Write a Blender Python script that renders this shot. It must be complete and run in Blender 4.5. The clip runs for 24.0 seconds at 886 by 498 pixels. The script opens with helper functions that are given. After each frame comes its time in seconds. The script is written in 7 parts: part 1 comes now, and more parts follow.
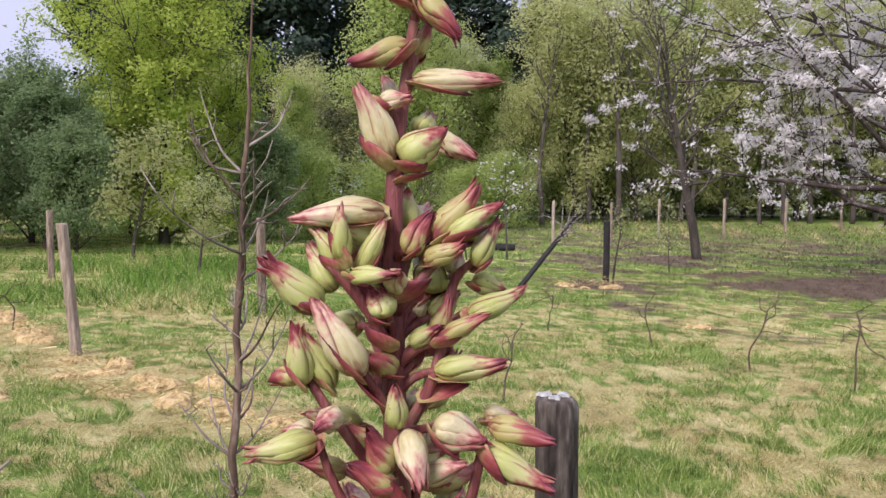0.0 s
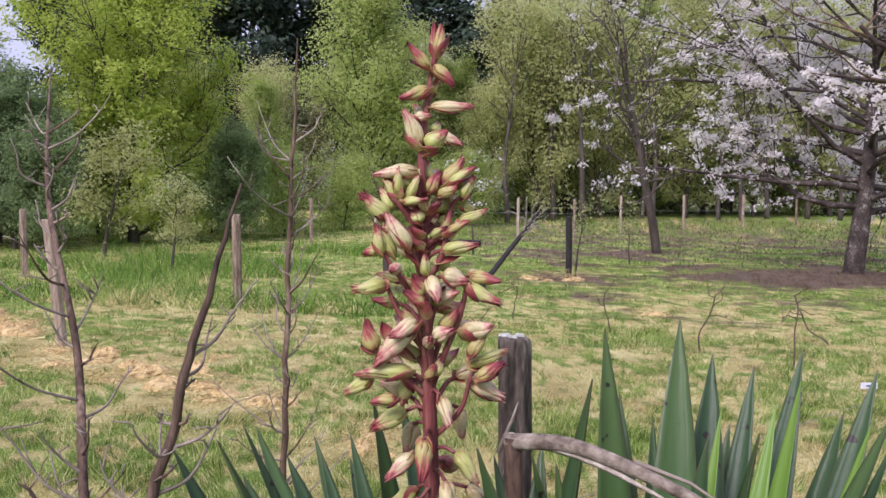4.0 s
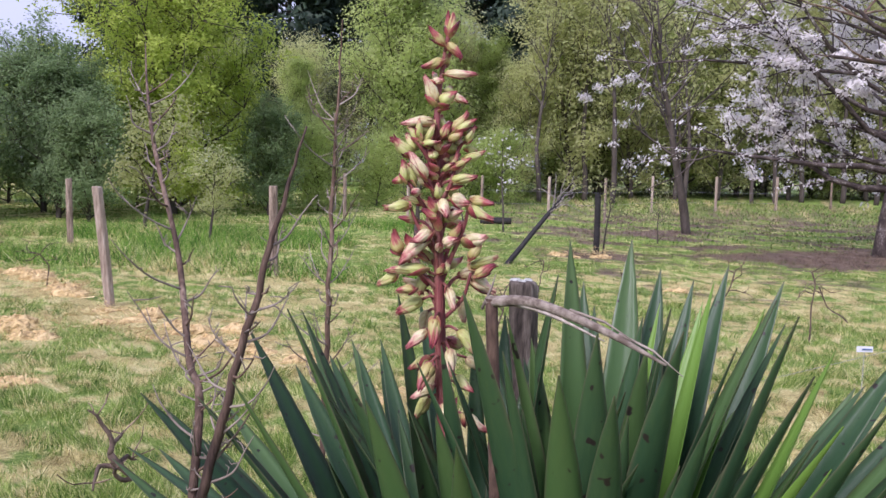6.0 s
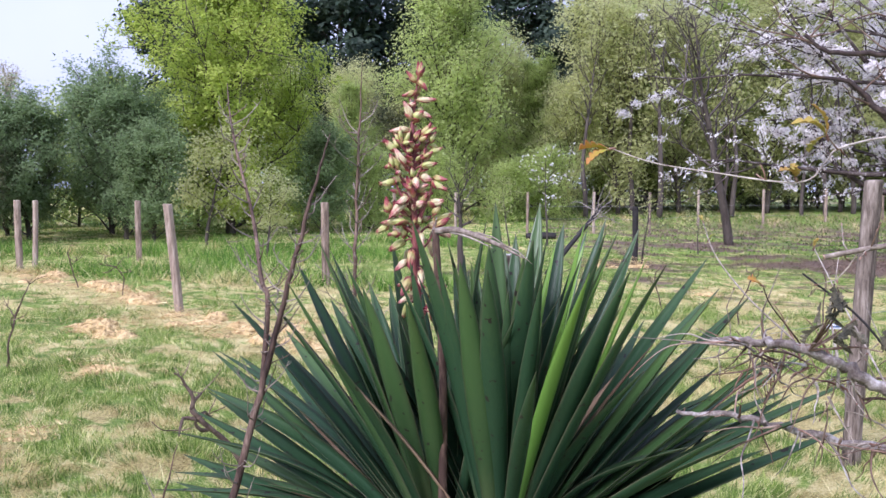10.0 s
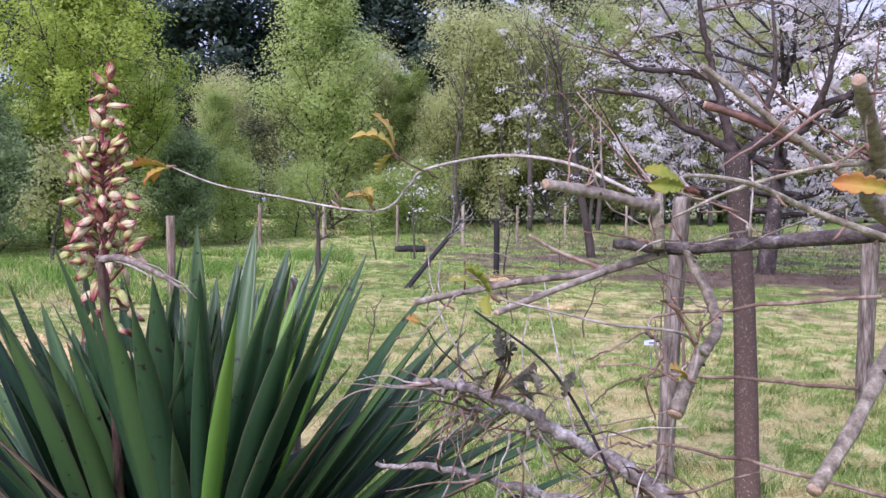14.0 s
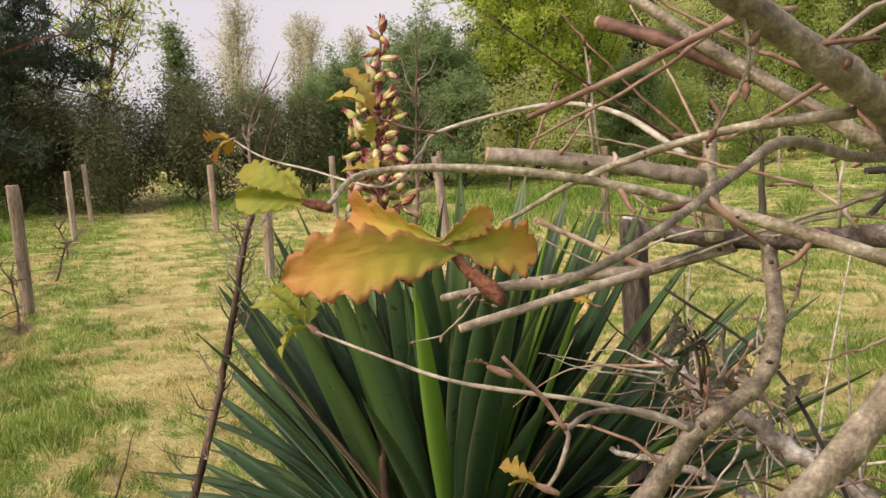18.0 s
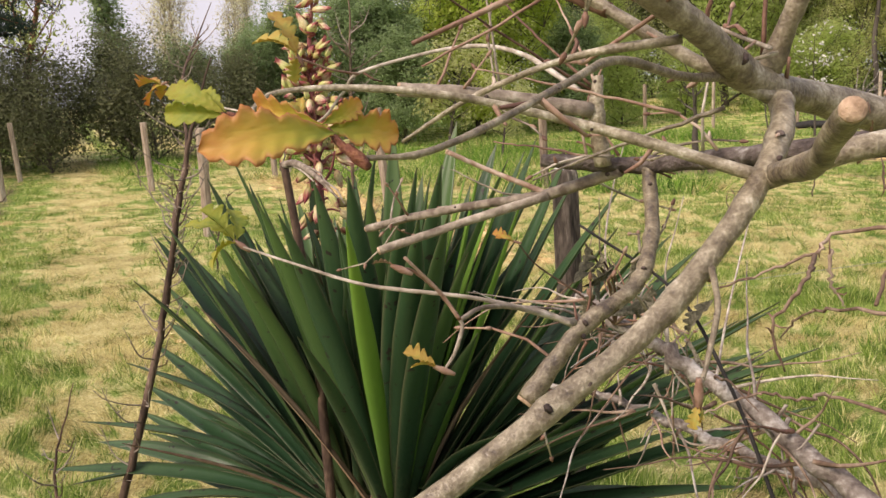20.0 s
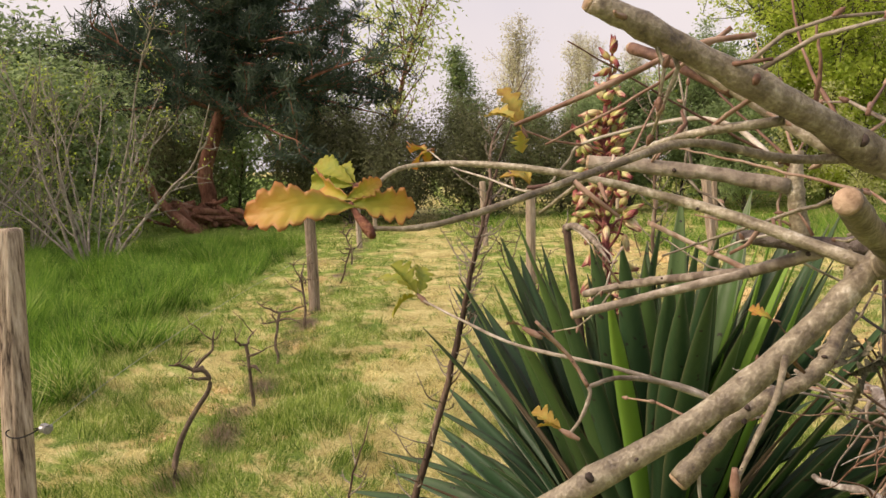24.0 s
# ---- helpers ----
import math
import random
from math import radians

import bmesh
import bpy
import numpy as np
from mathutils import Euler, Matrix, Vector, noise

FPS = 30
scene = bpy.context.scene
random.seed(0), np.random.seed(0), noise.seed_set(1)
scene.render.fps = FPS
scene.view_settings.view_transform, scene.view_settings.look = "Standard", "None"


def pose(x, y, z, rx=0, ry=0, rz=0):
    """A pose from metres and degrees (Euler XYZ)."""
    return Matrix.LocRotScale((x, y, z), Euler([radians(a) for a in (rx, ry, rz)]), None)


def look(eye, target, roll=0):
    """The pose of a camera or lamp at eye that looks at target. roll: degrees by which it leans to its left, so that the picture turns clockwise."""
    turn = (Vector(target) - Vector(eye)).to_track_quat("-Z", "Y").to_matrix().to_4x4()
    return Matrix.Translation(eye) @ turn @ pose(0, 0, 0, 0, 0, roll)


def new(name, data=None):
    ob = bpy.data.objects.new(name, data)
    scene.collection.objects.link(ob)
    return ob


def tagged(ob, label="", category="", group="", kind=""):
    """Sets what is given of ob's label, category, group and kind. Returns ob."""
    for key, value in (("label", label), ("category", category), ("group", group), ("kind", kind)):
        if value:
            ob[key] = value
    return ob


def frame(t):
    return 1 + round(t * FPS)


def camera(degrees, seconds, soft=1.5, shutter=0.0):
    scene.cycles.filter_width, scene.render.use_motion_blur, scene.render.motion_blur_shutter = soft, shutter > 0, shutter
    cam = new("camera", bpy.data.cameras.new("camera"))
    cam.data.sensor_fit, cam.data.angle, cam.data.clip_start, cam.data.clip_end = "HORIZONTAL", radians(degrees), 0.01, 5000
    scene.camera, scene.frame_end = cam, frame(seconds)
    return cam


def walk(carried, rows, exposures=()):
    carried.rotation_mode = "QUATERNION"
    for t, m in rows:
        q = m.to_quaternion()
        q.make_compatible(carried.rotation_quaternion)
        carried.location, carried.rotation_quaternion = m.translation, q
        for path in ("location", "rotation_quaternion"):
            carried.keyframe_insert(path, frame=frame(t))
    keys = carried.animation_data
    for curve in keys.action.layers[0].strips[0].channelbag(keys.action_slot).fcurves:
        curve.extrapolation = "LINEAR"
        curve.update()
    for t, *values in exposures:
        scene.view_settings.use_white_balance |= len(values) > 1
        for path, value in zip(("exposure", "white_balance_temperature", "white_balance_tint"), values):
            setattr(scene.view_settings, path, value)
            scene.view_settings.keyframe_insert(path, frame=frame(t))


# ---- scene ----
cam = camera(55.0, 24.0)
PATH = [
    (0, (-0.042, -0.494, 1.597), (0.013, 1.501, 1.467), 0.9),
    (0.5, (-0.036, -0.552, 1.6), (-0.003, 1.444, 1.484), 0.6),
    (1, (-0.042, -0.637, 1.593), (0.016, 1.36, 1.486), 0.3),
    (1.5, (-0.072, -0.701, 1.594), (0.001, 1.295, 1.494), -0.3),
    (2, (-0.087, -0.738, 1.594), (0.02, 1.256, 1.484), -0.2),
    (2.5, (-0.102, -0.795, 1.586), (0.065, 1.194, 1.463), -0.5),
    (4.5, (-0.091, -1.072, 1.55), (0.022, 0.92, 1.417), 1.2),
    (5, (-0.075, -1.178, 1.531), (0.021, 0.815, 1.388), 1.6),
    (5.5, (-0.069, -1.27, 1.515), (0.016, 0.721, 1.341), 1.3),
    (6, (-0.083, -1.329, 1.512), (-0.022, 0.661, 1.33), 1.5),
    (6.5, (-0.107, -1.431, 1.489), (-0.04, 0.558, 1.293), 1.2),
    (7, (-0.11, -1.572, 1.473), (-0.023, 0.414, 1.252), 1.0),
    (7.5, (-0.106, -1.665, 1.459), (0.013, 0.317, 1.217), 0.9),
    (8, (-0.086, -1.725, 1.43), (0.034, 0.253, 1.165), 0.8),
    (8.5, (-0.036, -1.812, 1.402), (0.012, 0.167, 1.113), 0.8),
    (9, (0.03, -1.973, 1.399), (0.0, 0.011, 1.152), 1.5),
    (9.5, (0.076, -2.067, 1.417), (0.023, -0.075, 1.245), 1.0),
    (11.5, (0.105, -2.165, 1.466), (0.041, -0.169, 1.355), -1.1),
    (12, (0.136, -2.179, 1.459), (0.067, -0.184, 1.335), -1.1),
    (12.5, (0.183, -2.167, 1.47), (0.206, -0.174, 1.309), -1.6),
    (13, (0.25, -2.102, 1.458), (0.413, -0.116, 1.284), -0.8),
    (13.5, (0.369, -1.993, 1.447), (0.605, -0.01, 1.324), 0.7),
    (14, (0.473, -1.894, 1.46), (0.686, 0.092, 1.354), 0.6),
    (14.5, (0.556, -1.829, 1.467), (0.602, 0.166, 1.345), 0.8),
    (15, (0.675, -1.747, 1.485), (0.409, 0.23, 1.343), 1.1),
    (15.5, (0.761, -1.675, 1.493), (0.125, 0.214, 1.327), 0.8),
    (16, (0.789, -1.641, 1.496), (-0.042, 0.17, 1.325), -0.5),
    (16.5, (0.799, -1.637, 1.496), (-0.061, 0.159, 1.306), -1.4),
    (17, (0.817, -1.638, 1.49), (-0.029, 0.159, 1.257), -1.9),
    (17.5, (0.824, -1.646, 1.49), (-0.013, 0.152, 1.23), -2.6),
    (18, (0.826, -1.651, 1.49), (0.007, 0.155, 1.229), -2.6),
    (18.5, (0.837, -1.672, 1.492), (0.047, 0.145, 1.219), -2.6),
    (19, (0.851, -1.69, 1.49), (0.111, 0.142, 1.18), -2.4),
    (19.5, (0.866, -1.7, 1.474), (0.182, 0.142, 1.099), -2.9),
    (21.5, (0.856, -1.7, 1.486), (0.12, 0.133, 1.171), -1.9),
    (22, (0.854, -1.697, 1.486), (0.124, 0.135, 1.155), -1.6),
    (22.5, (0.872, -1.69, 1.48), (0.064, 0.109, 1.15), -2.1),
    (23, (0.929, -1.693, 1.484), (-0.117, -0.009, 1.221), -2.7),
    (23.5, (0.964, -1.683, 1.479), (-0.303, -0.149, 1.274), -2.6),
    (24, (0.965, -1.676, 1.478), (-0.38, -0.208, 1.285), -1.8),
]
EXPOSURES = [(0.0, 0.32, 6250, 29), (2.5, 0.28, 6250, 31), (6.0, 0.42, 5850, 34), (8.0, 0.74, 5700, 34), (9.0, 0.89, 5550, 33), (11.5, 0.31, 5900, 35), (13.0, 0.47, 6050, 34), (14.0, 0.56, 5550, 39), (15.0, 0.57, 5450, 36), (16.0, 0.22, 7600, 26), (17.0, 0.38, 7950, 24), (19.0, 0.38, 7900, 23), (22.0, 0.83, 6900, 28), (23.0, 0.74, 7300, 25), (24.0, 0.44, 8400, 24)]
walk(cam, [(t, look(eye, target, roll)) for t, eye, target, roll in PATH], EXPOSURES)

# ---- world, sun ----
world = bpy.data.worlds.new("overcast_sky")
scene.world = world
world.use_nodes = True
wn, wl = world.node_tree.nodes, world.node_tree.links
wn.clear()
sky = wn.new("ShaderNodeTexSky")
sky.sky_type, sky.sun_disc = "NISHITA", False
sky.sun_elevation, sky.sun_rotation = radians(42), radians(215)
sky.air_density, sky.dust_density, sky.ozone_density = 1.6, 3.0, 1.0
# a thin even cloud cover over the blue
wc = wn.new("ShaderNodeTexCoord")
wnoise = wn.new("ShaderNodeTexNoise")
wnoise.inputs["Scale"].default_value, wnoise.inputs["Detail"].default_value = 2.2, 5
wramp = wn.new("ShaderNodeValToRGB")
wramp.color_ramp.elements[0].position, wramp.color_ramp.elements[0].color = 0.3, (4.8, 5.5, 7.0, 1)
wramp.color_ramp.elements[1].position, wramp.color_ramp.elements[1].color = 0.7, (6.3, 6.9, 8.0, 1)
wmix = wn.new("ShaderNodeMix")
wmix.data_type = "RGBA"
wmix.inputs[0].default_value = 0.86
wbg, wout = wn.new("ShaderNodeBackground"), wn.new("ShaderNodeOutputWorld")
wbg.inputs["Strength"].default_value = 0.10
wl.new(wc.outputs["Generated"], wnoise.inputs["Vector"])
wl.new(wnoise.outputs["Fac"], wramp.inputs["Fac"])
wl.new(sky.outputs["Color"], wmix.inputs[6])
wl.new(wramp.outputs["Color"], wmix.inputs[7])
wl.new(wmix.outputs[2], wbg.inputs["Color"])
wl.new(wbg.outputs["Background"], wout.inputs["Surface"])
sun = new("sun", bpy.data.lights.new("sun", "SUN"))
sun.data.energy, sun.data.angle, sun.data.color = 3.0, radians(24), (1.0, 0.965, 0.91)
sun.matrix_world = look((-3.2, -4.6, 5.0), (0, 0, 0))


# ---- small tools ----
def part(name, me, material, parent=None, label=""):
    """Links a mesh (or bmesh) as one object, under parent if one is given."""
    if isinstance(me, bmesh.types.BMesh):
        bm, me = me, bpy.data.meshes.new(name)
        bm.to_mesh(me)
        bm.free()
    ob = new(name, me)
    if material is not None and not me.materials:
        me.materials.append(material)
    if parent is not None:
        ob.parent = parent
    if label:
        ob["label"] = label
    return ob


def thing(name, loc=(0, 0, 0), label="", category="", group="", kind=""):
    ob = new(name)
    ob.empty_display_size = 0.05
    ob.location = loc
    return tagged(ob, label, category, group, kind)


def mesh_from(name, verts, faces, smooth=True):
    """A mesh from numpy corners and equal-sized faces."""
    me = bpy.data.meshes.new(name)
    verts, faces = np.asarray(verts, np.float32).reshape(-1, 3), np.asarray(faces, np.int32)
    n, k = faces.shape
    me.vertices.add(len(verts))
    me.vertices.foreach_set("co", verts.ravel())
    me.loops.add(n * k)
    me.loops.foreach_set("vertex_index", faces.ravel())
    me.polygons.add(n)
    me.polygons.foreach_set("loop_start", np.arange(0, n * k, k, dtype=np.int32))
    me.polygons.foreach_set("loop_total", np.full(n, k, np.int32))
    me.polygons.foreach_set("use_smooth", np.full(n, smooth))
    me.update(calc_edges=True)
    return me


def glide(pts, n):
    """Catmull-Rom through the points, n steps a span."""
    p = np.asarray(pts, float)
    if len(p) < 3:
        s = np.linspace(0, 1, n + 1)[:, None]
        return p[0] * (1 - s) + p[1] * s
    q = np.vstack([2 * p[0] - p[1], p, 2 * p[-1] - p[-2]])
    out = []
    for i in range(1, len(q) - 2):
        s = np.linspace(0, 1, n, endpoint=False)[:, None]
        a, b, c, d = q[i - 1], q[i], q[i + 1], q[i + 2]
        out.append(0.5 * (2 * b + (c - a) * s + (2 * a - 5 * b + 4 * c - d) * s**2 + (3 * b - a - 3 * c + d) * s**3))
    return np.vstack(out + [p[-1:]])


def tubes(specs, sides=6, caps=True):
    """Corners and faces of round, tapered limbs: specs of (points, radii)."""
    vs, fs, base = [], [], 0
    ang = np.linspace(0, 2 * np.pi, sides, endpoint=False)
    for pts, rad in specs:
        p = np.asarray(pts, float)
        r = np.interp(np.linspace(0, 1, len(p)), np.linspace(0, 1, len(np.atleast_1d(rad))), np.atleast_1d(rad))
        t = np.gradient(p, axis=0)
        t /= np.maximum(np.linalg.norm(t, axis=1, keepdims=True), 1e-9)
        ref = np.array([0, 0, 1.0]) if abs(t[:, 2]).mean() < 0.8 else np.array([1.0, 0, 0])
        u = np.cross(t, ref)
        u /= np.maximum(np.linalg.norm(u, axis=1, keepdims=True), 1e-9)
        w = np.cross(t, u)
        ring = p[:, None] + r[:, None, None] * (np.cos(ang)[None, :, None] * u[:, None] + np.sin(ang)[None, :, None] * w[:, None])
        vs.append(ring.reshape(-1, 3))
        n = len(p)
        i, j = np.meshgrid(np.arange(n - 1), np.arange(sides), indexing="ij")
        k = (j + 1) % sides
        fs.append((base + np.stack([i * sides + j, i * sides + k, (i + 1) * sides + k, (i + 1) * sides + j], -1)).reshape(-1, 4))
        base += n * sides
        if caps:
            vs.append(p[[0, -1]])
            c0, c1, j = base, base + 1, np.arange(0, sides, 2)
            s0, s1 = base - n * sides, base - sides
            a, b, c = j, (j + 1) % sides, (j + 2) % sides
            fs.append(np.stack([s0 + c, s0 + b, s0 + a, np.full_like(j, c0)], -1))
            fs.append(np.stack([s1 + a, s1 + b, s1 + c, np.full_like(j, c1)], -1))
            base += 2
    return np.vstack(vs), np.vstack(fs)


def tube_mesh(name, specs, sides=6, caps=True):
    return mesh_from(name, *tubes(specs, sides, caps))


# ---- materials ----
def material(name, stops, scale=8.0, rough=0.7, bump=0.2, fine=60.0, stretch=(1, 1, 1), island=0.0, each=0.0, translucent=0.0, coords="Object", spec=0.3):
    """Grained surface: noise at two sizes picks among the stops' colours; island and each vary whole pieces."""
    m = bpy.data.materials.new(name)
    m.use_nodes = True
    n, l = m.node_tree.nodes, m.node_tree.links
    bsdf, out = n["Principled BSDF"], n["Material Output"]
    co, mp = n.new("ShaderNodeTexCoord"), n.new("ShaderNodeMapping")
    mp.inputs["Scale"].default_value = stretch
    l.new(co.outputs[coords], mp.inputs["Vector"])
    a, b = n.new("ShaderNodeTexNoise"), n.new("ShaderNodeTexNoise")
    a.inputs["Scale"].default_value, a.inputs["Detail"].default_value, a.inputs["Roughness"].default_value = scale, 6, 0.65
    b.inputs["Scale"].default_value, b.inputs["Detail"].default_value = fine, 4
    l.new(mp.outputs["Vector"], a.inputs["Vector"])
    l.new(mp.outputs["Vector"], b.inputs["Vector"])
    mixed = n.new("ShaderNodeMath")
    mixed.operation = "MULTIPLY_ADD"
    mixed.inputs[1].default_value, mixed.inputs[2].default_value = 0.35, -0.175
    l.new(b.outputs["Fac"], mixed.inputs[0])
    total = n.new("ShaderNodeMath")
    l.new(a.outputs["Fac"], total.inputs[0])
    l.new(mixed.outputs[0], total.inputs[1])
    fac = total.outputs[0]
    for amount, node, sock in ((island, "ShaderNodeNewGeometry", "Random Per Island"), (each, "ShaderNodeObjectInfo", "Random")):
        if amount:
            g, s, add = n.new(node), n.new("ShaderNodeMath"), n.new("ShaderNodeMath")
            s.operation = "MULTIPLY_ADD"
            s.inputs[1].default_value, s.inputs[2].default_value = amount, -amount / 2
            l.new(g.outputs[sock], s.inputs[0])
            l.new(fac, add.inputs[0])
            l.new(s.outputs[0], add.inputs[1])
            fac = add.outputs[0]
    ramp = n.new("ShaderNodeValToRGB")
    e = ramp.color_ramp.elements
    while len(e) < len(stops):
        e.new(0.5)
    for el, (pos, col) in zip(e, stops):
        el.position, el.color = pos, (*col, 1)
    l.new(fac, ramp.inputs["Fac"])
    l.new(ramp.outputs["Color"], bsdf.inputs["Base Color"])
    bsdf.inputs["Roughness"].default_value = rough
    bsdf.inputs["Specular IOR Level"].default_value = spec
    if bump:
        bp = n.new("ShaderNodeBump")
        bp.inputs["Strength"].default_value, bp.inputs["Distance"].default_value = bump, 0.01
        l.new(total.outputs[0], bp.inputs["Height"])
        l.new(bp.outputs["Normal"], bsdf.inputs["Normal"])
    if translucent:
        tr, mx = n.new("ShaderNodeBsdfTranslucent"), n.new("ShaderNodeMixShader")
        mx.inputs[0].default_value = translucent
        l.new(ramp.outputs["Color"], tr.inputs["Color"])
        l.new(bsdf.outputs["BSDF"], mx.inputs[1])
        l.new(tr.outputs["BSDF"], mx.inputs[2])
        l.new(mx.outputs["Shader"], out.inputs["Surface"])
    return m


def leafy(name, dark, mid, light, translucent=0.35, rough=0.6):
    return material(name, [(0.34, dark), (0.5, mid), (0.66, light)], 0.9, rough, 0, 4, island=0.13, each=0.14, translucent=translucent)


M_OAKLEAF = leafy("bright_spring_leaf", (0.23, 0.34, 0.045), (0.39, 0.50, 0.08), (0.55, 0.64, 0.14), 0.62)
M_WILLOW = leafy("willow_leaf", (0.33, 0.42, 0.13), (0.46, 0.56, 0.185), (0.58, 0.67, 0.26), 0.7)
M_BUSH = leafy("dark_bush_leaf", (0.155, 0.235, 0.10), (0.24, 0.345, 0.155), (0.35, 0.46, 0.22), 0.6)
M_BRIAR = leafy("briar_leaf", (0.10, 0.115, 0.055), (0.16, 0.18, 0.085), (0.24, 0.255, 0.13), 0.55)
M_PINE = leafy("pine_needle", (0.024, 0.046, 0.030), (0.048, 0.082, 0.052), (0.095, 0.14, 0.082), 0.36)
M_WHITEBARK = material("pale_peeling_bark", [(0.3, (0.12, 0.10, 0.08)), (0.55, (0.30, 0.265, 0.22)), (0.8, (0.56, 0.52, 0.46))], 8, 0.8, 0.4, 60)
M_PALE = leafy("pale_new_leaf", (0.41, 0.44, 0.18), (0.54, 0.57, 0.25), (0.66, 0.69, 0.34), 0.7)
M_POPLAR = leafy("poplar_bud", (0.42, 0.40, 0.27), (0.56, 0.54, 0.38), (0.68, 0.67, 0.50), 0.6)
M_BLOSSOM = leafy("white_blossom", (0.66, 0.62, 0.60), (0.80, 0.77, 0.75), (0.88, 0.86, 0.84), 0.5)
M_BARK = material("grey_brown_bark", [(0.3, (0.035, 0.028, 0.022)), (0.6, (0.10, 0.085, 0.07)), (0.8, (0.19, 0.17, 0.14))], 3, 0.85, 0.6, 40, (1, 1, 0.25))
M_REDBARK = material("red_pine_bark", [(0.3, (0.08, 0.032, 0.02)), (0.52, (0.25, 0.11, 0.07)), (0.75, (0.42, 0.24, 0.165))], 4, 0.85, 0.7, 30, (1, 1, 0.4))
M_POST = material("weathered_post_wood", [(0.3, (0.09, 0.066, 0.047)), (0.48, (0.27, 0.21, 0.155)), (0.62, (0.37, 0.30, 0.23)), (0.8, (0.54, 0.47, 0.38))], 20, 0.85, 0.6, 90, (1, 1, 0.14), each=0.25)
M_BLACK = material("charred_black_wood", [(0.3, (0.012, 0.011, 0.011)), (0.8, (0.05, 0.047, 0.045))], 12, 0.8, 0.4)
M_CRACKED = material("cracked_pale_post_wood", [(0.36, (0.045, 0.033, 0.024)), (0.44, (0.22, 0.168, 0.12)), (0.58, (0.42, 0.345, 0.26)), (0.8, (0.64, 0.56, 0.45))], 34, 0.85, 0.9, 160, (1, 1, 0.07))
M_OLDPOST = material("old_grey_post_wood", [(0.36, (0.026, 0.020, 0.015)), (0.47, (0.105, 0.084, 0.064)), (0.60, (0.21, 0.175, 0.138)), (0.8, (0.44, 0.39, 0.32))], 24, 0.9, 0.7, 90, (1, 1, 0.16), each=0.2)
M_STUMP = material("dark_rotting_post_wood", [(0.34, (0.018, 0.014, 0.011)), (0.48, (0.06, 0.048, 0.038)), (0.60, (0.13, 0.108, 0.086)), (0.78, (0.38, 0.34, 0.28))], 26, 0.92, 0.8, 110, (1, 1, 0.18))
M_DEAD = material("dry_stem", [(0.3, (0.05, 0.03, 0.021)), (0.52, (0.165, 0.108, 0.074)), (0.75, (0.40, 0.31, 0.23))], 22, 0.85, 0.5, 140, (1, 1, 0.3), each=0.2)
M_STEMDARK = material("dark_dry_stem", [(0.3, (0.035, 0.022, 0.016)), (0.5, (0.105, 0.068, 0.048)), (0.66, (0.23, 0.165, 0.12)), (0.8, (0.46, 0.37, 0.28))], 24, 0.85, 0.8, 150, (1, 1, 0.25), each=0.15)
M_CHERRY = material("blotched_cherry_bark", [(0.3, (0.022, 0.018, 0.016)), (0.52, (0.075, 0.058, 0.05)), (0.62, (0.15, 0.13, 0.115)), (0.74, (0.46, 0.44, 0.41))], 5, 0.85, 0.8, 40, (1, 1, 0.7))
M_GREY = material("pale_dry_twig", [(0.28, (0.12, 0.092, 0.07)), (0.5, (0.30, 0.255, 0.20)), (0.74, (0.58, 0.53, 0.45))], 60, 0.8, 0.4, 140, each=0.2)
M_WHITETWIG = material("white_peeling_twig", [(0.3, (0.13, 0.10, 0.08)), (0.55, (0.29, 0.245, 0.195)), (0.8, (0.52, 0.47, 0.41))], 12, 0.8, 0.3, 90)
M_VINE = material("shaggy_vine_bark", [(0.3, (0.05, 0.035, 0.025)), (0.6, (0.15, 0.11, 0.08)), (0.85, (0.30, 0.24, 0.19))], 20, 0.9, 0.7, 120)
M_LIMB = material("young_oak_bark", [(0.28, (0.06, 0.044, 0.031)), (0.42, (0.155, 0.124, 0.078)), (0.53, (0.24, 0.203, 0.135)), (0.64, (0.38, 0.335, 0.24)), (0.76, (0.62, 0.58, 0.47))], 95, 0.42, 0.3, 600, each=0.14)
M_LIMB.node_tree.nodes["Principled BSDF"].inputs["Specular IOR Level"].default_value = 0.55
M_DARKLIMB = material("dark_wet_bark", [(0.3, (0.03, 0.022, 0.018)), (0.6, (0.085, 0.06, 0.05)), (0.85, (0.24, 0.20, 0.17))], 30, 0.75, 0.6, 200)
M_LICHEN = material("lichened_bark", [(0.3, (0.08, 0.06, 0.05)), (0.5, (0.22, 0.19, 0.16)), (0.68, (0.48, 0.46, 0.42)), (0.8, (0.62, 0.60, 0.55))], 28, 0.85, 0.7, 160)
M_WETLICHEN = material("dark_bark_with_lichen", [(0.3, (0.03, 0.022, 0.02)), (0.52, (0.10, 0.078, 0.068)), (0.66, (0.17, 0.145, 0.13)), (0.78, (0.42, 0.40, 0.37))], 55, 0.7, 0.8, 240)
M_REDTWIG = material("red_brown_twig", [(0.3, (0.10, 0.05, 0.036)), (0.5, (0.21, 0.115, 0.078)), (0.66, (0.34, 0.23, 0.165)), (0.8, (0.48, 0.39, 0.31))], 30, 0.6, 0.3, 200, each=0.3)
M_CUT = material("fresh_sawn_wood", [(0.3, (0.24, 0.155, 0.095)), (0.55, (0.44, 0.31, 0.21)), (0.85, (0.58, 0.46, 0.34))], 160, 0.8, 0.3, 500)
M_WIRE = material("galvanised_wire", [(0.3, (0.25, 0.25, 0.25)), (0.8, (0.5, 0.5, 0.5))], 30, 0.45, 0.1)
M_WIRE.node_tree.nodes["Principled BSDF"].inputs["Metallic"].default_value = 0.8
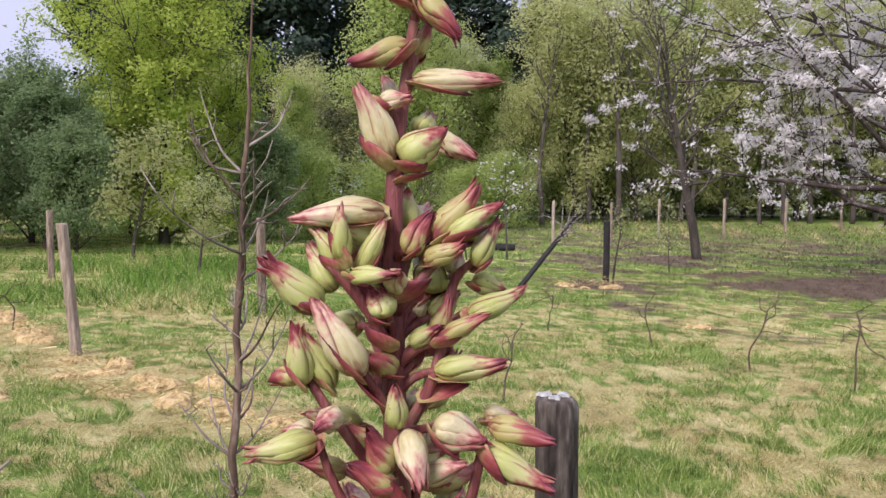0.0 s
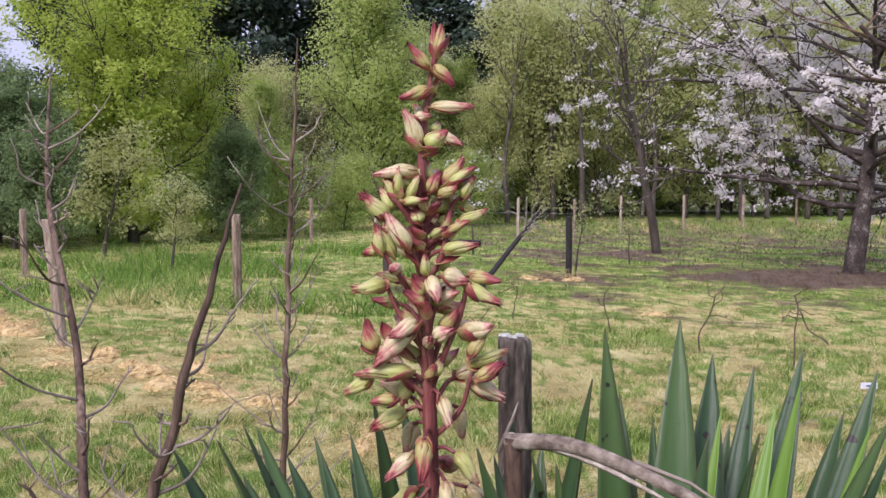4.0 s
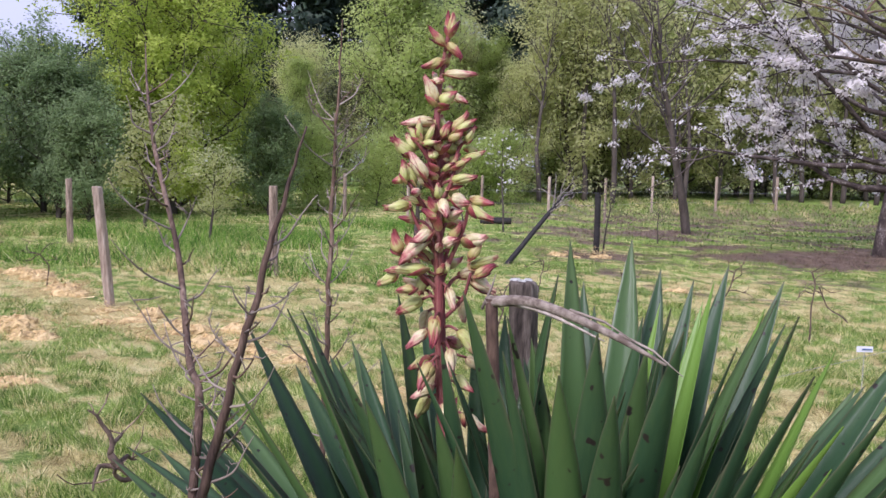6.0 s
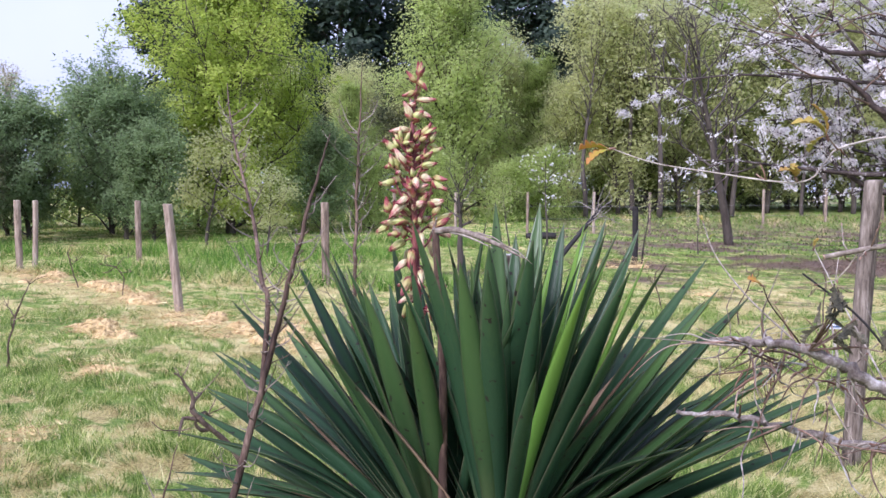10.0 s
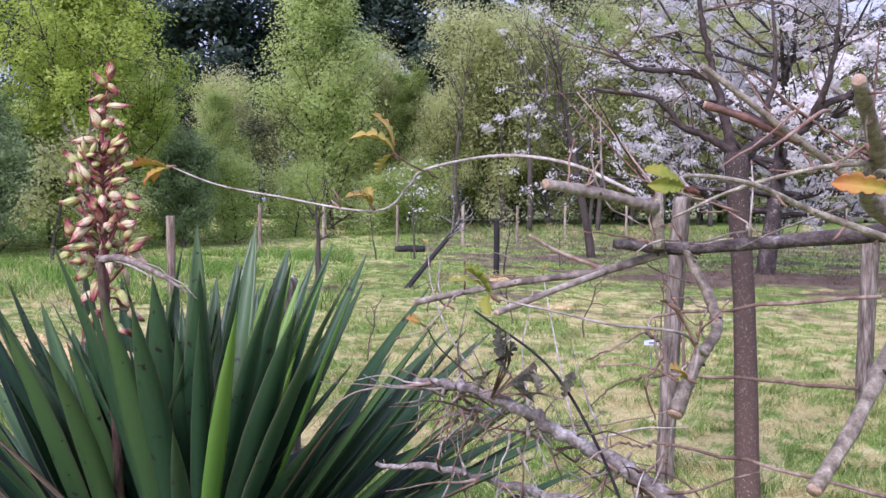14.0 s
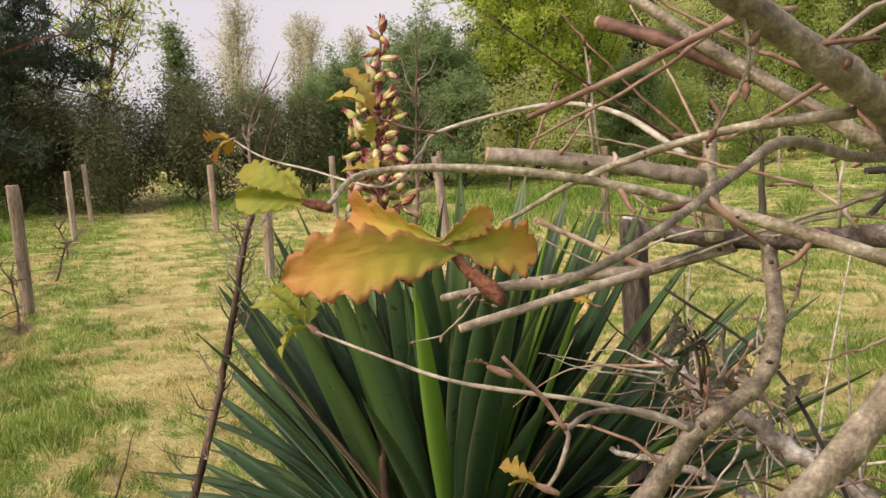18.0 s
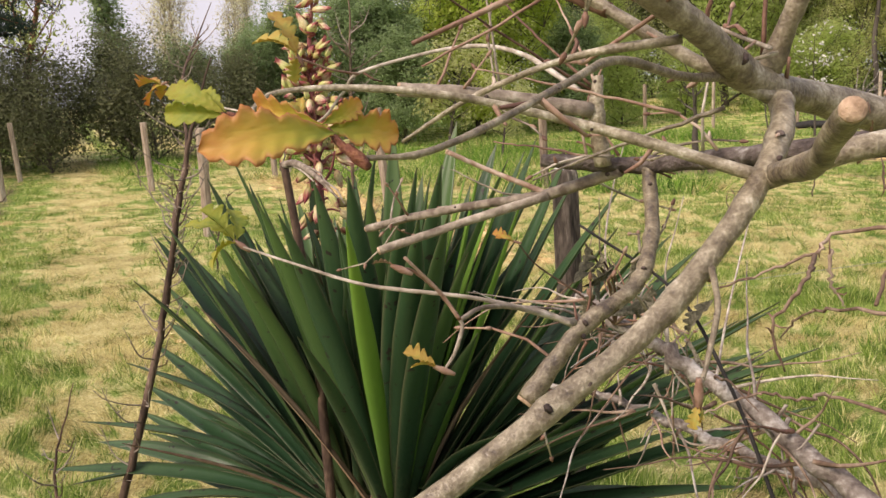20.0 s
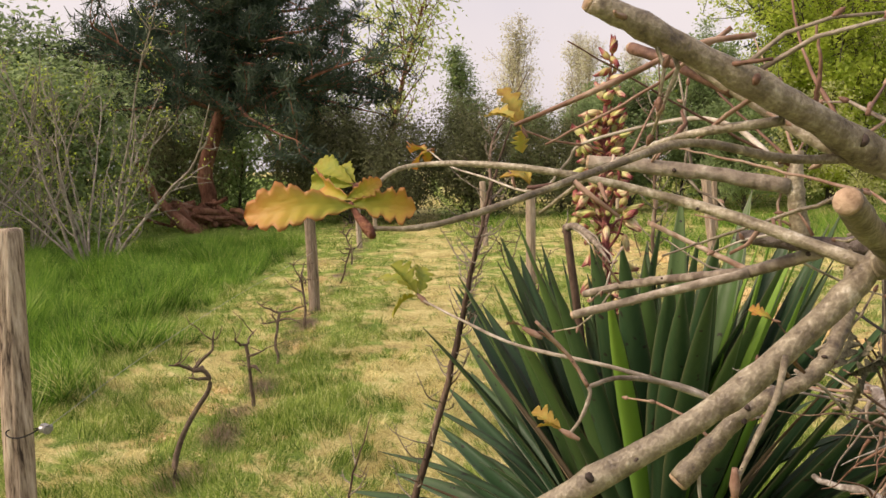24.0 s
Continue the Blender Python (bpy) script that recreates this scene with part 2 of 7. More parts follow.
M_TAG = material("white_plastic", [(0.3, (0.62, 0.66, 0.72)), (0.8, (0.8, 0.82, 0.85))], 30, 0.4, 0.05)


# ---- ground ----
ROW_N = np.array([0.72, 0.694])      # across the vine rows


def soft_noise(x, y, scale, seed=0.0):
    """Cheap smooth noise in about -1..1 for numpy arrays."""
    x, y = x * scale + seed * 3.7, y * scale - seed * 1.9
    return (np.sin(1.7 * x + 1.3 * np.sin(1.1 * y)) + np.sin(2.3 * y + 1.7 * np.sin(0.9 * x + 2)) + np.sin(1.1 * (x + y) + 2.1 * np.sin(0.7 * (x - y)))) / 3


def fractal(x, y, scale, octaves, seed):
    """Value noise summed over octaves, in 0..1."""
    total, weight, amount = 0.0, 0.0, 1.0
    for o in range(octaves):
        u, v = x * scale + 17.3 * seed + 5.1 * o, y * scale - 9.7 * seed + 3.3 * o
        i, j = np.floor(u), np.floor(v)
        fu, fv = u - i, v - j
        fu, fv = fu * fu * (3 - 2 * fu), fv * fv * (3 - 2 * fv)

        def corner(a, b):
            h = np.sin((i + a) * 127.1 + (j + b) * 311.7 + seed * 74.7) * 43758.5453
            return h - np.floor(h)

        total = total + amount * ((corner(0, 0) * (1 - fu) + corner(1, 0) * fu) * (1 - fv) + (corner(0, 1) * (1 - fu) + corner(1, 1) * fu) * fv)
        weight, amount, scale = weight + amount, amount * 0.6, scale * 2.07
    return total / weight


def ground_z(x, y):
    """Nearly level turf that rises a little towards the wood."""
    x, y = np.asarray(x, float), np.asarray(y, float)
    far = np.exp(-(np.hypot(x, y) / 45) ** 2)
    s = np.clip((y - 20) / 28, 0, 1)
    return (0.025 * soft_noise(x, y, 1.3) + 0.012 * soft_noise(x, y, 4.1, 2)) * far + 0.6 * s * s * (3 - 2 * s)


# torn-up hay and turf along the rows: x, y, size
rc = np.random.default_rng(3)
tufts = [(-2.82, 4.43, 0.26), (3.4, 9.7, 0.28), (-0.92, 5.26, 0.3), (3.2, 14.2, 0.5), (2.6, 14.4, 0.4), (-5.17, 9.79, 0.5), (-4.14, 8.41, 0.5), (-6.54, 11.1, 0.5),
         (-3.47, 6.1, 0.4), (-2.84, 6.78, 0.55), (-2.17, 6.27, 0.45), (-1.46, 5.75, 0.35), (-2.45, 2.61, 0.2), (-4.29, 8.67, 0.4), (-3.75, 6.5, 0.4), (-5.97, 17.6, 0.5)]
for n in range(12):
    f = -3.5 + 0.9 * n
    tufts.append((-3.1 - 0.694 * f + rc.normal(0, 0.25), 7.4 + 0.72 * f + rc.normal(0, 0.25), rc.uniform(0.12, 0.3)))
for n in range(12):
    f = 0.85 * n
    tufts.append((-2.8 - 0.694 * f + rc.normal(0, 0.2), 0.5 + 0.72 * f + rc.normal(0, 0.2), rc.uniform(0.08, 0.16)))


def straw_at(x, y):
    """How dry the turf is (0 green, 1 straw), and how far the brown of bare ground and of painted tree shade shows (0
    to 1).
    """
    x, y = np.clip(x, -90, 90), np.clip(y, -90, 90)
    u = x * ROW_N[0] + y * ROW_N[1]
    lane = 0.60 * np.exp(-((u + 0.36) / 0.5) ** 2) + 0.20 * np.exp(-((u + 2.0) / 0.28) ** 2) - 0.10 * np.exp(-((u + 1.2) / 0.25) ** 2) + 0.55 * np.exp(-((u - 2.75) / 0.5) ** 2) + 0.3 * np.exp(-((u - 5.2) / 0.8) ** 2)
    left = 1 / (1 + np.exp((x - 0.8) * 1.2))
    right = 0.50 * (1 - left) * np.exp(-((y - 8) / 4.5) ** 2)
    lush = 1 / (1 + np.exp((u + 2.95) * 4))
    patch = 0.8 * (fractal(x, y, 0.7, 4, 1) - 0.5) + 1.4 * (fractal(x, y, 3.0, 4, 2) - 0.5) + 2.2 * (fractal(x, y, 12.0, 3, 3) - 0.5)
    dry = (0.13 + 0.04 * left + 1.0 * lane * left + 0.80 * right + patch) * (1 - lush) - 0.1 * (1 - left) * (y > 4)
    dry = 1 / (1 + np.exp(-(np.clip(dry, -1, 2) - 0.42) * 6))
    for tx, ty, ts in tufts:
        dry = np.maximum(dry, 0.8 * np.exp(-(((x - tx) ** 2 + (y - ty) ** 2) / (0.42 * ts * ts)) ** 2))
    speck = 0.5 + 0.5 * soft_noise(x, y, 5.3, 9)
    earth_shade = np.exp(-((u + 1.62) / 0.19) ** 2) * (y < 14) * (0.2 + 0.8 * speck * (0.6 + 0.4 * soft_noise(x, y, 1.7, 4)))
    for ex, ey, er in ((3.2, 14.3, 0.9), (8.9, 15.4, 1.9), (6.9, 14.6, 1.5), (10.5, 13.2, 2.2), (5.0, 21.0, 1.6), (7.2, 21.2, 1.0), (-0.1, 12.6, 0.5), (0.1, -0.2, 0.7)):
        earth_shade = earth_shade + 0.9 * np.exp(-(((x - ex) ** 2 + (y - ey) ** 2) / er**2)) * (0.4 + 0.6 * speck)
    # patchy brown over the right-hand meadow, partly its own, partly painted tree shade
    earth_shade = earth_shade + 1.1 * (1 - left) * np.exp(-((y - 18) / 11) ** 2) * np.clip(0.6 * soft_noise(x, y, 1.3, 13) + 0.5 * soft_noise(x, y, 5.3, 2) + 0.24, 0, 1)
    # brown band at the wood's edge: shade under the trees put into the colour
    earth_shade = earth_shade + 0.5 / (1 + np.exp((25.5 - y - 0.25 * x) * 1.2)) / (1 + np.exp((1.5 - x) * 1.0)) * (0.45 + 0.55 * speck)
    return dry, np.clip(earth_shade, 0, 1)


rings = np.concatenate([np.linspace(0.3, 30, 240), np.geomspace(31, 2600, 40)])
spokes = 720
ang = np.linspace(0, 2 * np.pi, spokes, endpoint=False)
gx = np.concatenate([[0], (rings[:, None] * np.cos(ang)).ravel()])
gy = np.concatenate([[0], (rings[:, None] * np.sin(ang)).ravel()])
gverts = np.stack([gx, gy, ground_z(gx, gy)], 1)
i, j = np.meshgrid(np.arange(len(rings) - 1), np.arange(spokes), indexing="ij")
k = (j + 1) % spokes
gfaces = (1 + np.stack([i * spokes + j, (i + 1) * spokes + j, (i + 1) * spokes + k, i * spokes + k], -1)).reshape(-1, 4)
hub_fan = np.stack([np.zeros(spokes // 2, int), 1 + np.arange(0, spokes, 2), 1 + np.arange(1, spokes, 2), 1 + (np.arange(2, spokes + 2, 2) % spokes)], 1)


def field_material(name, blades, greens, mixed=0.78):
    """Turf colours: the straw attribute against greens, broken up by noise."""
    m = bpy.data.materials.new(name)
    m.use_nodes = True
    n, l = m.node_tree.nodes, m.node_tree.links
    bsdf = n["Principled BSDF"]
    at, geo = n.new("ShaderNodeAttribute"), n.new("ShaderNodeNewGeometry")
    at.attribute_name = "straw"
    a, b = n.new("ShaderNodeTexNoise"), n.new("ShaderNodeTexNoise")
    a.inputs["Scale"].default_value, a.inputs["Detail"].default_value, a.inputs["Roughness"].default_value = 2.6, 9, 0.68
    b.inputs["Scale"].default_value, b.inputs["Detail"].default_value, b.inputs["Roughness"].default_value = (38, 5, 0.5) if blades else (55, 8, 0.72)
    for t in (a, b):
        l.new(geo.outputs["Position"], t.inputs["Vector"])
    green, dry, mix = n.new("ShaderNodeValToRGB"), n.new("ShaderNodeValToRGB"), n.new("ShaderNodeMix")
    soil_shade, soil_shade_mix, soil_shade_range = n.new("ShaderNodeValToRGB"), n.new("ShaderNodeMix"), n.new("ShaderNodeMapRange")
    for ramp, stops in ((green, greens), (dry, DRIES), (soil_shade, SOIL_AND_SHADE)):
        e = ramp.color_ramp.elements
        while len(e) < len(stops):
            e.new(0.5)
        for el, (p, c) in zip(e, stops):
            el.position, el.color = p, (*c, 1)
    s = n.new("ShaderNodeMath")
    s.operation = "MULTIPLY_ADD"
    s.inputs[1].default_value, s.inputs[2].default_value = (0.55, -0.275) if blades else (1.3, -0.65)
    add = n.new("ShaderNodeMath")
    src = geo.outputs["Random Per Island"] if blades else b.outputs["Fac"]
    l.new(src, s.inputs[0])
    l.new(a.outputs["Fac"], add.inputs[0])
    l.new(s.outputs[0], add.inputs[1])
    l.new(add.outputs[0], green.inputs["Fac"])
    l.new(add.outputs[0], dry.inputs["Fac"])
    l.new(add.outputs[0], soil_shade.inputs["Fac"])
    wob, sh = n.new("ShaderNodeMath"), n.new("ShaderNodeMapRange")
    wob.operation = "MULTIPLY_ADD"
    wob.inputs[1].default_value = mixed if blades else 0.7
    l.new(b.outputs["Fac"] if not blades else geo.outputs["Random Per Island"], wob.inputs[0])
    l.new(at.outputs["Fac"], wob.inputs[2])
    sh.inputs["From Min"].default_value, sh.inputs["From Max"].default_value = (0.62, 1.05) if blades else (0.52, 0.95)
    l.new(wob.outputs[0], sh.inputs["Value"])
    mix.data_type = "RGBA"
    l.new(sh.outputs["Result"], mix.inputs[0])
    l.new(green.outputs["Color"], mix.inputs[6])
    l.new(dry.outputs["Color"], mix.inputs[7])
    # bare brown ground, with the shade painted near the trees in the same mask
    bare, bare_sum = n.new("ShaderNodeAttribute"), n.new("ShaderNodeMath")
    bare.attribute_name = "earth_shade"
    bare_sum.operation = "MULTIPLY_ADD"
    bare_sum.inputs[1].default_value = 0.5
    l.new(b.outputs["Fac"] if not blades else geo.outputs["Random Per Island"], bare_sum.inputs[0])
    l.new(bare.outputs["Fac"], bare_sum.inputs[2])
    soil_shade_range.inputs["From Min"].default_value, soil_shade_range.inputs["From Max"].default_value = 0.55, 0.95
    l.new(bare_sum.outputs[0], soil_shade_range.inputs["Value"])
    soil_shade_mix.data_type = "RGBA"
    l.new(soil_shade_range.outputs["Result"], soil_shade_mix.inputs[0])
    l.new(mix.outputs[2], soil_shade_mix.inputs[6])
    l.new(soil_shade.outputs["Color"], soil_shade_mix.inputs[7])
    l.new(soil_shade_mix.outputs[2], bsdf.inputs["Base Color"])
    bsdf.inputs["Roughness"].default_value, bsdf.inputs["Specular IOR Level"].default_value = 0.75, 0.2
    if blades:
        tr, mx = n.new("ShaderNodeBsdfTranslucent"), n.new("ShaderNodeMixShader")
        mx.inputs[0].default_value = 0.35
        l.new(soil_shade_mix.outputs[2], tr.inputs["Color"])
        l.new(bsdf.outputs["BSDF"], mx.inputs[1])
        l.new(tr.outputs["BSDF"], mx.inputs[2])
        l.new(mx.outputs["Shader"], n["Material Output"].inputs["Surface"])
    else:
        bp = n.new("ShaderNodeBump")
        bp.inputs["Strength"].default_value, bp.inputs["Distance"].default_value = 1.0, 0.04
        l.new(b.outputs["Fac"], bp.inputs["Height"])
        l.new(bp.outputs["Normal"], bsdf.inputs["Normal"])
    return m


GREENS = [(0.24, (0.05, 0.11, 0.016)), (0.5, (0.20, 0.32, 0.055)), (0.78, (0.46, 0.56, 0.15))]
DRIES = [(0.22, (0.24, 0.175, 0.07)), (0.5, (0.61, 0.53, 0.21)), (0.78, (0.88, 0.82, 0.45))]
# browns for bare ground and for the painted shade by the trees
SOIL_AND_SHADE = [(0.2, (0.08, 0.055, 0.04)), (0.5, (0.18, 0.13, 0.095)), (0.8, (0.34, 0.26, 0.185))]
LUSH = [(0.24, (0.028, 0.085, 0.012)), (0.48, (0.115, 0.27, 0.034)), (0.74, (0.29, 0.48, 0.08))]
M_TURF, M_BLADE, M_LUSH = field_material("mown_turf", False, GREENS), field_material("grass_blade", True, GREENS), field_material("lush_grass_blade", True, LUSH, 0.6)


def set_straw(me, values):
    for name, v in zip(("straw", "earth_shade"), values):
        me.attributes.new(name, "FLOAT", "POINT").data.foreach_set("value", np.asarray(v, np.float32))


gme = mesh_from("ground", gverts, np.vstack([gfaces, hub_fan]))
set_straw(gme, straw_at(gx, gy))
ground = tagged(part("ground", gme, M_TURF), "mown meadow ground with green and straw-coloured turf", "ground", kind="structure")


def blades(name, x, y, height, width, seed, label, simple=False, mat=None):
    """Bent, tapered grass blades at the given feet, as one mesh."""
    r = np.random.default_rng(seed)
    n = len(x)
    z = ground_z(x, y) - 0.01
    h = height * r.uniform(0.5, 1.25, n)
    w = width * r.uniform(0.6, 1.3, n)
    a, b = r.uniform(0, 2 * np.pi, n), r.uniform(0, 2 * np.pi, n)
    if np.ndim(height):
        b = 5 * soft_noise(x, y, 2.1, 6) + r.normal(0, 0.7, n)
    dry, earth_shade = straw_at(x, y)
    lean = r.uniform(0.15, 0.95, n) * h * (1 + 0.9 * dry)
    h = h * (1 - 0.55 * dry)
    side = np.stack([np.cos(a), np.sin(a), 0 * a], 1) * w[:, None] / 2
    out = np.stack([np.cos(b), np.sin(b), 0 * b], 1)
    foot = np.stack([x, y, z], 1)
    mid = foot + out * lean[:, None] * 0.35 + np.stack([0 * h, 0 * h, h * 0.62], 1)
    tip = foot + out * lean[:, None] + np.stack([0 * h, 0 * h, h * 0.95], 1)
    v = np.stack([foot - side, foot + side, mid + side * 0.75, mid - side * 0.75, tip], 1).reshape(-1, 3)
    o = 5 * np.arange(n)[:, None]
    f = np.stack([o + [0, 1, 2], o + [0, 2, 3], o + [3, 2, 4]], 1).reshape(-1, 3)
    if simple:
        v = np.stack([foot - side, foot + side, tip], 1).reshape(-1, 3)
        f = np.arange(3 * n).reshape(-1, 3)
    me = mesh_from(name, v, f)
    k = 3 if simple else 5
    set_straw(me, (np.repeat(np.clip(dry + r.normal(0, 0.12, n), 0, 1), k), np.repeat(earth_shade, k)))
    return tagged(part(name, me, mat or M_BLADE), label, "grass", kind="stuff")


def sector(n, r0, r1, a0, a1, seed, centre=(0.5, -1.8)):
    r = np.random.default_rng(seed)
    d = np.sqrt(r.uniform(r0**2, r1**2, n))
    a = np.radians(r.uniform(a0, a1, n))
    return centre[0] + d * np.sin(a), centre[1] + d * np.cos(a)


# ---- trees ----
def unit(v):
    return v / max(np.linalg.norm(v), 1e-9)


def grow(r, start, way, length, steps, wander, lift):
    """A wandering limb's points."""
    p, d, out = np.array(start, float), unit(np.array(way, float)), [np.array(start, float)]
    for _ in range(steps):
        d = unit(d + r.normal(0, wander, 3) + np.array([0, 0, lift]))
        p = p + d * length / steps
        out.append(p)
    return np.array(out)


def leaf_quads(r, at, size, flat=0.0, long=1.6, tri=True, out=None):
    """Little leaves at the given points, turned mostly outwards where out is given."""
    n = len(at)
    a = r.normal(0, 1, (n, 3))
    a[:, 2] *= 1 - flat
    a /= np.linalg.norm(a, axis=1, keepdims=True)
    b = np.cross(a, r.normal(0, 1, (n, 3)))
    b /= np.linalg.norm(b, axis=1, keepdims=True)
    if out is not None:
        face = out * 0.9 + r.normal(0, 0.5, (n, 3))
        a = np.cross(face, a)
        a /= np.linalg.norm(a, axis=1, keepdims=True)
        b = np.cross(a, face)
        b /= np.linalg.norm(b, axis=1, keepdims=True)
    s = (size * r.uniform(0.55, 1.35, n))[:, None]
    nrm = np.cross(a, b)
    if tri:
        return np.stack([at - a * s * long / 2, at + b * s * 0.75 + nrm * s * 0.12, at + a * s * long / 2], 1).reshape(-1, 3), np.arange(3 * n).reshape(-1, 3)
    v = np.stack([at - a * s * long / 2, at + b * s / 2 + nrm * s * 0.12, at + a * s * long / 2, at - b * s / 2 + nrm * s * 0.12], 1).reshape(-1, 3)
    return v, np.arange(4 * n).reshape(-1, 4)


def crown_tree(seed, h, trunk_r, clear, spread, limbs, leaves, leaf_size, profile, lift=0.05, twigs=5, scatter=0.22, rise=0.5, lean=0.0, flat=0.0, twig_len=0.3, shoots=0, uneven=1.8):
    """Meshes (wood, leaves) of a tree at the origin; profile gives the crown's breadth from its foot (0) to its top (1)."""
    r = np.random.default_rng(seed)
    trunk = grow(r, (0, 0, -0.1), (lean, 0, 1), h * 0.97, 10, 0.06, 0.03)
    specs, feet = [(glide(trunk, 2), [trunk_r, trunk_r * 0.75, trunk_r * 0.4, trunk_r * 0.08])], []
    for i in range(limbs):
        f = (i + r.uniform(0.1, 0.9)) / limbs
        z = clear + (1 - clear) * f
        q = trunk[0] + (trunk[-1] - trunk[0]) * z
        k = min(int(z * 10), 9)
        q = trunk[k] + (trunk[k + 1] - trunk[k]) * (z * 10 - k)
        a = i * 2.4 + r.uniform(-0.5, 0.5)
        way = np.array([np.cos(a), np.sin(a), rise + 0.5 * f])
        ln = spread * profile(f) * r.uniform(0.75, 1.15)
        limb = grow(r, q, way, ln, 6, 0.16, lift)
        specs.append((limb, [trunk_r * 0.35 * (1.1 - f * 0.8), trunk_r * 0.05]))
        for s in range(twigs):
            t = r.uniform(0.25, 1.0)
            at = limb[min(int(t * 6), 5)]
            tw = grow(r, at, unit(limb[-1] - limb[0]) + r.normal(0, 0.7, 3), ln * twig_len + 0.25, 4, 0.25, lift)
            specs.append((tw, [trunk_r * 0.1, trunk_r * 0.03]))
            feet.append(tw[1:])
        feet.append(limb[3:])
    for s in range(shoots):
        q = feet[r.integers(0, len(feet))][-1]
        sh = grow(r, q, (r.normal(0, 0.25), r.normal(0, 0.25), 1), r.uniform(0.5, 1.3) * (0.3 + spread * 0.2), 5, 0.08, 0.1)
        specs.append((sh, [trunk_r * 0.08, trunk_r * 0.03]))
        feet.append(sh[1:])
    share = r.gamma(uneven, 1.0, len(feet)) + 0.02
    group = r.choice(len(feet), leaves, p=share / share.sum())
    start = np.concatenate([[0], np.cumsum([len(q) for q in feet])[:-1]])
    size = np.array([len(q) for q in feet])
    pick = start[group] + (r.uniform(0, 1, leaves) * size[group]).astype(int)
    feet = np.vstack(feet)
    wood = tubes([s for s in specs[:1]], 9), tubes(specs[1:], 4, False)
    v = np.vstack([wood[0][0], wood[1][0]])
    f = np.vstack([wood[0][1], wood[1][1] + len(wood[0][0])])
    at = feet[pick] + r.normal(0, 1, (leaves, 3)) * [scatter, scatter, scatter * 0.65]
    out = (at - [0, 0, h * (clear + 0.35 * (1 - clear))]) / [spread, spread, h * 0.5]
    out = out / np.maximum(np.linalg.norm(out, axis=1, keepdims=True), 0.3) + [0, 0, 0.45]
    return (v, f), leaf_quads(r, at, leaf_size, flat, out=out)


def tree_thing(name, label, category, spec, bark, leaf, poses, group="", leaf_name="crown"):
    """One tree with trunk and crown, repeated at each pose (x, y, turn, scale)."""
    wood, crown = spec
    wood_me, crown_me = mesh_from("trunk", *wood), mesh_from(leaf_name, *crown, smooth=False)
    wood_me.materials.append(bark)
    crown_me.materials.append(leaf)
    made = []
    for x, y, turn, scale in poses:
        ob = thing(name, (x, y, float(ground_z(x, y)) - 0.03), label, category, group)
        ob.rotation_euler[2], ob.scale = radians(turn), (scale, scale, scale)
        part("trunk", wood_me, None, ob)
        part(leaf_name, crown_me, None, ob)
        made.append(ob)
    return made


def egg(f):
    return 0.35 + 1.0 * math.sin(math.pi * (0.12 + 0.78 * f)) * (1 - 0.35 * f)


def spire(f):
    return 1.05 - 0.85 * f


def broad(f):
    return (0.75 + 0.5 * f) if f < 0.3 else 1.16 - 0.86 * f


def column(f):
    return 0.5 + 0.5 * math.sin(math.pi * f) * (1 - 0.3 * f)


# the bright oak and the dark bushes beyond the vines
tree_thing("spring_oak", "broad tree in bright yellow-green spring leaf behind the vines", "tree",
           crown_tree(11, 7.6, 0.17, 0.03, 3.4, 50, 70000, 0.080, egg, scatter=0.19, twigs=11, shoots=60), M_BARK, M_OAKLEAF, [(-7.4, 24.2, 0, 1.0)])
bush = crown_tree(12, 4.6, 0.1, 0.02, 2.3, 34, 30000, 0.080, egg, scatter=0.19, twigs=8, lift=0.12, rise=0.8, shoots=60)
tree_thing("willow_bush", "dense grey-green willow bush at the meadow's edge", "bush", bush, M_BARK, M_BUSH,
           [(-9.6, 21.5, 0, 0.76), (-12.0, 20.8, 80, 0.70), (-13.6, 22.6, 150, 0.64), (-10.9, 23.6, 200, 0.88), (-15.6, 24.5, 40, 0.66), (-8.4, 20.4, 250, 0.55), (-4.6, 24.6, 20, 0.6), (-12.9, 19.6, 310, 0.55), (-17.5, 23.5, 110, 0.6)], "willow bushes")
tree_thing("young_fruit_tree", "small fruit tree with pale new leaves in the grass", "tree",
           crown_tree(13, 2.7, 0.05, 0.3, 1.0, 14, 2600, 0.06, egg, scatter=0.16, twigs=5), M_BARK, M_PALE, [(-6.3, 18.2, 0, 1.0), (-4.2, 15.5, 90, 0.62)], "young fruit trees")
# dark pines far behind
tree_thing("tall_pine", "tall dark green pine far behind the wood", "pine",
           crown_tree(14, 16.5, 0.3, 0.25, 4.2, 40, 16000, 0.30, column, lift=0.0, scatter=0.5, twigs=4, rise=0.25, shoots=30), M_BARK, M_PINE,
           [(-16.5, 57, 0, 1.0), (-12.5, 60, 60, 1.06), (-8.8, 57, 130, 1.02), (-5.2, 60, 200, 1.1), (-1.8, 59, 280, 1.05), (6.2, 59, 20, 1.02), (10, 60, 100, 1.0), (14, 62, 160, 1.05), (-21, 62, 30, 0.9), (18, 63, 220, 1.0), (22.5, 64, 300, 1.05), (27, 65, 10, 1.0), (32, 66, 70, 1.05), (37, 66, 140, 1.0), (42, 67, 200, 1.0)], "tall pines")
# the light green wood
wood_a = crown_tree(15, 11.5, 0.17, 0.02, 4.3, 60, 52000, 0.096, broad, lift=0.10, scatter=0.32, twigs=8, rise=0.8, shoots=60)
wood_b = crown_tree(16, 9.5, 0.12, 0.04, 3.6, 46, 21000, 0.105, egg, lift=0.12, scatter=0.30, twigs=5, rise=0.8, shoots=60)
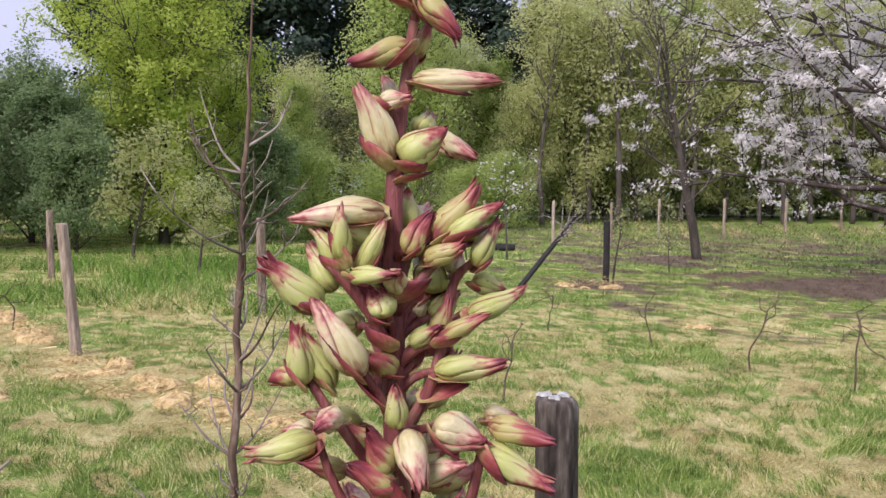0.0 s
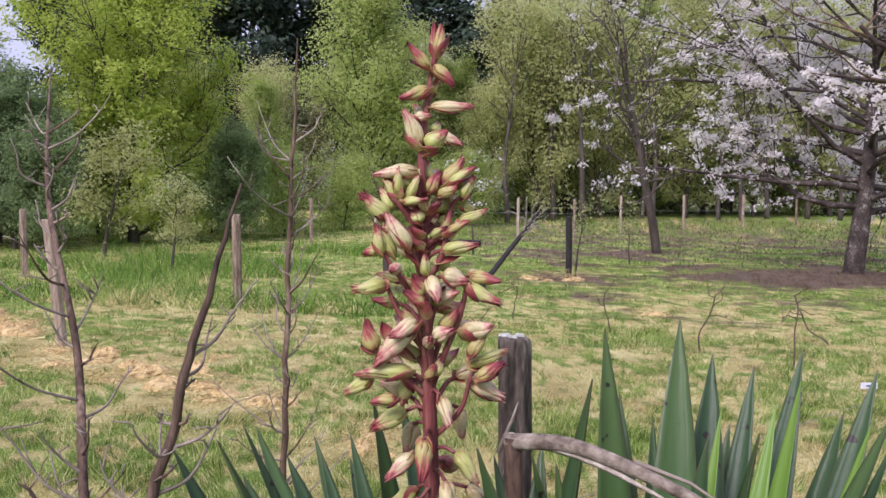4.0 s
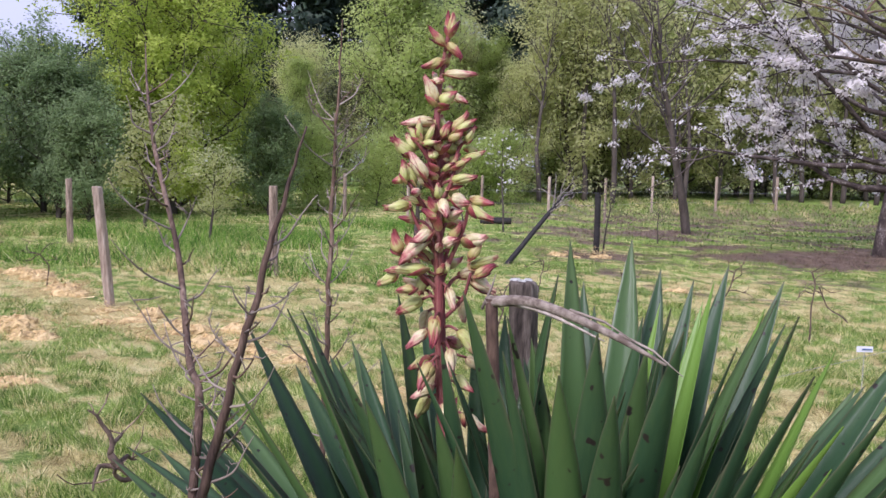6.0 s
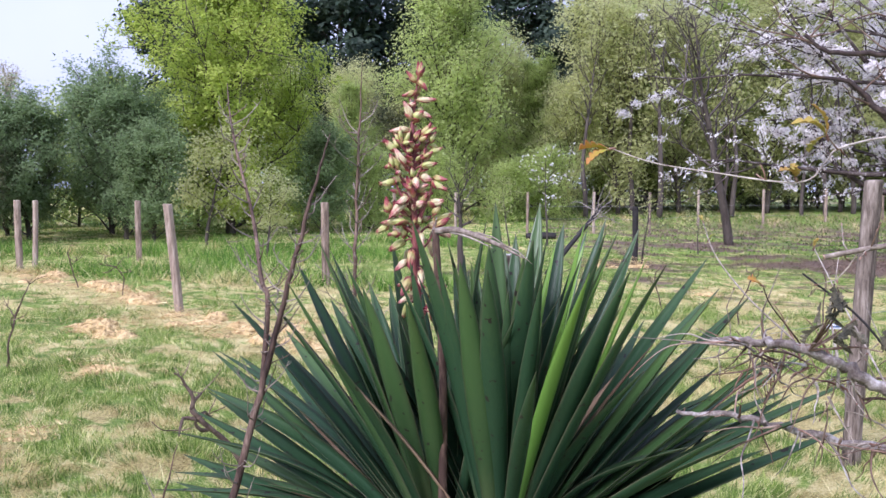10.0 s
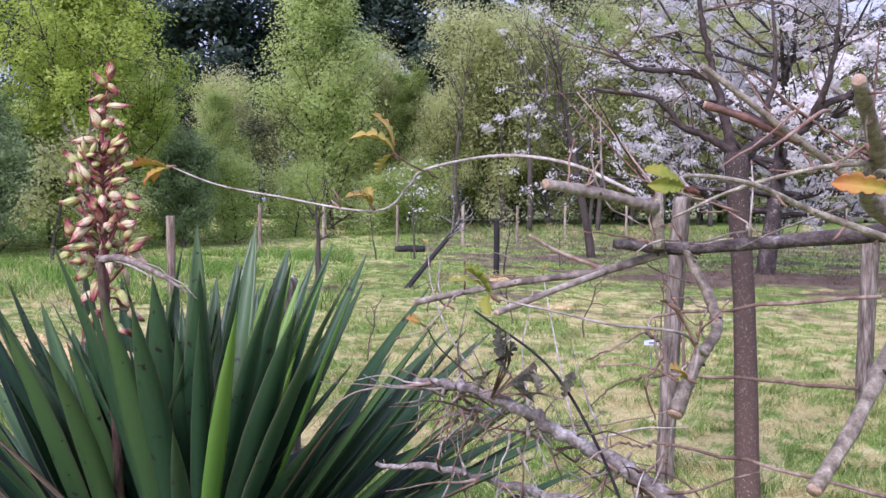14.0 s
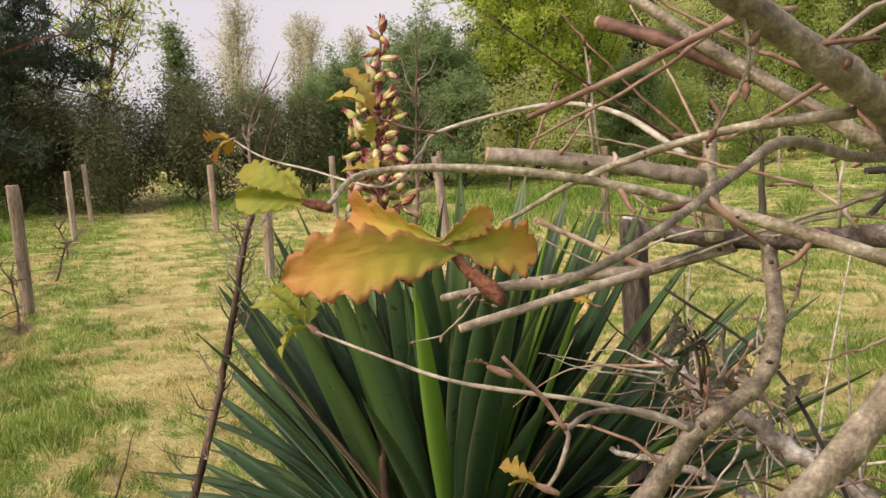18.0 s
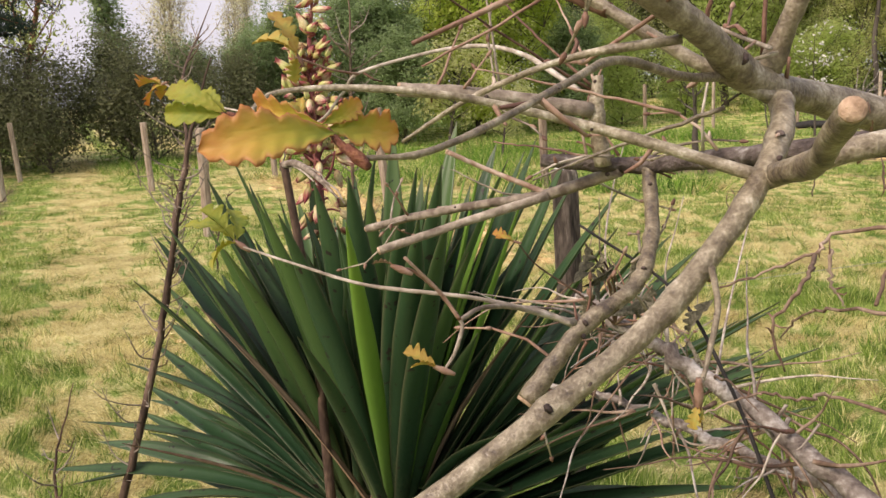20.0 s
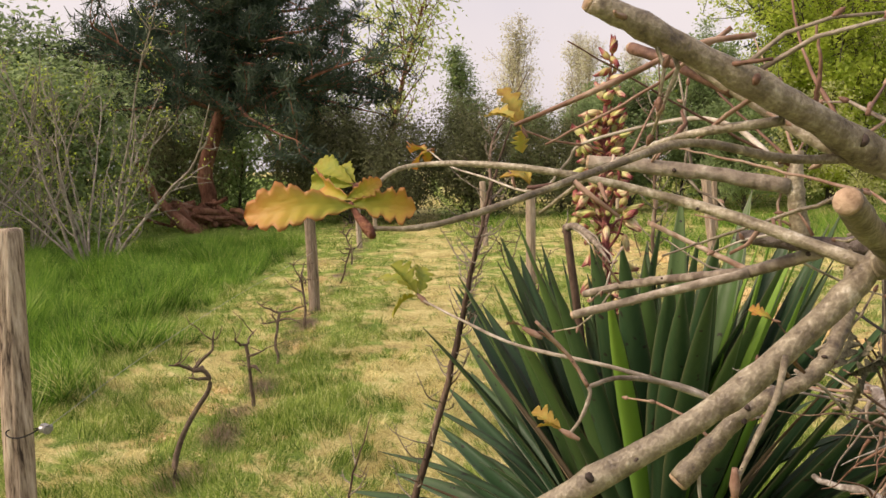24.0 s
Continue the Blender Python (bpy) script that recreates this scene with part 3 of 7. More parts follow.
tree_thing("willow_tree", "slender tree in light green spring leaf at the wood's edge", "tree", wood_a, M_BARK, M_WILLOW,
           [(-0.4, 34.5, 0, 0.95), (-4.6, 33, 70, 0.46), (3.2, 39, 140, 0.6), (6.4, 41, 200, 0.74), (9.2, 42, 20, 0.84), (13.0, 41, 80, 0.86), (-8.5, 38, 160, 0.5), (17.0, 44, 230, 0.9), (21.5, 45, 300, 0.95)], "light green wood")
tree_thing("birch_tree", "half-bare tree with thin yellow-green leaves in the wood", "tree", wood_b, M_BARK, M_PALE,
           [(1.2, 39, 0, 0.8), (6.8, 37, 70, 0.95), (9.9, 38.5, 120, 0.9), (14.2, 39, 200, 1.0), (18.5, 41, 260, 1.0), (23, 42, 30, 1.05), (27, 44, 90, 1.0), (31, 46, 140, 1.0), (4.2, 36, 300, 0.6), (-10, 44, 50, 0.75), (-6.5, 46, 10, 0.75), (-3, 45, 330, 0.72), (-13.5, 47, 210, 0.8), (0.5, 47, 150, 0.78), (3.5, 46, 80, 0.8), (8, 47, 240, 1.1), (12, 47.5, 20, 1.15), (17, 48, 100, 1.2), (22, 49, 190, 1.2), (27, 50, 280, 1.2)], "half-bare trees")
thicket = crown_tree(17, 3.4, 0.05, 0.0, 2.0, 26, 9000, 0.095, egg, scatter=0.35, twigs=4, lift=0.08)
more = [(-3.4, 27.0, 20, 0.7), (-1.6, 30.0, 90, 0.65), (1.4, 31.5, 160, 0.6), (-6.0, 28.5, 220, 0.8), (-9.5, 27.5, 300, 1.1), (3.2, 32.5, 40, 0.7), (-13.5, 27.0, 100, 1.15)]
tree_thing("wood_undergrowth", "grey-green shrub under the trees", "shrub", thicket, M_BARK, M_WILLOW, more, "undergrowth")
spots = [(-8.5 + 2.3 * n + 0.7 * math.sin(n * 2.1), 44.5 + 1.6 * math.sin(n * 1.3) + 0.06 * n, n * 67 % 360, 1.15 + 0.3 * math.sin(n * 3.7)) for n in range(23)]
tree_thing("wood_undergrowth", "brown-green undergrowth shrub inside the wood", "shrub", thicket, M_BARK, M_BRIAR, spots[::2], "undergrowth")
tree_thing("wood_undergrowth", "green leafing shrub inside the wood", "shrub", thicket, M_BARK, M_WILLOW, spots[1::2], "undergrowth")
trunks = crown_tree(18, 9.0, 0.13, 0.5, 1.5, 16, 700, 0.12, egg, scatter=0.3, twigs=5, lift=0.15, rise=1.0)
tree_thing("bare_wood_tree", "dark bare-stemmed tree of the wood", "tree", trunks, M_BARK, M_PALE,
           [(5.0 + 1.9 * n + 0.8 * math.sin(n * 2.7), 34.5 + 0.55 * n + 1.2 * math.sin(n * 1.9), n * 50 % 360, 0.9 + 0.15 * math.sin(n)) for n in range(15)], "bare wood trees")


# ---- the yucca ----
def ramp_material(name, stops, axis_stretch, noise_scale, noise_amount, rough, spec=0.4, each=0.0, translucent=0.0, spots=None, bump=0.15, margin=None, axis="Z"):
    """Colour along the piece's own length (generated z), with streaks."""
    m = bpy.data.materials.new(name)
    m.use_nodes = True
    n, l = m.node_tree.nodes, m.node_tree.links
    bsdf = n["Principled BSDF"]
    co, sep, mp, nz = n.new("ShaderNodeTexCoord"), n.new("ShaderNodeSeparateXYZ"), n.new("ShaderNodeMapping"), n.new("ShaderNodeTexNoise")
    mp.inputs["Scale"].default_value = axis_stretch
    nz.inputs["Scale"].default_value, nz.inputs["Detail"].default_value = noise_scale, 5
    l.new(co.outputs["Generated"], sep.inputs["Vector"])
    l.new(co.outputs["Object"], mp.inputs["Vector"])
    l.new(mp.outputs["Vector"], nz.inputs["Vector"])
    s, add = n.new("ShaderNodeMath"), n.new("ShaderNodeMath")
    s.operation = "MULTIPLY_ADD"
    s.inputs[1].default_value, s.inputs[2].default_value = noise_amount, -noise_amount / 2
    l.new(nz.outputs["Fac"], s.inputs[0])
    l.new(sep.outputs[axis], add.inputs[0])
    l.new(s.outputs[0], add.inputs[1])
    fac = add.outputs[0]
    if each:
        oi, e1, e2 = n.new("ShaderNodeObjectInfo"), n.new("ShaderNodeMath"), n.new("ShaderNodeMath")
        e1.operation = "MULTIPLY_ADD"
        e1.inputs[1].default_value, e1.inputs[2].default_value = each, -each / 2
        l.new(oi.outputs["Random"], e1.inputs[0])
        l.new(fac, e2.inputs[0])
        l.new(e1.outputs[0], e2.inputs[1])
        fac = e2.outputs[0]
    ramp = n.new("ShaderNodeValToRGB")
    e = ramp.color_ramp.elements
    while len(e) < len(stops):
        e.new(0.5)
    for el, (p, c) in zip(e, stops):
        el.position, el.color = p, (*c, 1)
    l.new(fac, ramp.inputs["Fac"])
    col = ramp.outputs["Color"]
    if spots:
        vor, mr, mx = n.new("ShaderNodeTexNoise"), n.new("ShaderNodeMapRange"), n.new("ShaderNodeMix")
        vor.inputs["Scale"].default_value, vor.inputs["Detail"].default_value = spots[0], 1
        l.new(co.outputs["Object"], vor.inputs["Vector"])
        mr.inputs["From Min"].default_value, mr.inputs["From Max"].default_value = spots[1], spots[1] + 0.03
        l.new(vor.outputs["Fac"], mr.inputs["Value"])
        mx.data_type = "RGBA"
        l.new(mr.outputs["Result"], mx.inputs[0])
        l.new(col, mx.inputs[6])
        mx.inputs[7].default_value = (*spots[2], 1)
        col = mx.outputs[2]
    if margin:
        ma, mm, mp2 = n.new("ShaderNodeAttribute"), n.new("ShaderNodeMix"), n.new("ShaderNodeMath")
        ma.attribute_name = "margin"
        mp2.operation = "POWER"
        mp2.inputs[1].default_value = margin[3]
        mm.data_type = "RGBA"
        l.new(ma.outputs["Fac"], mp2.inputs[0])
        l.new(mp2.outputs[0], mm.inputs[0])
        l.new(col, mm.inputs[6])
        mm.inputs[7].default_value = (*margin[:3], 1)
        col = mm.outputs[2]
    l.new(col, bsdf.inputs["Base Color"])
    bsdf.inputs["Roughness"].default_value, bsdf.inputs["Specular IOR Level"].default_value = rough, spec
    bp = n.new("ShaderNodeBump")
    bp.inputs["Strength"].default_value, bp.inputs["Distance"].default_value = bump, 0.002
    l.new(nz.outputs["Fac"], bp.inputs["Height"])
    l.new(bp.outputs["Normal"], bsdf.inputs["Normal"])
    if translucent:
        tr, mxs = n.new("ShaderNodeBsdfTranslucent"), n.new("ShaderNodeMixShader")
        mxs.inputs[0].default_value = translucent
        l.new(col, tr.inputs["Color"])
        l.new(bsdf.outputs["BSDF"], mxs.inputs[1])
        l.new(tr.outputs["BSDF"], mxs.inputs[2])
        l.new(mxs.outputs["Shader"], n["Material Output"].inputs["Surface"])
    return m


M_YUCCA = ramp_material("yucca_leaf_green", [(0.0, (0.075, 0.11, 0.05)), (0.25, (0.016, 0.050, 0.022)), (0.7, (0.025, 0.068, 0.028)), (1.0, (0.045, 0.092, 0.032))],
                        (160, 160, 4), 1.0, 0.34, 0.44, 0.32, each=0.16, translucent=0.06, spots=(55, 0.69, (0.022, 0.018, 0.013)), bump=0.3, margin=(0.10, 0.105, 0.055, 7.0))
M_YMID = ramp_material("light_yucca_leaf", [(0.0, (0.09, 0.13, 0.05)), (0.3, (0.038, 0.09, 0.03)), (0.75, (0.062, 0.135, 0.038)), (1.0, (0.085, 0.155, 0.045))],
                       (140, 140, 5), 1.0, 0.16, 0.36, 0.5, each=0.16, translucent=0.22, spots=(55, 0.72, (0.022, 0.018, 0.013)), bump=0.3, margin=(0.10, 0.105, 0.055, 7.0))
M_YUNG = ramp_material("young_yucca_leaf", [(0.0, (0.10, 0.20, 0.05)), (0.5, (0.15, 0.33, 0.05)), (1.0, (0.20, 0.36, 0.06))], (120, 120, 5), 1.0, 0.2, 0.4, 0.45, translucent=0.3)
M_YDEAD = ramp_material("withered_yucca_leaf", [(0.0, (0.20, 0.13, 0.08)), (0.5, (0.30, 0.22, 0.14)), (1.0, (0.13, 0.08, 0.05))], (90, 90, 5), 1.0, 0.5, 0.8, 0.2, each=0.3)
M_BUD = ramp_material("green_bud_skin", [(0.0, (0.38, 0.36, 0.11)), (0.30, (0.50, 0.54, 0.17)), (0.60, (0.56, 0.54, 0.24)), (0.76, (0.47, 0.20, 0.14)), (0.88, (0.30, 0.05, 0.06)), (1.0, (0.14, 0.02, 0.035))],
                      (7, 7, 2.0), 2.2, 0.95, 0.42, 0.4, each=0.22, translucent=0.15, bump=0.3, margin=(0.44, 0.16, 0.12, 5.0))
M_PINKBUD = ramp_material("pale_pink_bud_skin", [(0.0, (0.40, 0.26, 0.14)), (0.15, (0.56, 0.49, 0.24)), (0.45, (0.68, 0.61, 0.36)), (0.66, (0.64, 0.40, 0.29)), (0.84, (0.47, 0.15, 0.14)), (1.0, (0.24, 0.045, 0.055))],
                          (7, 7, 2.0), 2.2, 1.05, 0.42, 0.4, each=0.25, translucent=0.15, bump=0.3, margin=(0.46, 0.17, 0.14, 4.0))
M_REDBUD = ramp_material("red_streaked_bud_skin", [(0.0, (0.27, 0.08, 0.07)), (0.18, (0.42, 0.36, 0.12)), (0.42, (0.45, 0.40, 0.15)), (0.60, (0.40, 0.13, 0.10)), (0.8, (0.27, 0.045, 0.055)), (1.0, (0.12, 0.015, 0.03))],
                         (7, 7, 1.2), 1.7, 0.8, 0.45, 0.4, each=0.25, translucent=0.12, bump=0.3, margin=(0.36, 0.10, 0.09, 4.0))
M_BRACT = ramp_material("dark_red_bract", [(0.0, (0.40, 0.34, 0.13)), (0.22, (0.38, 0.17, 0.10)), (0.5, (0.33, 0.07, 0.07)), (0.8, (0.20, 0.035, 0.045)), (1.0, (0.08, 0.018, 0.026))], (9, 9, 2), 2.0, 0.9, 0.5, 0.4, each=0.3, bump=0.3)
M_STALK = material("red_flower_stem", [(0.25, (0.09, 0.026, 0.028)), (0.5, (0.215, 0.06, 0.056)), (0.75, (0.34, 0.18, 0.13))], 60, 0.5, 0.6, 260, (1, 1, 0.12))

yucca = thing("yucca_plant", (0.12, -0.14, 0.0), "large yucca with stiff dark green sword leaves and budding red stalk", "yucca")
YB = np.array([0.12, -0.14, 0.0])
# each rosette's foot, and the middle from which its tips spread
ROSETTE_A, ROSETTE_B = np.array([0.19, -0.21, 0.65]), np.array([-0.035, -0.06, 0.61])
FOOT_A, FOOT_B = np.array([0.17, -0.20, 0.60]), np.array([0.03, -0.10, 0.57])


def sword_leaf(r, base, tip, width, sag, twist):
    """A stiff blade, channelled along its middle, narrow at the foot and drawn to a needle tip."""
    base, tip = np.asarray(base, float), np.asarray(tip, float)
    d = tip - base
    ln = np.linalg.norm(d)
    n = 13
    s = np.linspace(0, 1, n)
    up = np.array([0, 0, 1.0])
    side = unit(np.cross(d, up) + 1e-6)
    nrm = unit(np.cross(side, d))
    side = side * math.cos(twist) + nrm * math.sin(twist)
    nrm = unit(np.cross(side, d))
    mid = base + d * s[:, None] + nrm * (sag * ln * np.sin(np.pi * s) * (1 - 0.3 * s))[:, None]
    w = width * np.interp(s, [0, 0.08, 0.25, 0.5, 0.68, 0.85, 0.95, 1], [0.75, 0.6, 0.78, 1.0, 0.93, 0.58, 0.24, 0.02]) / 2
    cup = w * 0.42
    cols = []
    for a, b in ((-1, 1), (-0.55, 0.28), (0, 0), (0.55, 0.28), (1, 1)):
        cols.append(mid + side * (a * w)[:, None] + nrm * (b * cup)[:, None])
    top = np.stack(cols, 1)
    thick = np.interp(s, [0, 0.3, 1], [0.006, 0.0028, 0.001])
    low = top - nrm * thick[:, None, None] * np.array([0.3, 1, 1.3, 1, 0.3])[None, :, None]
    ring = np.concatenate([top, low[:, ::-1]], 1)
    m = ring.shape[1]
    i, j = np.meshgrid(np.arange(n - 1), np.arange(m), indexing="ij")
    k = (j + 1) % m
    f = np.stack([i * m + j, i * m + k, (i + 1) * m + k, (i + 1) * m + j], -1).reshape(-1, 4)
    me = mesh_from("leaf", ring.reshape(-1, 3), f)
    rim = np.tile([1, 0, 0, 0, 1, 1, 0, 0, 0, 1], n).astype(np.float32)
    rim[-10:] = 1
    me.attributes.new("margin", "FLOAT", "POINT").data.foreach_set("value", rim)
    return me


def rosette_leaf(r, heart, az, el, ln, mat=None, width=0.057, sag=None, label="", tip=None):
    a, e = radians(az), radians(el)
    way = np.array([math.cos(a) * math.cos(e), math.sin(a) * math.cos(e), math.sin(e)])
    foot = FOOT_A if heart is ROSETTE_A else FOOT_B
    base = foot + np.array([math.cos(a), math.sin(a), 0]) * 0.035 + np.array([0, 0, (el - 45) * 0.0015])
    end = heart + way * ln if tip is None else np.array(tip)
    me = sword_leaf(r, base - YB, end - YB, width * r.uniform(0.85, 1.15), r.uniform(-0.02, 0.035) if sag is None else sag, r.normal(0, 0.18))
    return part("leaf", me, mat or M_YUCCA, yucca, label)


LEAVES_A = ((-142, 69, .78), (105, 78, .78), (73, 72, .80), (65, 65, .78), (-104, 66, .70), (82, 52, .78), (87, 63, .76), (57, 62, .78), (47, 64, .80), (35, 61, .80), (-58, 60, .74), (-53, 57, .78), (33, 40, .78), (22, 39, .79), (23, 26, .78))
LEAVES_A2 = ((16, 22, .78), (24, 20, .74), (33, 22, .72), (-60, 66, .72), (-83, 74, .72), (-112, 76, .70), (-40, 72, .74), (10, 30, .84), (6, 24, .86), (4, 18, .82), (-5, 48, .76), (8, 55, .78), (-40, 34, .62), (-15, 40, .70), (60, 30, .7), (95, 35, .7))
LEAVES_B = ((-90, 59, .74), (104, 48, .78), (111, 48, .78), (115, 44, .78), (126, 54, .78), (126, 47, .74), (-128, 70, .74), (134, 34, .78), (-150, 62, .74), (133, 25, .78), (146, 28, .78), (147, 17, .78), (158, 12, .70), (172, 6, .68), (168, 22, .70))
LEAVES_B2 = ((-95, 78, .72), (93, 38, .74), (74, 41, .74), (64, 53, .74), (-165, 58, .72), (165, 35, .74), (170, 12, .68), (174, 2, .62), (178, 50, .76), (176, -5, .58), (160, 24, .72))
r = np.random.default_rng(5)
for heart, rows in ((ROSETTE_A, LEAVES_A + LEAVES_A2), (ROSETTE_B, LEAVES_B + LEAVES_B2)):
    for az, el, ln in rows:
        rosette_leaf(r, heart, az, el, ln * (0.95 if heart is ROSETTE_B else 1.0), M_YMID if r.uniform() < 0.22 else None)
    for n in range(30):
        az = n * 137.5 + r.uniform(-12, 12)
        el = 84 - 56 * ((n + 1) / 30) ** 0.9 + r.uniform(-6, 6)
        turn = (az + 180) % 360 - 180
        if el < 62 and -160 < turn < -30 or el < 48 and turn < -110:
            continue
        rosette_leaf(r, heart, az, el, r.uniform(0.6, 0.78), M_YMID if n < 14 and n % 3 else None, sag=r.uniform(-0.02, 0.05))
    for n in range(14):
        rosette_leaf(r, heart, r.uniform(0, 360), r.uniform(-62, -18) if n % 2 else r.uniform(-30, 4), r.uniform(0.28, 0.42), M_YDEAD if n % 2 else None, sag=r.uniform(0.03, 0.12), label="withered brown hanging leaf" if n % 2 else "")
for n in range(10):
    rosette_leaf(r, (ROSETTE_A, ROSETTE_B)[n % 2], n * 137.5, r.uniform(22, 62), r.uniform(0.42, 0.6), M_YDEAD, r.uniform(0.012, 0.026), r.uniform(0.0, 0.10), "shrivelled brown strip of dead leaf")
# the low skirt: long leaves that arch outwards, and a few broken tips
for tip in ((-0.66, -0.3, 0.66), (-0.64, -0.2, 0.74), (-0.50, -0.42, 0.62), (-0.67, 0.0, 0.82), (-0.65, -0.25, 0.60), (-0.61, 0.1, 0.91), (-0.62, 0.25, 0.98), (-0.40, -0.48, 0.56), (-0.7, 0.1, 0.68)):
    rosette_leaf(r, ROSETTE_B, math.degrees(math.atan2(tip[1] + 0.1, tip[0])), 20, 0.7, sag=r.uniform(0.05, 0.13), width=0.047, tip=tip)
for tip in ((0.73, -0.5, 0.80), (0.88, 0.0, 0.95), (0.91, 0.15, 1.0), (0.82, 0.2, 1.14), (0.76, -0.2, 0.86), (0.64, -0.45, 0.78), (0.7, 0.1, 1.16), (0.85, -0.12, 0.72), (0.55, -0.6, 0.66), (0.3, -0.75, 0.62), (0.9, 0.3, 0.8)):
    rosette_leaf(r, ROSETTE_A, math.degrees(math.atan2(tip[1] + 0.2, tip[0] - 0.17)), 20, 0.7, sag=r.uniform(0.02, 0.09), width=0.047, tip=tip)
for n in range(22):
    heart = (ROSETTE_A, ROSETTE_B)[n % 2]
    if -175 < (n * 137.5 + 180) % 360 - 180 < -80:
        continue
    rosette_leaf(r, heart, n * 137.5 + r.uniform(-20, 20), r.uniform(-8, 34), r.uniform(0.46, 0.68), sag=r.uniform(0.03, 0.14), width=0.05)
for n in range(28):
    heart = (ROSETTE_A, ROSETTE_B)[n % 3 == 0]
    rosette_leaf(r, heart, n * 137.5 + r.uniform(-20, 20), r.uniform(46, 80), r.uniform(0.52, 0.72), width=0.038, sag=r.uniform(-0.01, 0.05))
rosette_leaf(r, ROSETTE_A, -20, 20, 0.6, sag=-0.12, width=0.035, tip=(0.68, -0.04, 0.86), label="leaf folded upright at its end")
rosette_leaf(r, ROSETTE_A, -50, 62, 0.62, M_YUNG, 0.035, label="young bright green leaf")
rosette_leaf(r, ROSETTE_A, -74, 58, 0.76, M_YUNG, 0.032, label="young bright green leaf")
for az, el, ln in ((60, 72, 0.70), (20, 70, 0.72), (35, 74, 0.74), (-5, 66, 0.70), (48, 68, 0.72)):
    rosette_leaf(r, ROSETTE_A, az, el, ln, M_YUNG, 0.032, label="young bright green leaf")
for heart in (FOOT_A, FOOT_B):
    foot = np.array([heart[0] * 0.8 + 0.02, heart[1] * 0.8, -0.05])
    part("trunk", tube_mesh("trunk", [(glide([foot - YB, (foot + heart) / 2 - YB + [0.02, 0, 0], heart - YB + [0, 0, 0.03]], 5), [0.075, 0.06, 0.05])], 12), M_VINE, yucca, "short shaggy brown trunk")

# the flower stalk and its buds
STEM = glide([(0.045, -0.10, 0.58), (0.0, -0.07, 0.87), (-0.026, -0.055, 1.02), (-0.04, -0.04, 1.18), (-0.048, -0.03, 1.355), (-0.055, -0.02, 1.482), (-0.057, -0.01, 1.594), (-0.052, 0.0, 1.656), (-0.041, 0.0, 1.738)], 8)
stalk = part("flower_stalk", tube_mesh("flower_stalk", [(STEM - YB, [0.0108, 0.0104, 0.0098, 0.0086, 0.0074, 0.0056, 0.0038, 0.002])], 12), M_STALK, yucca, "dark red ribbed flower stalk")


def bud_mesh(seed, bend, gape, twist):
    """A plump bud of unit length: six overlapping keeled petals wrapped round a core, drawn out to a twisted beak."""
    r = np.random.default_rng(seed)
    vs, fs, base = [], [], 0
    n, m = 12, 8
    s = np.linspace(0, 1, n)
    rad = np.interp(s, [0, 0.05, 0.15, 0.34, 0.55, 0.75, 0.9, 1], [0.30, 0.62, 0.9, 1.0, 0.86, 0.58, 0.36, 0.13]) * 0.155
    a = np.linspace(0, 2 * np.pi, m, endpoint=False)
    vs.append(np.stack([rad[:, None] * np.cos(a), rad[:, None] * np.sin(a), np.repeat(s[:, None] * 0.95, m, 1)], -1).reshape(-1, 3))
    i, j = np.meshgrid(np.arange(n - 1), np.arange(m), indexing="ij")
    fs.append(np.stack([i * m + j, i * m + (j + 1) % m, (i + 1) * m + (j + 1) % m, (i + 1) * m + j], -1).reshape(-1, 4))
    base = n * m
    for p in range(6):
        outer = p % 2
        c = p * np.pi / 3 + r.uniform(-0.2, 0.2)
        length = (1.0 if outer else 0.97) * r.uniform(0.88, 1.04)
        half = np.interp(s, [0, 0.2, 0.5, 0.75, 0.92, 1], [0.5, 0.85, 0.86, 0.78, 0.5, 0.1]) * (1.0 if outer else 0.8)
        lift = (1.06 if outer else 1.0) * rad + np.interp(s, [0, 0.6, 0.85, 1], [0.004, 0.005, 0.010, 0.006 + gape * r.uniform(0.0, 1.3)])
        turn = twist * s**1.5 * r.uniform(0.8, 1.2)
        cols = []
        for q in np.linspace(-1, 1, 5):
            ang = c + q * half + turn
            keel = 1 + 0.13 * (1 - abs(q)) ** 1.5 - 0.03 * (abs(q) == 1) + 0.05 * np.sin(7 * s + 2.1 * q + seed + p)
            cols.append(np.stack([lift * keel * np.cos(ang), lift * keel * np.sin(ang), s * length], -1))
        top = np.stack(cols, 1)
        inner = top * np.array([0.93, 0.93, 1.0])
        ring = np.concatenate([top, inner[:, ::-1]], 1)
        k = ring.shape[1]
        i, j = np.meshgrid(np.arange(n - 1), np.arange(k), indexing="ij")
        vs.append(ring.reshape(-1, 3))
        fs.append(base + np.stack([i * k + j, i * k + (j + 1) % k, (i + 1) * k + (j + 1) % k, (i + 1) * k + j], -1).reshape(-1, 4))
        base += n * k
    rim = np.concatenate([np.zeros(n * m)] + [np.tile([1, 0, 0, 0, 1, 1, 0, 0, 0, 1], n)] * 6).astype(np.float32)
    v = np.vstack(vs)
    v[:, 0] += bend * (v[:, 2] - 0.3 * v[:, 2] ** 3) * v[:, 2]
    v[:, 1] += 0.05 * np.sin(4 * v[:, 2] + seed) * v[:, 2]
    v[:, :2] *= (1 + 0.06 * np.sin(9 * v[:, 2] + 3 * np.arctan2(v[:, 1], v[:, 0]) + seed) + 0.02 * r.normal(0, 1, len(v)))[:, None]
    me = mesh_from("bud", v, np.vstack(fs))
    me.attributes.new("margin", "FLOAT", "POINT").data.foreach_set("value", rim)
    return me


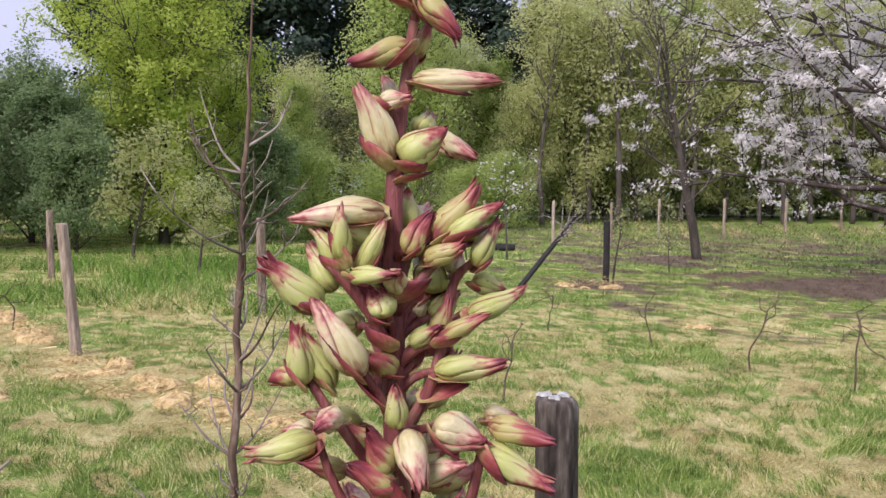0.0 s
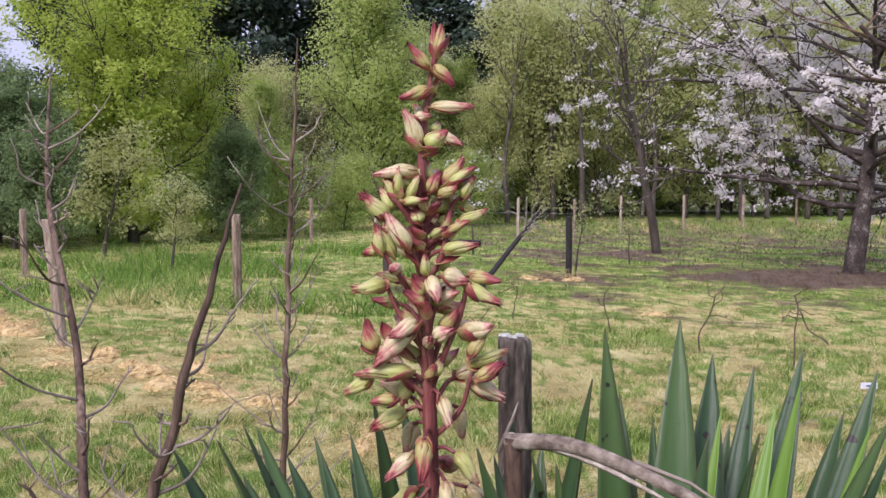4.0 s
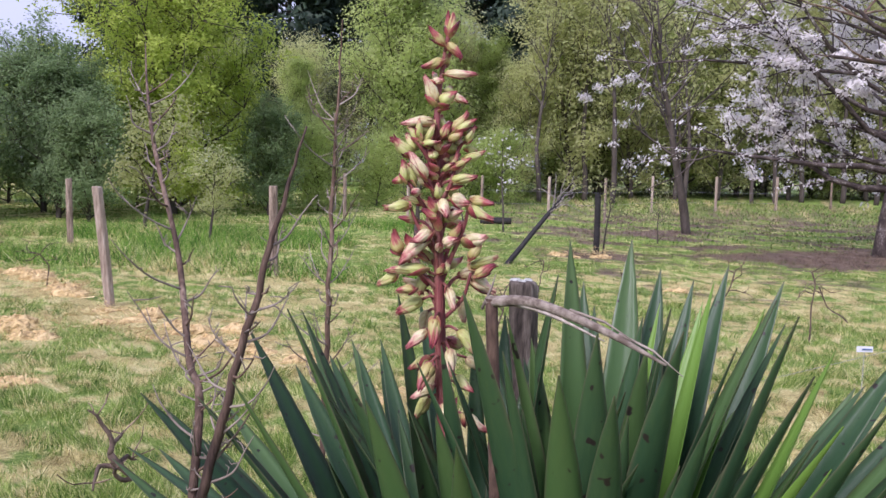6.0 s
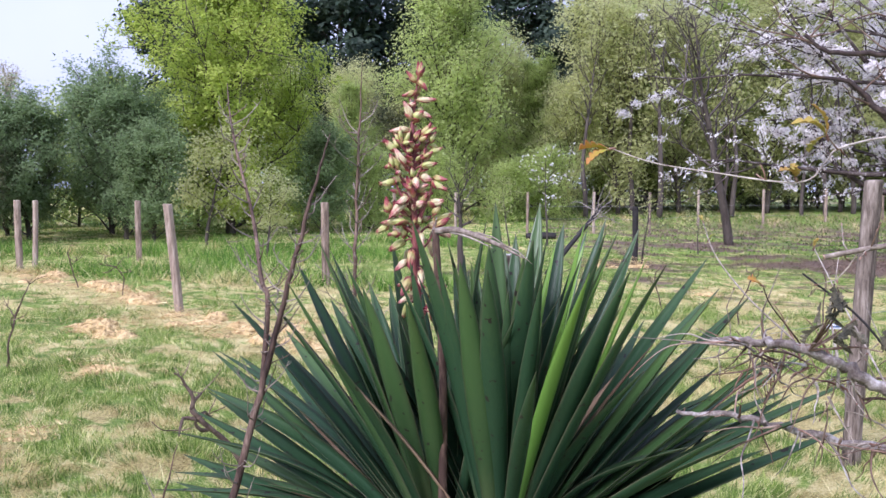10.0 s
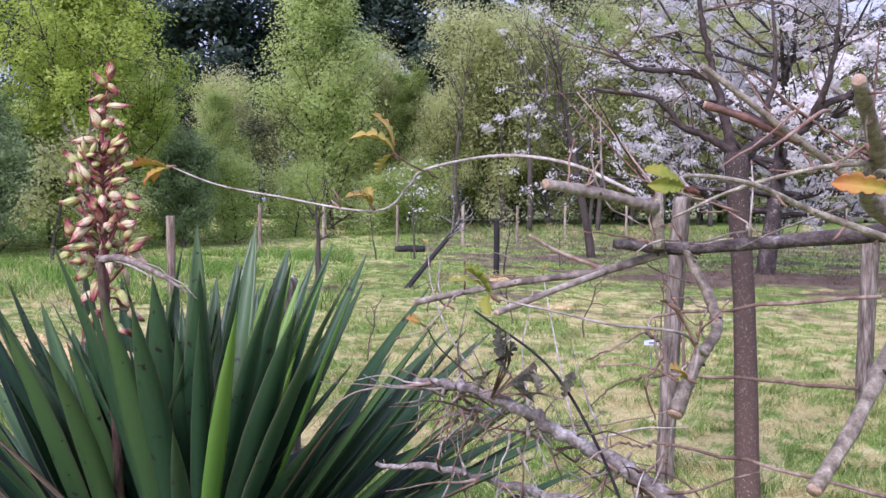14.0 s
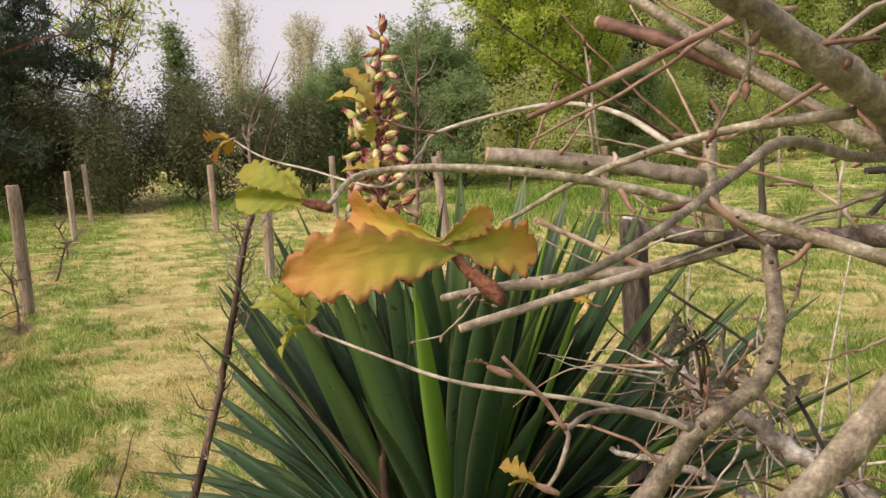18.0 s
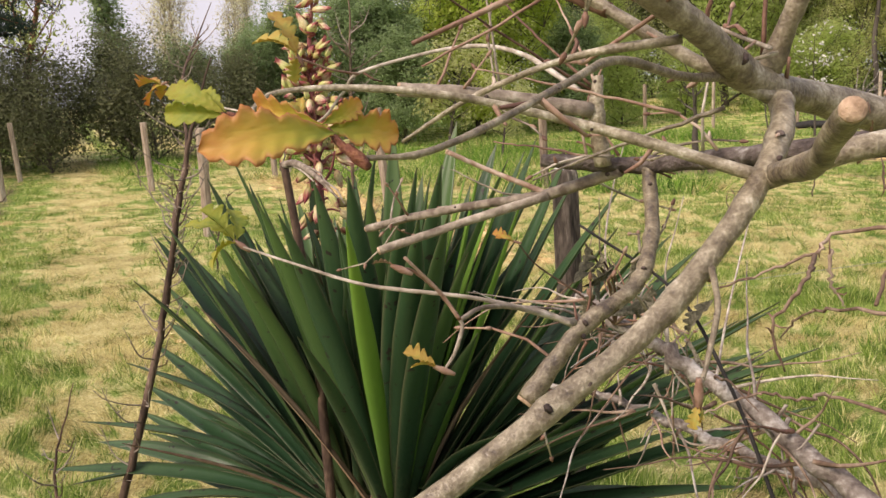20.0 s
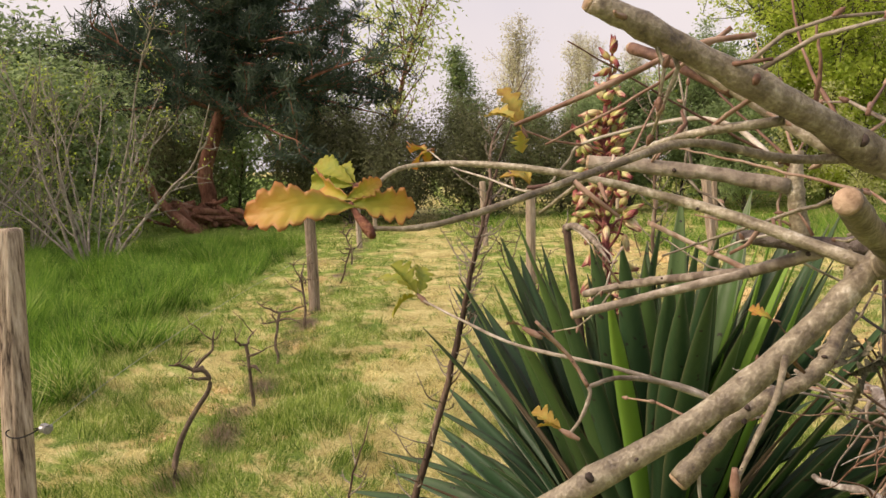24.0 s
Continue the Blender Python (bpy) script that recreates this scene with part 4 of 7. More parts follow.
def bract_mesh(seed):
    """A short boat-shaped bract."""
    n = 9
    s = np.linspace(0, 1, n)
    w = np.interp(s, [0, 0.2, 0.55, 0.85, 1], [0.12, 0.26, 0.22, 0.09, 0.005])
    cols = [np.stack([a * w, -0.06 - 0.23 * np.sin(np.pi * 0.62 * s) + b * w * 0.8, s], 1) for a, b in ((-1, 0.85), (-0.6, 0.2), (0, 0), (0.6, 0.2), (1, 0.85))]
    top = np.stack(cols, 1)
    ring = np.concatenate([top, (top - [0, 0.02, 0])[:, ::-1]], 1)
    m = ring.shape[1]
    i, j = np.meshgrid(np.arange(n - 1), np.arange(m), indexing="ij")
    k = (j + 1) % m
    return mesh_from("bract", ring.reshape(-1, 3), np.stack([i * m + j, i * m + k, (i + 1) * m + k, (i + 1) * m + j], -1).reshape(-1, 4))


BRACT = bract_mesh(1)
BRACT.materials.append(M_BRACT)
# plump green, pale pink and red-streaked buds, four shapes of each
BUDS = []
for tone, skin in enumerate((M_BUD, M_PINKBUD, M_REDBUD)):
    for k, (bend, gape, twist) in enumerate(((0.10, 0.0, 0.5), (-0.16, 0.03, -0.7), (0.22, 0.01, 0.9), (0.05, 0.07, -0.3))):
        shape = bud_mesh(1 + 4 * tone + k, bend, gape, twist)
        shape.materials.append(skin)
        BUDS.append(shape)


def turned(way, spin):
    return Vector(way).to_track_quat("Z", "Y").to_matrix().to_4x4() @ pose(0, 0, 0, 0, 0, spin)


def bud(r, at, way, ln, girth=0.36, tone=0, bract=True):
    """One bud, or (tone 3) a bare red bract, and the small bract under a bud."""
    place = Matrix.Translation(Vector(np.asarray(at) - YB))
    if tone < 3:
        ob = part("bud", BUDS[4 * tone + int(r.integers(0, 4))], None, stalk)
        wide = ln * girth / 0.32
        ob.matrix_basis = place @ turned(way, r.uniform(0, 360)) @ Matrix.Diagonal((wide, wide, ln, 1))
    if bract or tone == 3:
        ob = part("bract", BRACT, None, stalk)
        s = ln if tone == 3 else ln * r.uniform(0.45, 0.85)
        w = ln * girth / 0.42 if tone == 3 else ln * girth / 0.36 * r.uniform(0.85, 1.15)
        ob.matrix_basis = Matrix.Translation(Vector(np.asarray(at) - YB - np.asarray(way) * 0.004)) @ turned(way, r.uniform(-40, 40)) @ Matrix.Diagonal((w, w * 0.7, s, 1))


def stem_at(z):
    return STEM[np.argmin(abs(STEM[:, 2] - z))]


def aim(az, el):
    a, e = radians(az), radians(el)
    return np.array([math.cos(a) * math.cos(e), math.sin(a) * math.cos(e), math.sin(e)])


r = np.random.default_rng(21)


def spray(rows):
    """Buds set off the stem, in millimetres and degrees: offset, height, azimuth, tilt, length, breadth to length, tone."""
    for dx, dy, z, az, el, ln, girth, tone in rows:
        foot = stem_at(z * 0.001)
        at = foot + np.array([dx, dy, 0]) * 0.001
        at[2] = z * 0.001
        bud(r, at, aim(az, el), ln * 0.001, girth, tone, tone != 3 and r.uniform() < 0.9)
        # a short stalk back towards the stem
        if math.hypot(dx, dy) < 30:
            part("pedicel", tube_mesh("pedicel", [(glide([stem_at(z * 0.001 - 0.012), (foot + at) / 2 - [0, 0, 0.004], at + aim(az, el) * 0.003], 3) - YB, [0.0032, 0.0026, 0.0024])], 7), M_STALK, stalk)


spray((
    (1, 0, 1721, 180, 83, 36, 0.27, 2), (4, -5, 1719, 0, 73, 36, 0.36, 2), (-2, -3, 1704, -167, 36, 39, 0.33, 2), (2, -5, 1707, -24, -44, 35, 0.39, 2), (0, -5, 1681, -164, -22, 39, 0.35, 2),
    (4, -5, 1661, -6, -3, 51, 0.25, 1), (4, 10, 1675, 40, 70, 23, 0.42, 2)))
spray((
    (-3, -5, 1613, 174, 69, 48, 0.36, 1), (-13, -12, 1647, -9, 14, 21, 0.46, 1), (-4, 5, 1646, 149, 57, 23, 0.46, 1), (6, -10, 1613, -22, 47, 31, 0.65, 0),
    (19, 8, 1631, -9, -29, 31, 0.42, 1), (9, 10, 1631, 43, 44, 21, 0.59, 0), (3, -5, 1605, -3, 28, 23, 0.47, 3)))
spray((
    (-5, -12, 1586, -166, 4, 52, 0.3, 1), (-25, -25, 1560, -163, 76, 31, 0.35, 0), (-17, -20, 1554, 0, 67, 33, 0.32, 0), (-29, -18, 1556, 179, 60, 27, 0.39, 0),
    (-39, -20, 1534, -170, 44, 42, 0.41, 0), (-31, -10, 1543, 168, 48, 31, 0.45, 0), (-22, -30, 1553, -25, -3, 29, 0.33, 0), (-2, -20, 1530, -177, 64, 18, 0.8, 0),
    (-2, -19, 1515, -156, 59, 21, 0.77, 3)))
spray((
    (8, -15, 1564, -19, 58, 27, 0.49, 2), (8, 15, 1575, 53, 68, 25, 0.69, 0), (22, -10, 1571, 3, 49, 42, 0.36, 2), (31, -15, 1572, -2, 38, 37, 0.33, 0), (46, -10, 1557, 13, 67, 30, 0.38, 0),
    (41, 10, 1570, 26, 61, 15, 0.7, 0), (20, 15, 1539, 23, 77, 24, 0.84, 0), (3, -16, 1541, -13, 43, 26, 0.6, 3)))
spray((
    (23, -9, 1499, -5, 10, 42, 0.33, 0), (25, -16, 1516, -11, 35, 33, 0.3, 2), (42, -10, 1530, 9, 21, 38, 0.33, 0), (21, -5, 1516, 9, 60, 26, 0.39, 2), (45, 3, 1547, 5, -5, 20, 0.57, 0),
    (23, 12, 1524, 7, 53, 23, 0.58, 0), (33, 10, 1551, 15, 71, 16, 0.73, 1), (13, 8, 1526, 77, 48, 14, 0.61, 1), (10, 0, 1499, 47, 55, 24, 0.33, 3)))
spray((
    (-16, -26, 1500, -153, 60, 49, 0.36, 1), (-2, -13, 1480, -151, 53, 33, 0.41, 3), (-46, -26, 1495, -153, 75, 34, 0.4, 0), (-32, -21, 1491, -177, 61, 38, 0.33, 0),
    (-51, -16, 1498, -179, -15, 18, 0.65, 2), (-28, -33, 1479, -124, 10, 24, 0.53, 1), (-42, -11, 1461, -172, -12, 41, 0.38, 0), (-47, 8, 1461, 172, 10, 18, 0.56, 1),
    (-12, 15, 1499, 135, 22, 16, 0.49, 0)))
spray((
    (-2, -26, 1450, -154, 47, 28, 0.5, 2), (-2, -26, 1439, -156, 37, 30, 0.46, 2), (7, -23, 1470, -66, -58, 35, 0.49, 1), (23, -17, 1473, -33, -21, 30, 0.67, 1)))
spray((
    (52, -11, 1470, -16, -4, 38, 0.37, 2), (51, 5, 1469, 11, 17, 20, 0.59, 1), (47, -16, 1459, -18, -29, 45, 0.35, 0), (39, -11, 1405, -2, 19, 38, 0.57, 1),
    (8, -15, 1401, -27, 31, 28, 0.59, 1), (46, -11, 1379, 8, 59, 36, 0.43, 2), (48, -1, 1367, 5, 18, 50, 0.26, 0), (55, -11, 1353, -1, 34, 38, 0.39, 2), (47, 5, 1349, -2, -25, 49, 0.4, 1),
    (21, 15, 1398, 24, 60, 38, 0.57, 0), (8, 15, 1432, 34, 42, 28, 0.69, 0)))
spray((
    (-58, -17, 1387, -176, 60, 37, 0.5, 2), (-14, -21, 1417, -163, -38, 66, 0.33, 1), (-10, -27, 1420, -154, -17, 41, 0.42, 1), (-19, -13, 1363, -176, -2, 66, 0.27, 0),
    (-66, -1, 1352, -178, -27, 36, 0.41, 0), (-37, 10, 1392, -2, -27, 59, 0.27, 0), (-37, -16, 1333, -166, -5, 31, 0.44, 2), (-24, 8, 1351, 177, -85, 32, 0.54, 0),
    (-42, 5, 1398, 154, 74, 24, 0.72, 3)))
# the side branches that carry the outer buds
for points, thick in (([(-0.058, -0.02, 1.508), (-0.068, -0.03, 1.53), (-0.086, -0.034, 1.553), (-0.094, -0.033, 1.56)], 0.0048), ([(-0.055, -0.02, 1.53), (-0.045, -0.024, 1.545), (-0.026, -0.023, 1.566)], 0.0046),
                      ([(-0.054, -0.022, 1.455), (-0.044, -0.026, 1.472), (-0.032, -0.026, 1.499), (-0.023, -0.016, 1.545), (-0.011, -0.018, 1.56)], 0.0048), ([(-0.056, -0.024, 1.468), (-0.062, -0.034, 1.484), (-0.072, -0.042, 1.502)], 0.0042),
                      ([(-0.052, -0.024, 1.42), (-0.066, -0.036, 1.446), (-0.087, -0.044, 1.477), (-0.10, -0.042, 1.496)], 0.0048), ([(-0.05, -0.028, 1.38), (-0.072, -0.036, 1.41), (-0.088, -0.036, 1.44), (-0.096, -0.034, 1.461)], 0.0042),
                      ([(-0.047, -0.03, 1.335), (-0.031, -0.036, 1.38), (-0.013, -0.036, 1.426), (-0.006, -0.034, 1.458)], 0.0052), ([(-0.045, -0.03, 1.28), (-0.012, -0.037, 1.317), (0.0, -0.037, 1.358)], 0.0044),
                      ([(-0.048, -0.03, 1.345), (-0.052, -0.038, 1.375), (-0.063, -0.046, 1.415)], 0.0042), ([(-0.048, -0.032, 1.33), (-0.083, -0.04, 1.362), (-0.106, -0.04, 1.385)], 0.0044)):
    part("branchlet", tube_mesh("branchlet", [(glide(points, 5) - YB, [thick * 0.8, thick * 0.66, thick * 0.5])], 8), M_STALK, stalk)
# smaller buds close to the stem
for n in range(18):
    z = 1.35 + 0.0128 * n
    az = -92 + 70 * math.sin(n * 2.1)
    at = stem_at(z) + aim(az, 10) * r.uniform(0.008, 0.024)
    bud(r, at, aim(az + r.normal(0, 20), r.uniform(10, 70)), r.uniform(0.024, 0.036), 0.42, (2, 0, 3, 1)[n % 4], n % 2 == 0)
# buds on the far side
for n in range(26):
    z = 1.31 + 0.0105 * n
    az = 92 + 62 * math.sin(n * 2.4)
    reach = 0.012 + 0.13 * (1.62 - z) * r.uniform(0.3, 1)
    at = stem_at(z) + aim(az, 20) * reach
    bud(r, at, aim(az + r.normal(0, 25), r.uniform(-10, 60)), r.uniform(0.03, 0.042), 0.40, int(r.integers(0, 3)), n % 2 == 0)
    part("pedicel", tube_mesh("pedicel", [(glide([stem_at(z - 0.02), stem_at(z) + aim(az, 20) * reach * 0.6, at], 3) - YB, [0.0036, 0.003, 0.0024])], 7), M_STALK, stalk)
# hanging buds at the foot of the spike
for n in range(20):
    z = 1.14 + 0.0105 * n
    at = stem_at(z) + aim(n * 137, 0) * r.uniform(0.012, 0.045)
    bud(r, at, aim(n * 137, r.uniform(-75, -20)), r.uniform(0.038, 0.054), 0.38, (1, 0, 1, 2)[n % 4], n % 3 == 0)
    part("pedicel", tube_mesh("pedicel", [(glide([stem_at(z), (stem_at(z) + at) / 2 + [0, 0, 0.006], at], 3) - YB, [0.003, 0.0024, 0.0022])], 7), M_STALK, stalk)
for n in range(9):
    z = 0.75 + 0.045 * n
    ob = part("bract", BRACT, None, stalk)
    ob.matrix_basis = Matrix.Translation(Vector(stem_at(z) - YB)) @ Vector(aim(n * 140, 72)).to_track_quat("Z", "Y").to_matrix().to_4x4() @ Matrix.Diagonal((0.045, 0.045, 0.05, 1))

# last year's dead flower stalk, snapped over
old = thing("dead_flower_stalk", (0.03, -0.22, 0.62), "snapped grey dead flower stalk standing among yucca leaves", "dead stalk")
part("upright", tube_mesh("upright", [(glide([(0, 0, 0), (0.0, -0.02, 0.4), (-0.018, -0.053, 0.735)], 8), [0.011, 0.009, 0.008])], 9), M_DEAD, old)
part("snapped_top", tube_mesh("snapped_top", [(glide([(-0.022, -0.05, 0.73), (0.03, -0.085, 0.735), (0.10, -0.14, 0.715), (0.165, -0.192, 0.685)], 8), [0.0075, 0.0068, 0.0052, 0.0016])], 8), M_GREY, old, "splintered pale broken top")
for n, (a, b) in enumerate((((0.07, -0.115, 0.732), (0.135, -0.168, 0.706)), ((0.12, -0.155, 0.712), (0.182, -0.20, 0.674)), ((-0.03, -0.05, 0.72), (-0.014, -0.055, 0.765)), ((0.02, -0.078, 0.732), (0.075, -0.122, 0.712)))):
    a, b = np.array(a), np.array(b)
    part("splinter", tube_mesh("splinter", [(np.array([a, (a + b) / 2 + [0.004, 0.003 * n, 0.004], b]), [0.0022, 0.0016, 0.0005])], 5), M_WHITETWIG, old)
part("splinter", tube_mesh("splinter", [(glide([(-0.02, -0.05, 0.735), (0.04, -0.094, 0.726), (0.105, -0.15, 0.702)], 6), [0.004, 0.0032, 0.001])], 5), M_GREY, old)


# ---- dry spiny stems beside the yucca ----
def dry_stem(points, radii, spines, seed, label, spread=0.11, fork=None):
    """A dead stem with alternate, up-curving side twigs that carry little spurs."""
    r = np.random.default_rng(seed)
    p0 = np.array(points[0], float)
    line = glide(np.array(points, float) - p0, 9)
    line[1:-1] += r.normal(0, 0.0018, (len(line) - 2, 3))
    ob = thing("dry_stem", p0, label, "dead plant", "dry stems by the yucca")
    for line, radii, spines, low in [(line, radii, spines, 0.30)] + ([(glide(np.array(fork[0], float) - p0, 9), fork[1], fork[2], 0.05)] if fork else []):
        part("stem", tube_mesh("stem", [(line, radii)], 8), M_STEMDARK if fork else M_DEAD, ob)
        for n in range(spines):
            f = low + (0.84 - low) * (n + r.uniform(0, 1)) / spines
            at = line[int(round(f * (len(line) - 1)))]
            az = 180 * (n % 2) + r.normal(0, 60)
            ln = 0.72 * spread * r.choice([0.35, 0.6, 0.9, 1.3]) * r.uniform(0.8, 1.2) * (1.25 - 0.6 * f)
            a, b = aim(az, r.uniform(10, 45)), aim(az + r.uniform(-30, 30), r.uniform(45, 85))
            pts = glide([at, at + a * ln * 0.45 + r.normal(0, 0.004, 3), at + a * ln * 0.7 + b * ln * 0.25, at + a * ln * 0.8 + b * ln * 0.5], 4)
            twig = part("twig", tube_mesh("twig", [(pts, [0.0022, 0.0016, 0.0011, 0.0005])], 6), M_WHITETWIG if n % 4 else M_DEAD, ob)
            for s in range(int(r.integers(1, 5))):
                q = pts[int(r.uniform(0.25, 0.95) * (len(pts) - 1))]
                e = q + aim(r.uniform(0, 360), r.uniform(0, 70)) * ln * r.uniform(0.15, 0.4)
                part("spur", tube_mesh("spur", [(np.array([q, (q + e) / 2 + r.normal(0, 0.003, 3), e]), [0.0012, 0.0006])], 4), M_WHITETWIG, twig)
    return ob


dry_stem([(-0.62, -0.395, 0.0), (-0.53, -0.31, 0.4), (-0.458, -0.242, 0.7), (-0.386, -0.18, 1.0), (-0.337, -0.17, 1.2), (-0.287, -0.153, 1.4), (-0.243, -0.11, 1.57)], [0.0115, 0.0105, 0.0092, 0.0078, 0.0062, 0.0045, 0.0014], 40, 4, "forked dark dry stem with pale spiny twigs beside the yucca", 0.12,
         ([(-0.390, -0.184, 0.99), (-0.395, -0.104, 1.168), (-0.423, -0.055, 1.221), (-0.479, 0.089, 1.364), (-0.546, 0.188, 1.533), (-0.62, 0.38, 1.66), (-0.67, 0.53, 1.767)], [0.0070, 0.0062, 0.0055, 0.0048, 0.0040, 0.0026, 0.001], 38))
dry_stem([(-0.30, 0.60, 0.0), (-0.295, 0.61, 0.7), (-0.285, 0.62, 1.2), (-0.275, 0.63, 1.55), (-0.263, 0.634, 1.847)], [0.010, 0.0075, 0.0058, 0.0042, 0.001], 54, 6, "upright dry grey stem with many curled twigs", 0.16)
dry_stem([(-0.46, -0.42, 0.0), (-0.50, -0.40, 0.4), (-0.58, -0.36, 0.66), (-0.55, -0.3, 0.88)], [0.007, 0.0045, 0.0034, 0.001], 14, 10, "crooked dry stem leaning on the yucca", 0.1)


# ---- the pruned oak beside the path ----
oak = thing("pruned_oak_tree", (1.45, -1.0, 0.0), "pruned young oak with sawn limbs, bare twigs and opening leaves", "tree")
OB = np.array([1.45, -1.0, 0.0])
ro = np.random.default_rng(31)


def limb(name, points, radii, mat, sides=14, knots=0, sawn=False, parent=None, wob=0.0, label="", scars=()):
    """A limb with slight bends, swellings and bud scars; sawn puts a pale cut face on its first end."""
    line = glide(np.array(points, float) - OB, 8)
    line[1:-1] += ro.normal(0, 1, (len(line) - 2, 3)) * (wob if wob else 0.05 * min(radii))
    rad = np.interp(np.linspace(0, 1, len(line)), np.linspace(0, 1, len(radii)), radii)
    rad = rad * (1 + 0.035 * np.sin(np.arange(len(rad)) * ro.uniform(0.5, 0.9) + ro.uniform(0, 6)) + ro.normal(0, 0.022, len(rad)))
    for _ in range(knots):
        c = ro.integers(1, len(line) - 1)
        rad = rad * (1 + 0.13 * np.exp(-((np.arange(len(line)) - c) / 0.8) ** 2))
    for f in scars:
        rad = rad * (1 + 0.18 * np.exp(-((np.arange(len(line)) / len(line) - f) * len(line) / 1.6) ** 2))
    ob = part(name, tube_mesh(name, [(line, rad)], sides), mat, parent or oak, label)
    for f in scars:
        c = min(int(f * len(line)), len(line) - 2)
        t = unit(line[c + 1] - line[c])
        d = unit(np.array([0.1, -1.0, 0.35]) - t * (t @ np.array([0.1, -1.0, 0.35])))
        q = line[c] + d * rad[c] * 0.86
        part("pruning_scar", tube_mesh("pruning_scar", [(np.array([q, q + d * rad[c] * 0.13 + t * rad[c] * 0.1, q + d * rad[c] * 0.17 + t * rad[c] * 0.2]), [rad[c] * 0.42, rad[c] * 0.36, rad[c] * 0.2])], 7), M_DARKLIMB if f > 0.3 else M_REDTWIG, ob, "healed dark pruning scar" if f > 0.3 else "healed reddish pruning scar")
    if sawn:
        d = unit(line[0] - line[1])
        a = line[0] + d * 0.0006
        cut = part("sawn_end", tube_mesh("sawn_end", [(np.array([a - d * 0.001, a, a + d * 0.0012]), [rad[0] * 0.97, rad[0] * 0.95, rad[0] * 0.86])], 16), M_CUT, ob, "pale fresh sawn face")
    for _ in range(knots if max(radii) > 0.002 else 0):
        c = int(ro.integers(1, len(line) - 1))
        d = unit(ro.normal(0, 1, 3))
        q, ln = line[c], rad[c] + ro.uniform(0.004, 0.02)
        part("spur", tube_mesh("spur", [(np.array([q, q + d * ln * 0.6, q + d * ln + ro.normal(0, 0.002, 3)]), [0.0013, 0.0010, 0.0007])], 6), M_REDTWIG, ob)
    for _ in range(knots):
        c = int(ro.integers(1, len(line) - 1))
        d = unit(ro.normal(0, 1, 3))
        q = line[c] + d * rad[c] * 0.8
        part("bud_scar", tube_mesh("bud_scar", [(np.array([q, q + d * rad[c] * 0.4, q + d * rad[c] * 0.62]), [rad[c] * 0.36, rad[c] * 0.25, rad[c] * 0.06])], 7), M_DARKLIMB, ob)
    return ob


part("trunk", tube_mesh("trunk", [(glide(np.array([(1.45, -1.0, -0.1), (1.44, -1.02, 0.7), (1.42, -1.04, 1.15), (1.44, -1.05, 1.5), (1.5, -1.0, 2.0)]) - OB, 6), [0.09, 0.07, 0.055, 0.04, 0.03])], 16), M_DARKLIMB, oak, "dark rough trunk")
limb("limb", [(0.785, -1.392, 1.539), (0.812, -1.362, 1.519), (0.842, -1.327, 1.495), (0.866, -1.28, 1.472), (0.93, -1.22, 1.45), (1.15, -1.14, 1.36), (1.43, -1.04, 1.2)], [0.0048, 0.0049, 0.0058, 0.0072, 0.009, 0.016, 0.028], M_LIMB, knots=4, sawn=True, scars=(0.25, 0.42))
limb("limb", [(0.92, -1.30, 1.60), (0.899, -1.292, 1.55), (0.882, -1.286, 1.512), (0.868, -1.276, 1.476)], [0.0031, 0.0039, 0.0045, 0.0053], M_LIMB, knots=2)
limb("limb", [(0.725, -1.292, 1.563), (0.757, -1.294, 1.54), (0.789, -1.297, 1.516), (0.842, -1.298, 1.481), (0.87, -1.283, 1.466)], [0.0022, 0.0024, 0.0027, 0.0032, 0.0032], M_LIMB, 12, 2)
limb("limb", [(0.721, -1.108, 1.424), (0.757, -1.104, 1.421), (0.794, -1.102, 1.419), (0.87, -1.16, 1.43), (0.95, -1.2, 1.44)], [0.0048, 0.0056, 0.0059, 0.0066, 0.0086], M_WETLICHEN, 14, 2, label="dark limb with lichen and a broken end")
limb("limb", [(0.737, -1.229, 1.29), (0.752, -1.216, 1.312), (0.768, -1.203, 1.332), (0.795, -1.175, 1.352), (0.801, -1.145, 1.375), (0.797, -1.115, 1.402), (0.794, -1.102, 1.419)], [0.0067, 0.0058, 0.0049, 0.0047, 0.0048, 0.0048, 0.0052], M_LIMB, 14, 3, sawn=True, scars=(0.34, 0.55))
limb("limb", [(0.722, -1.466, 1.308), (0.757, -1.441, 1.332), (0.794, -1.409, 1.358), (0.832, -1.374, 1.388), (0.863, -1.33, 1.428), (0.874, -1.30, 1.452), (0.874, -1.28, 1.465)], [0.0042, 0.0044, 0.0045, 0.0048, 0.0048, 0.0052, 0.0054], M_LIMB, 16, 3, sawn=True, scars=(0.33, 0.78))
limb("limb", [(0.89, -1.43, 1.465), (0.887, -1.40, 1.455), (0.884, -1.36, 1.443), (0.872, -1.325, 1.436)], [0.0041, 0.0044, 0.0046, 0.0050], M_LIMB, 16, 1, sawn=True)
limb("limb", [(0.868, -1.324, 1.434), (0.91, -1.32, 1.447), (0.97, -1.27, 1.45)], [0.0049, 0.0052, 0.0063], M_LIMB, 12, 1)
limb("limb", [(0.64, -1.168, 1.478), (0.70, -1.141, 1.470), (0.758, -1.116, 1.458)], [0.0048, 0.0049, 0.0053], M_GREY, 14, 2, sawn=True, label="pale bleached sawn limb")
limb("stub", [(0.762, -1.112, 1.481), (0.761, -1.113, 1.455), (0.764, -1.108, 1.42)], [0.0037, 0.0053, 0.0064], M_LIMB, 12, 3)
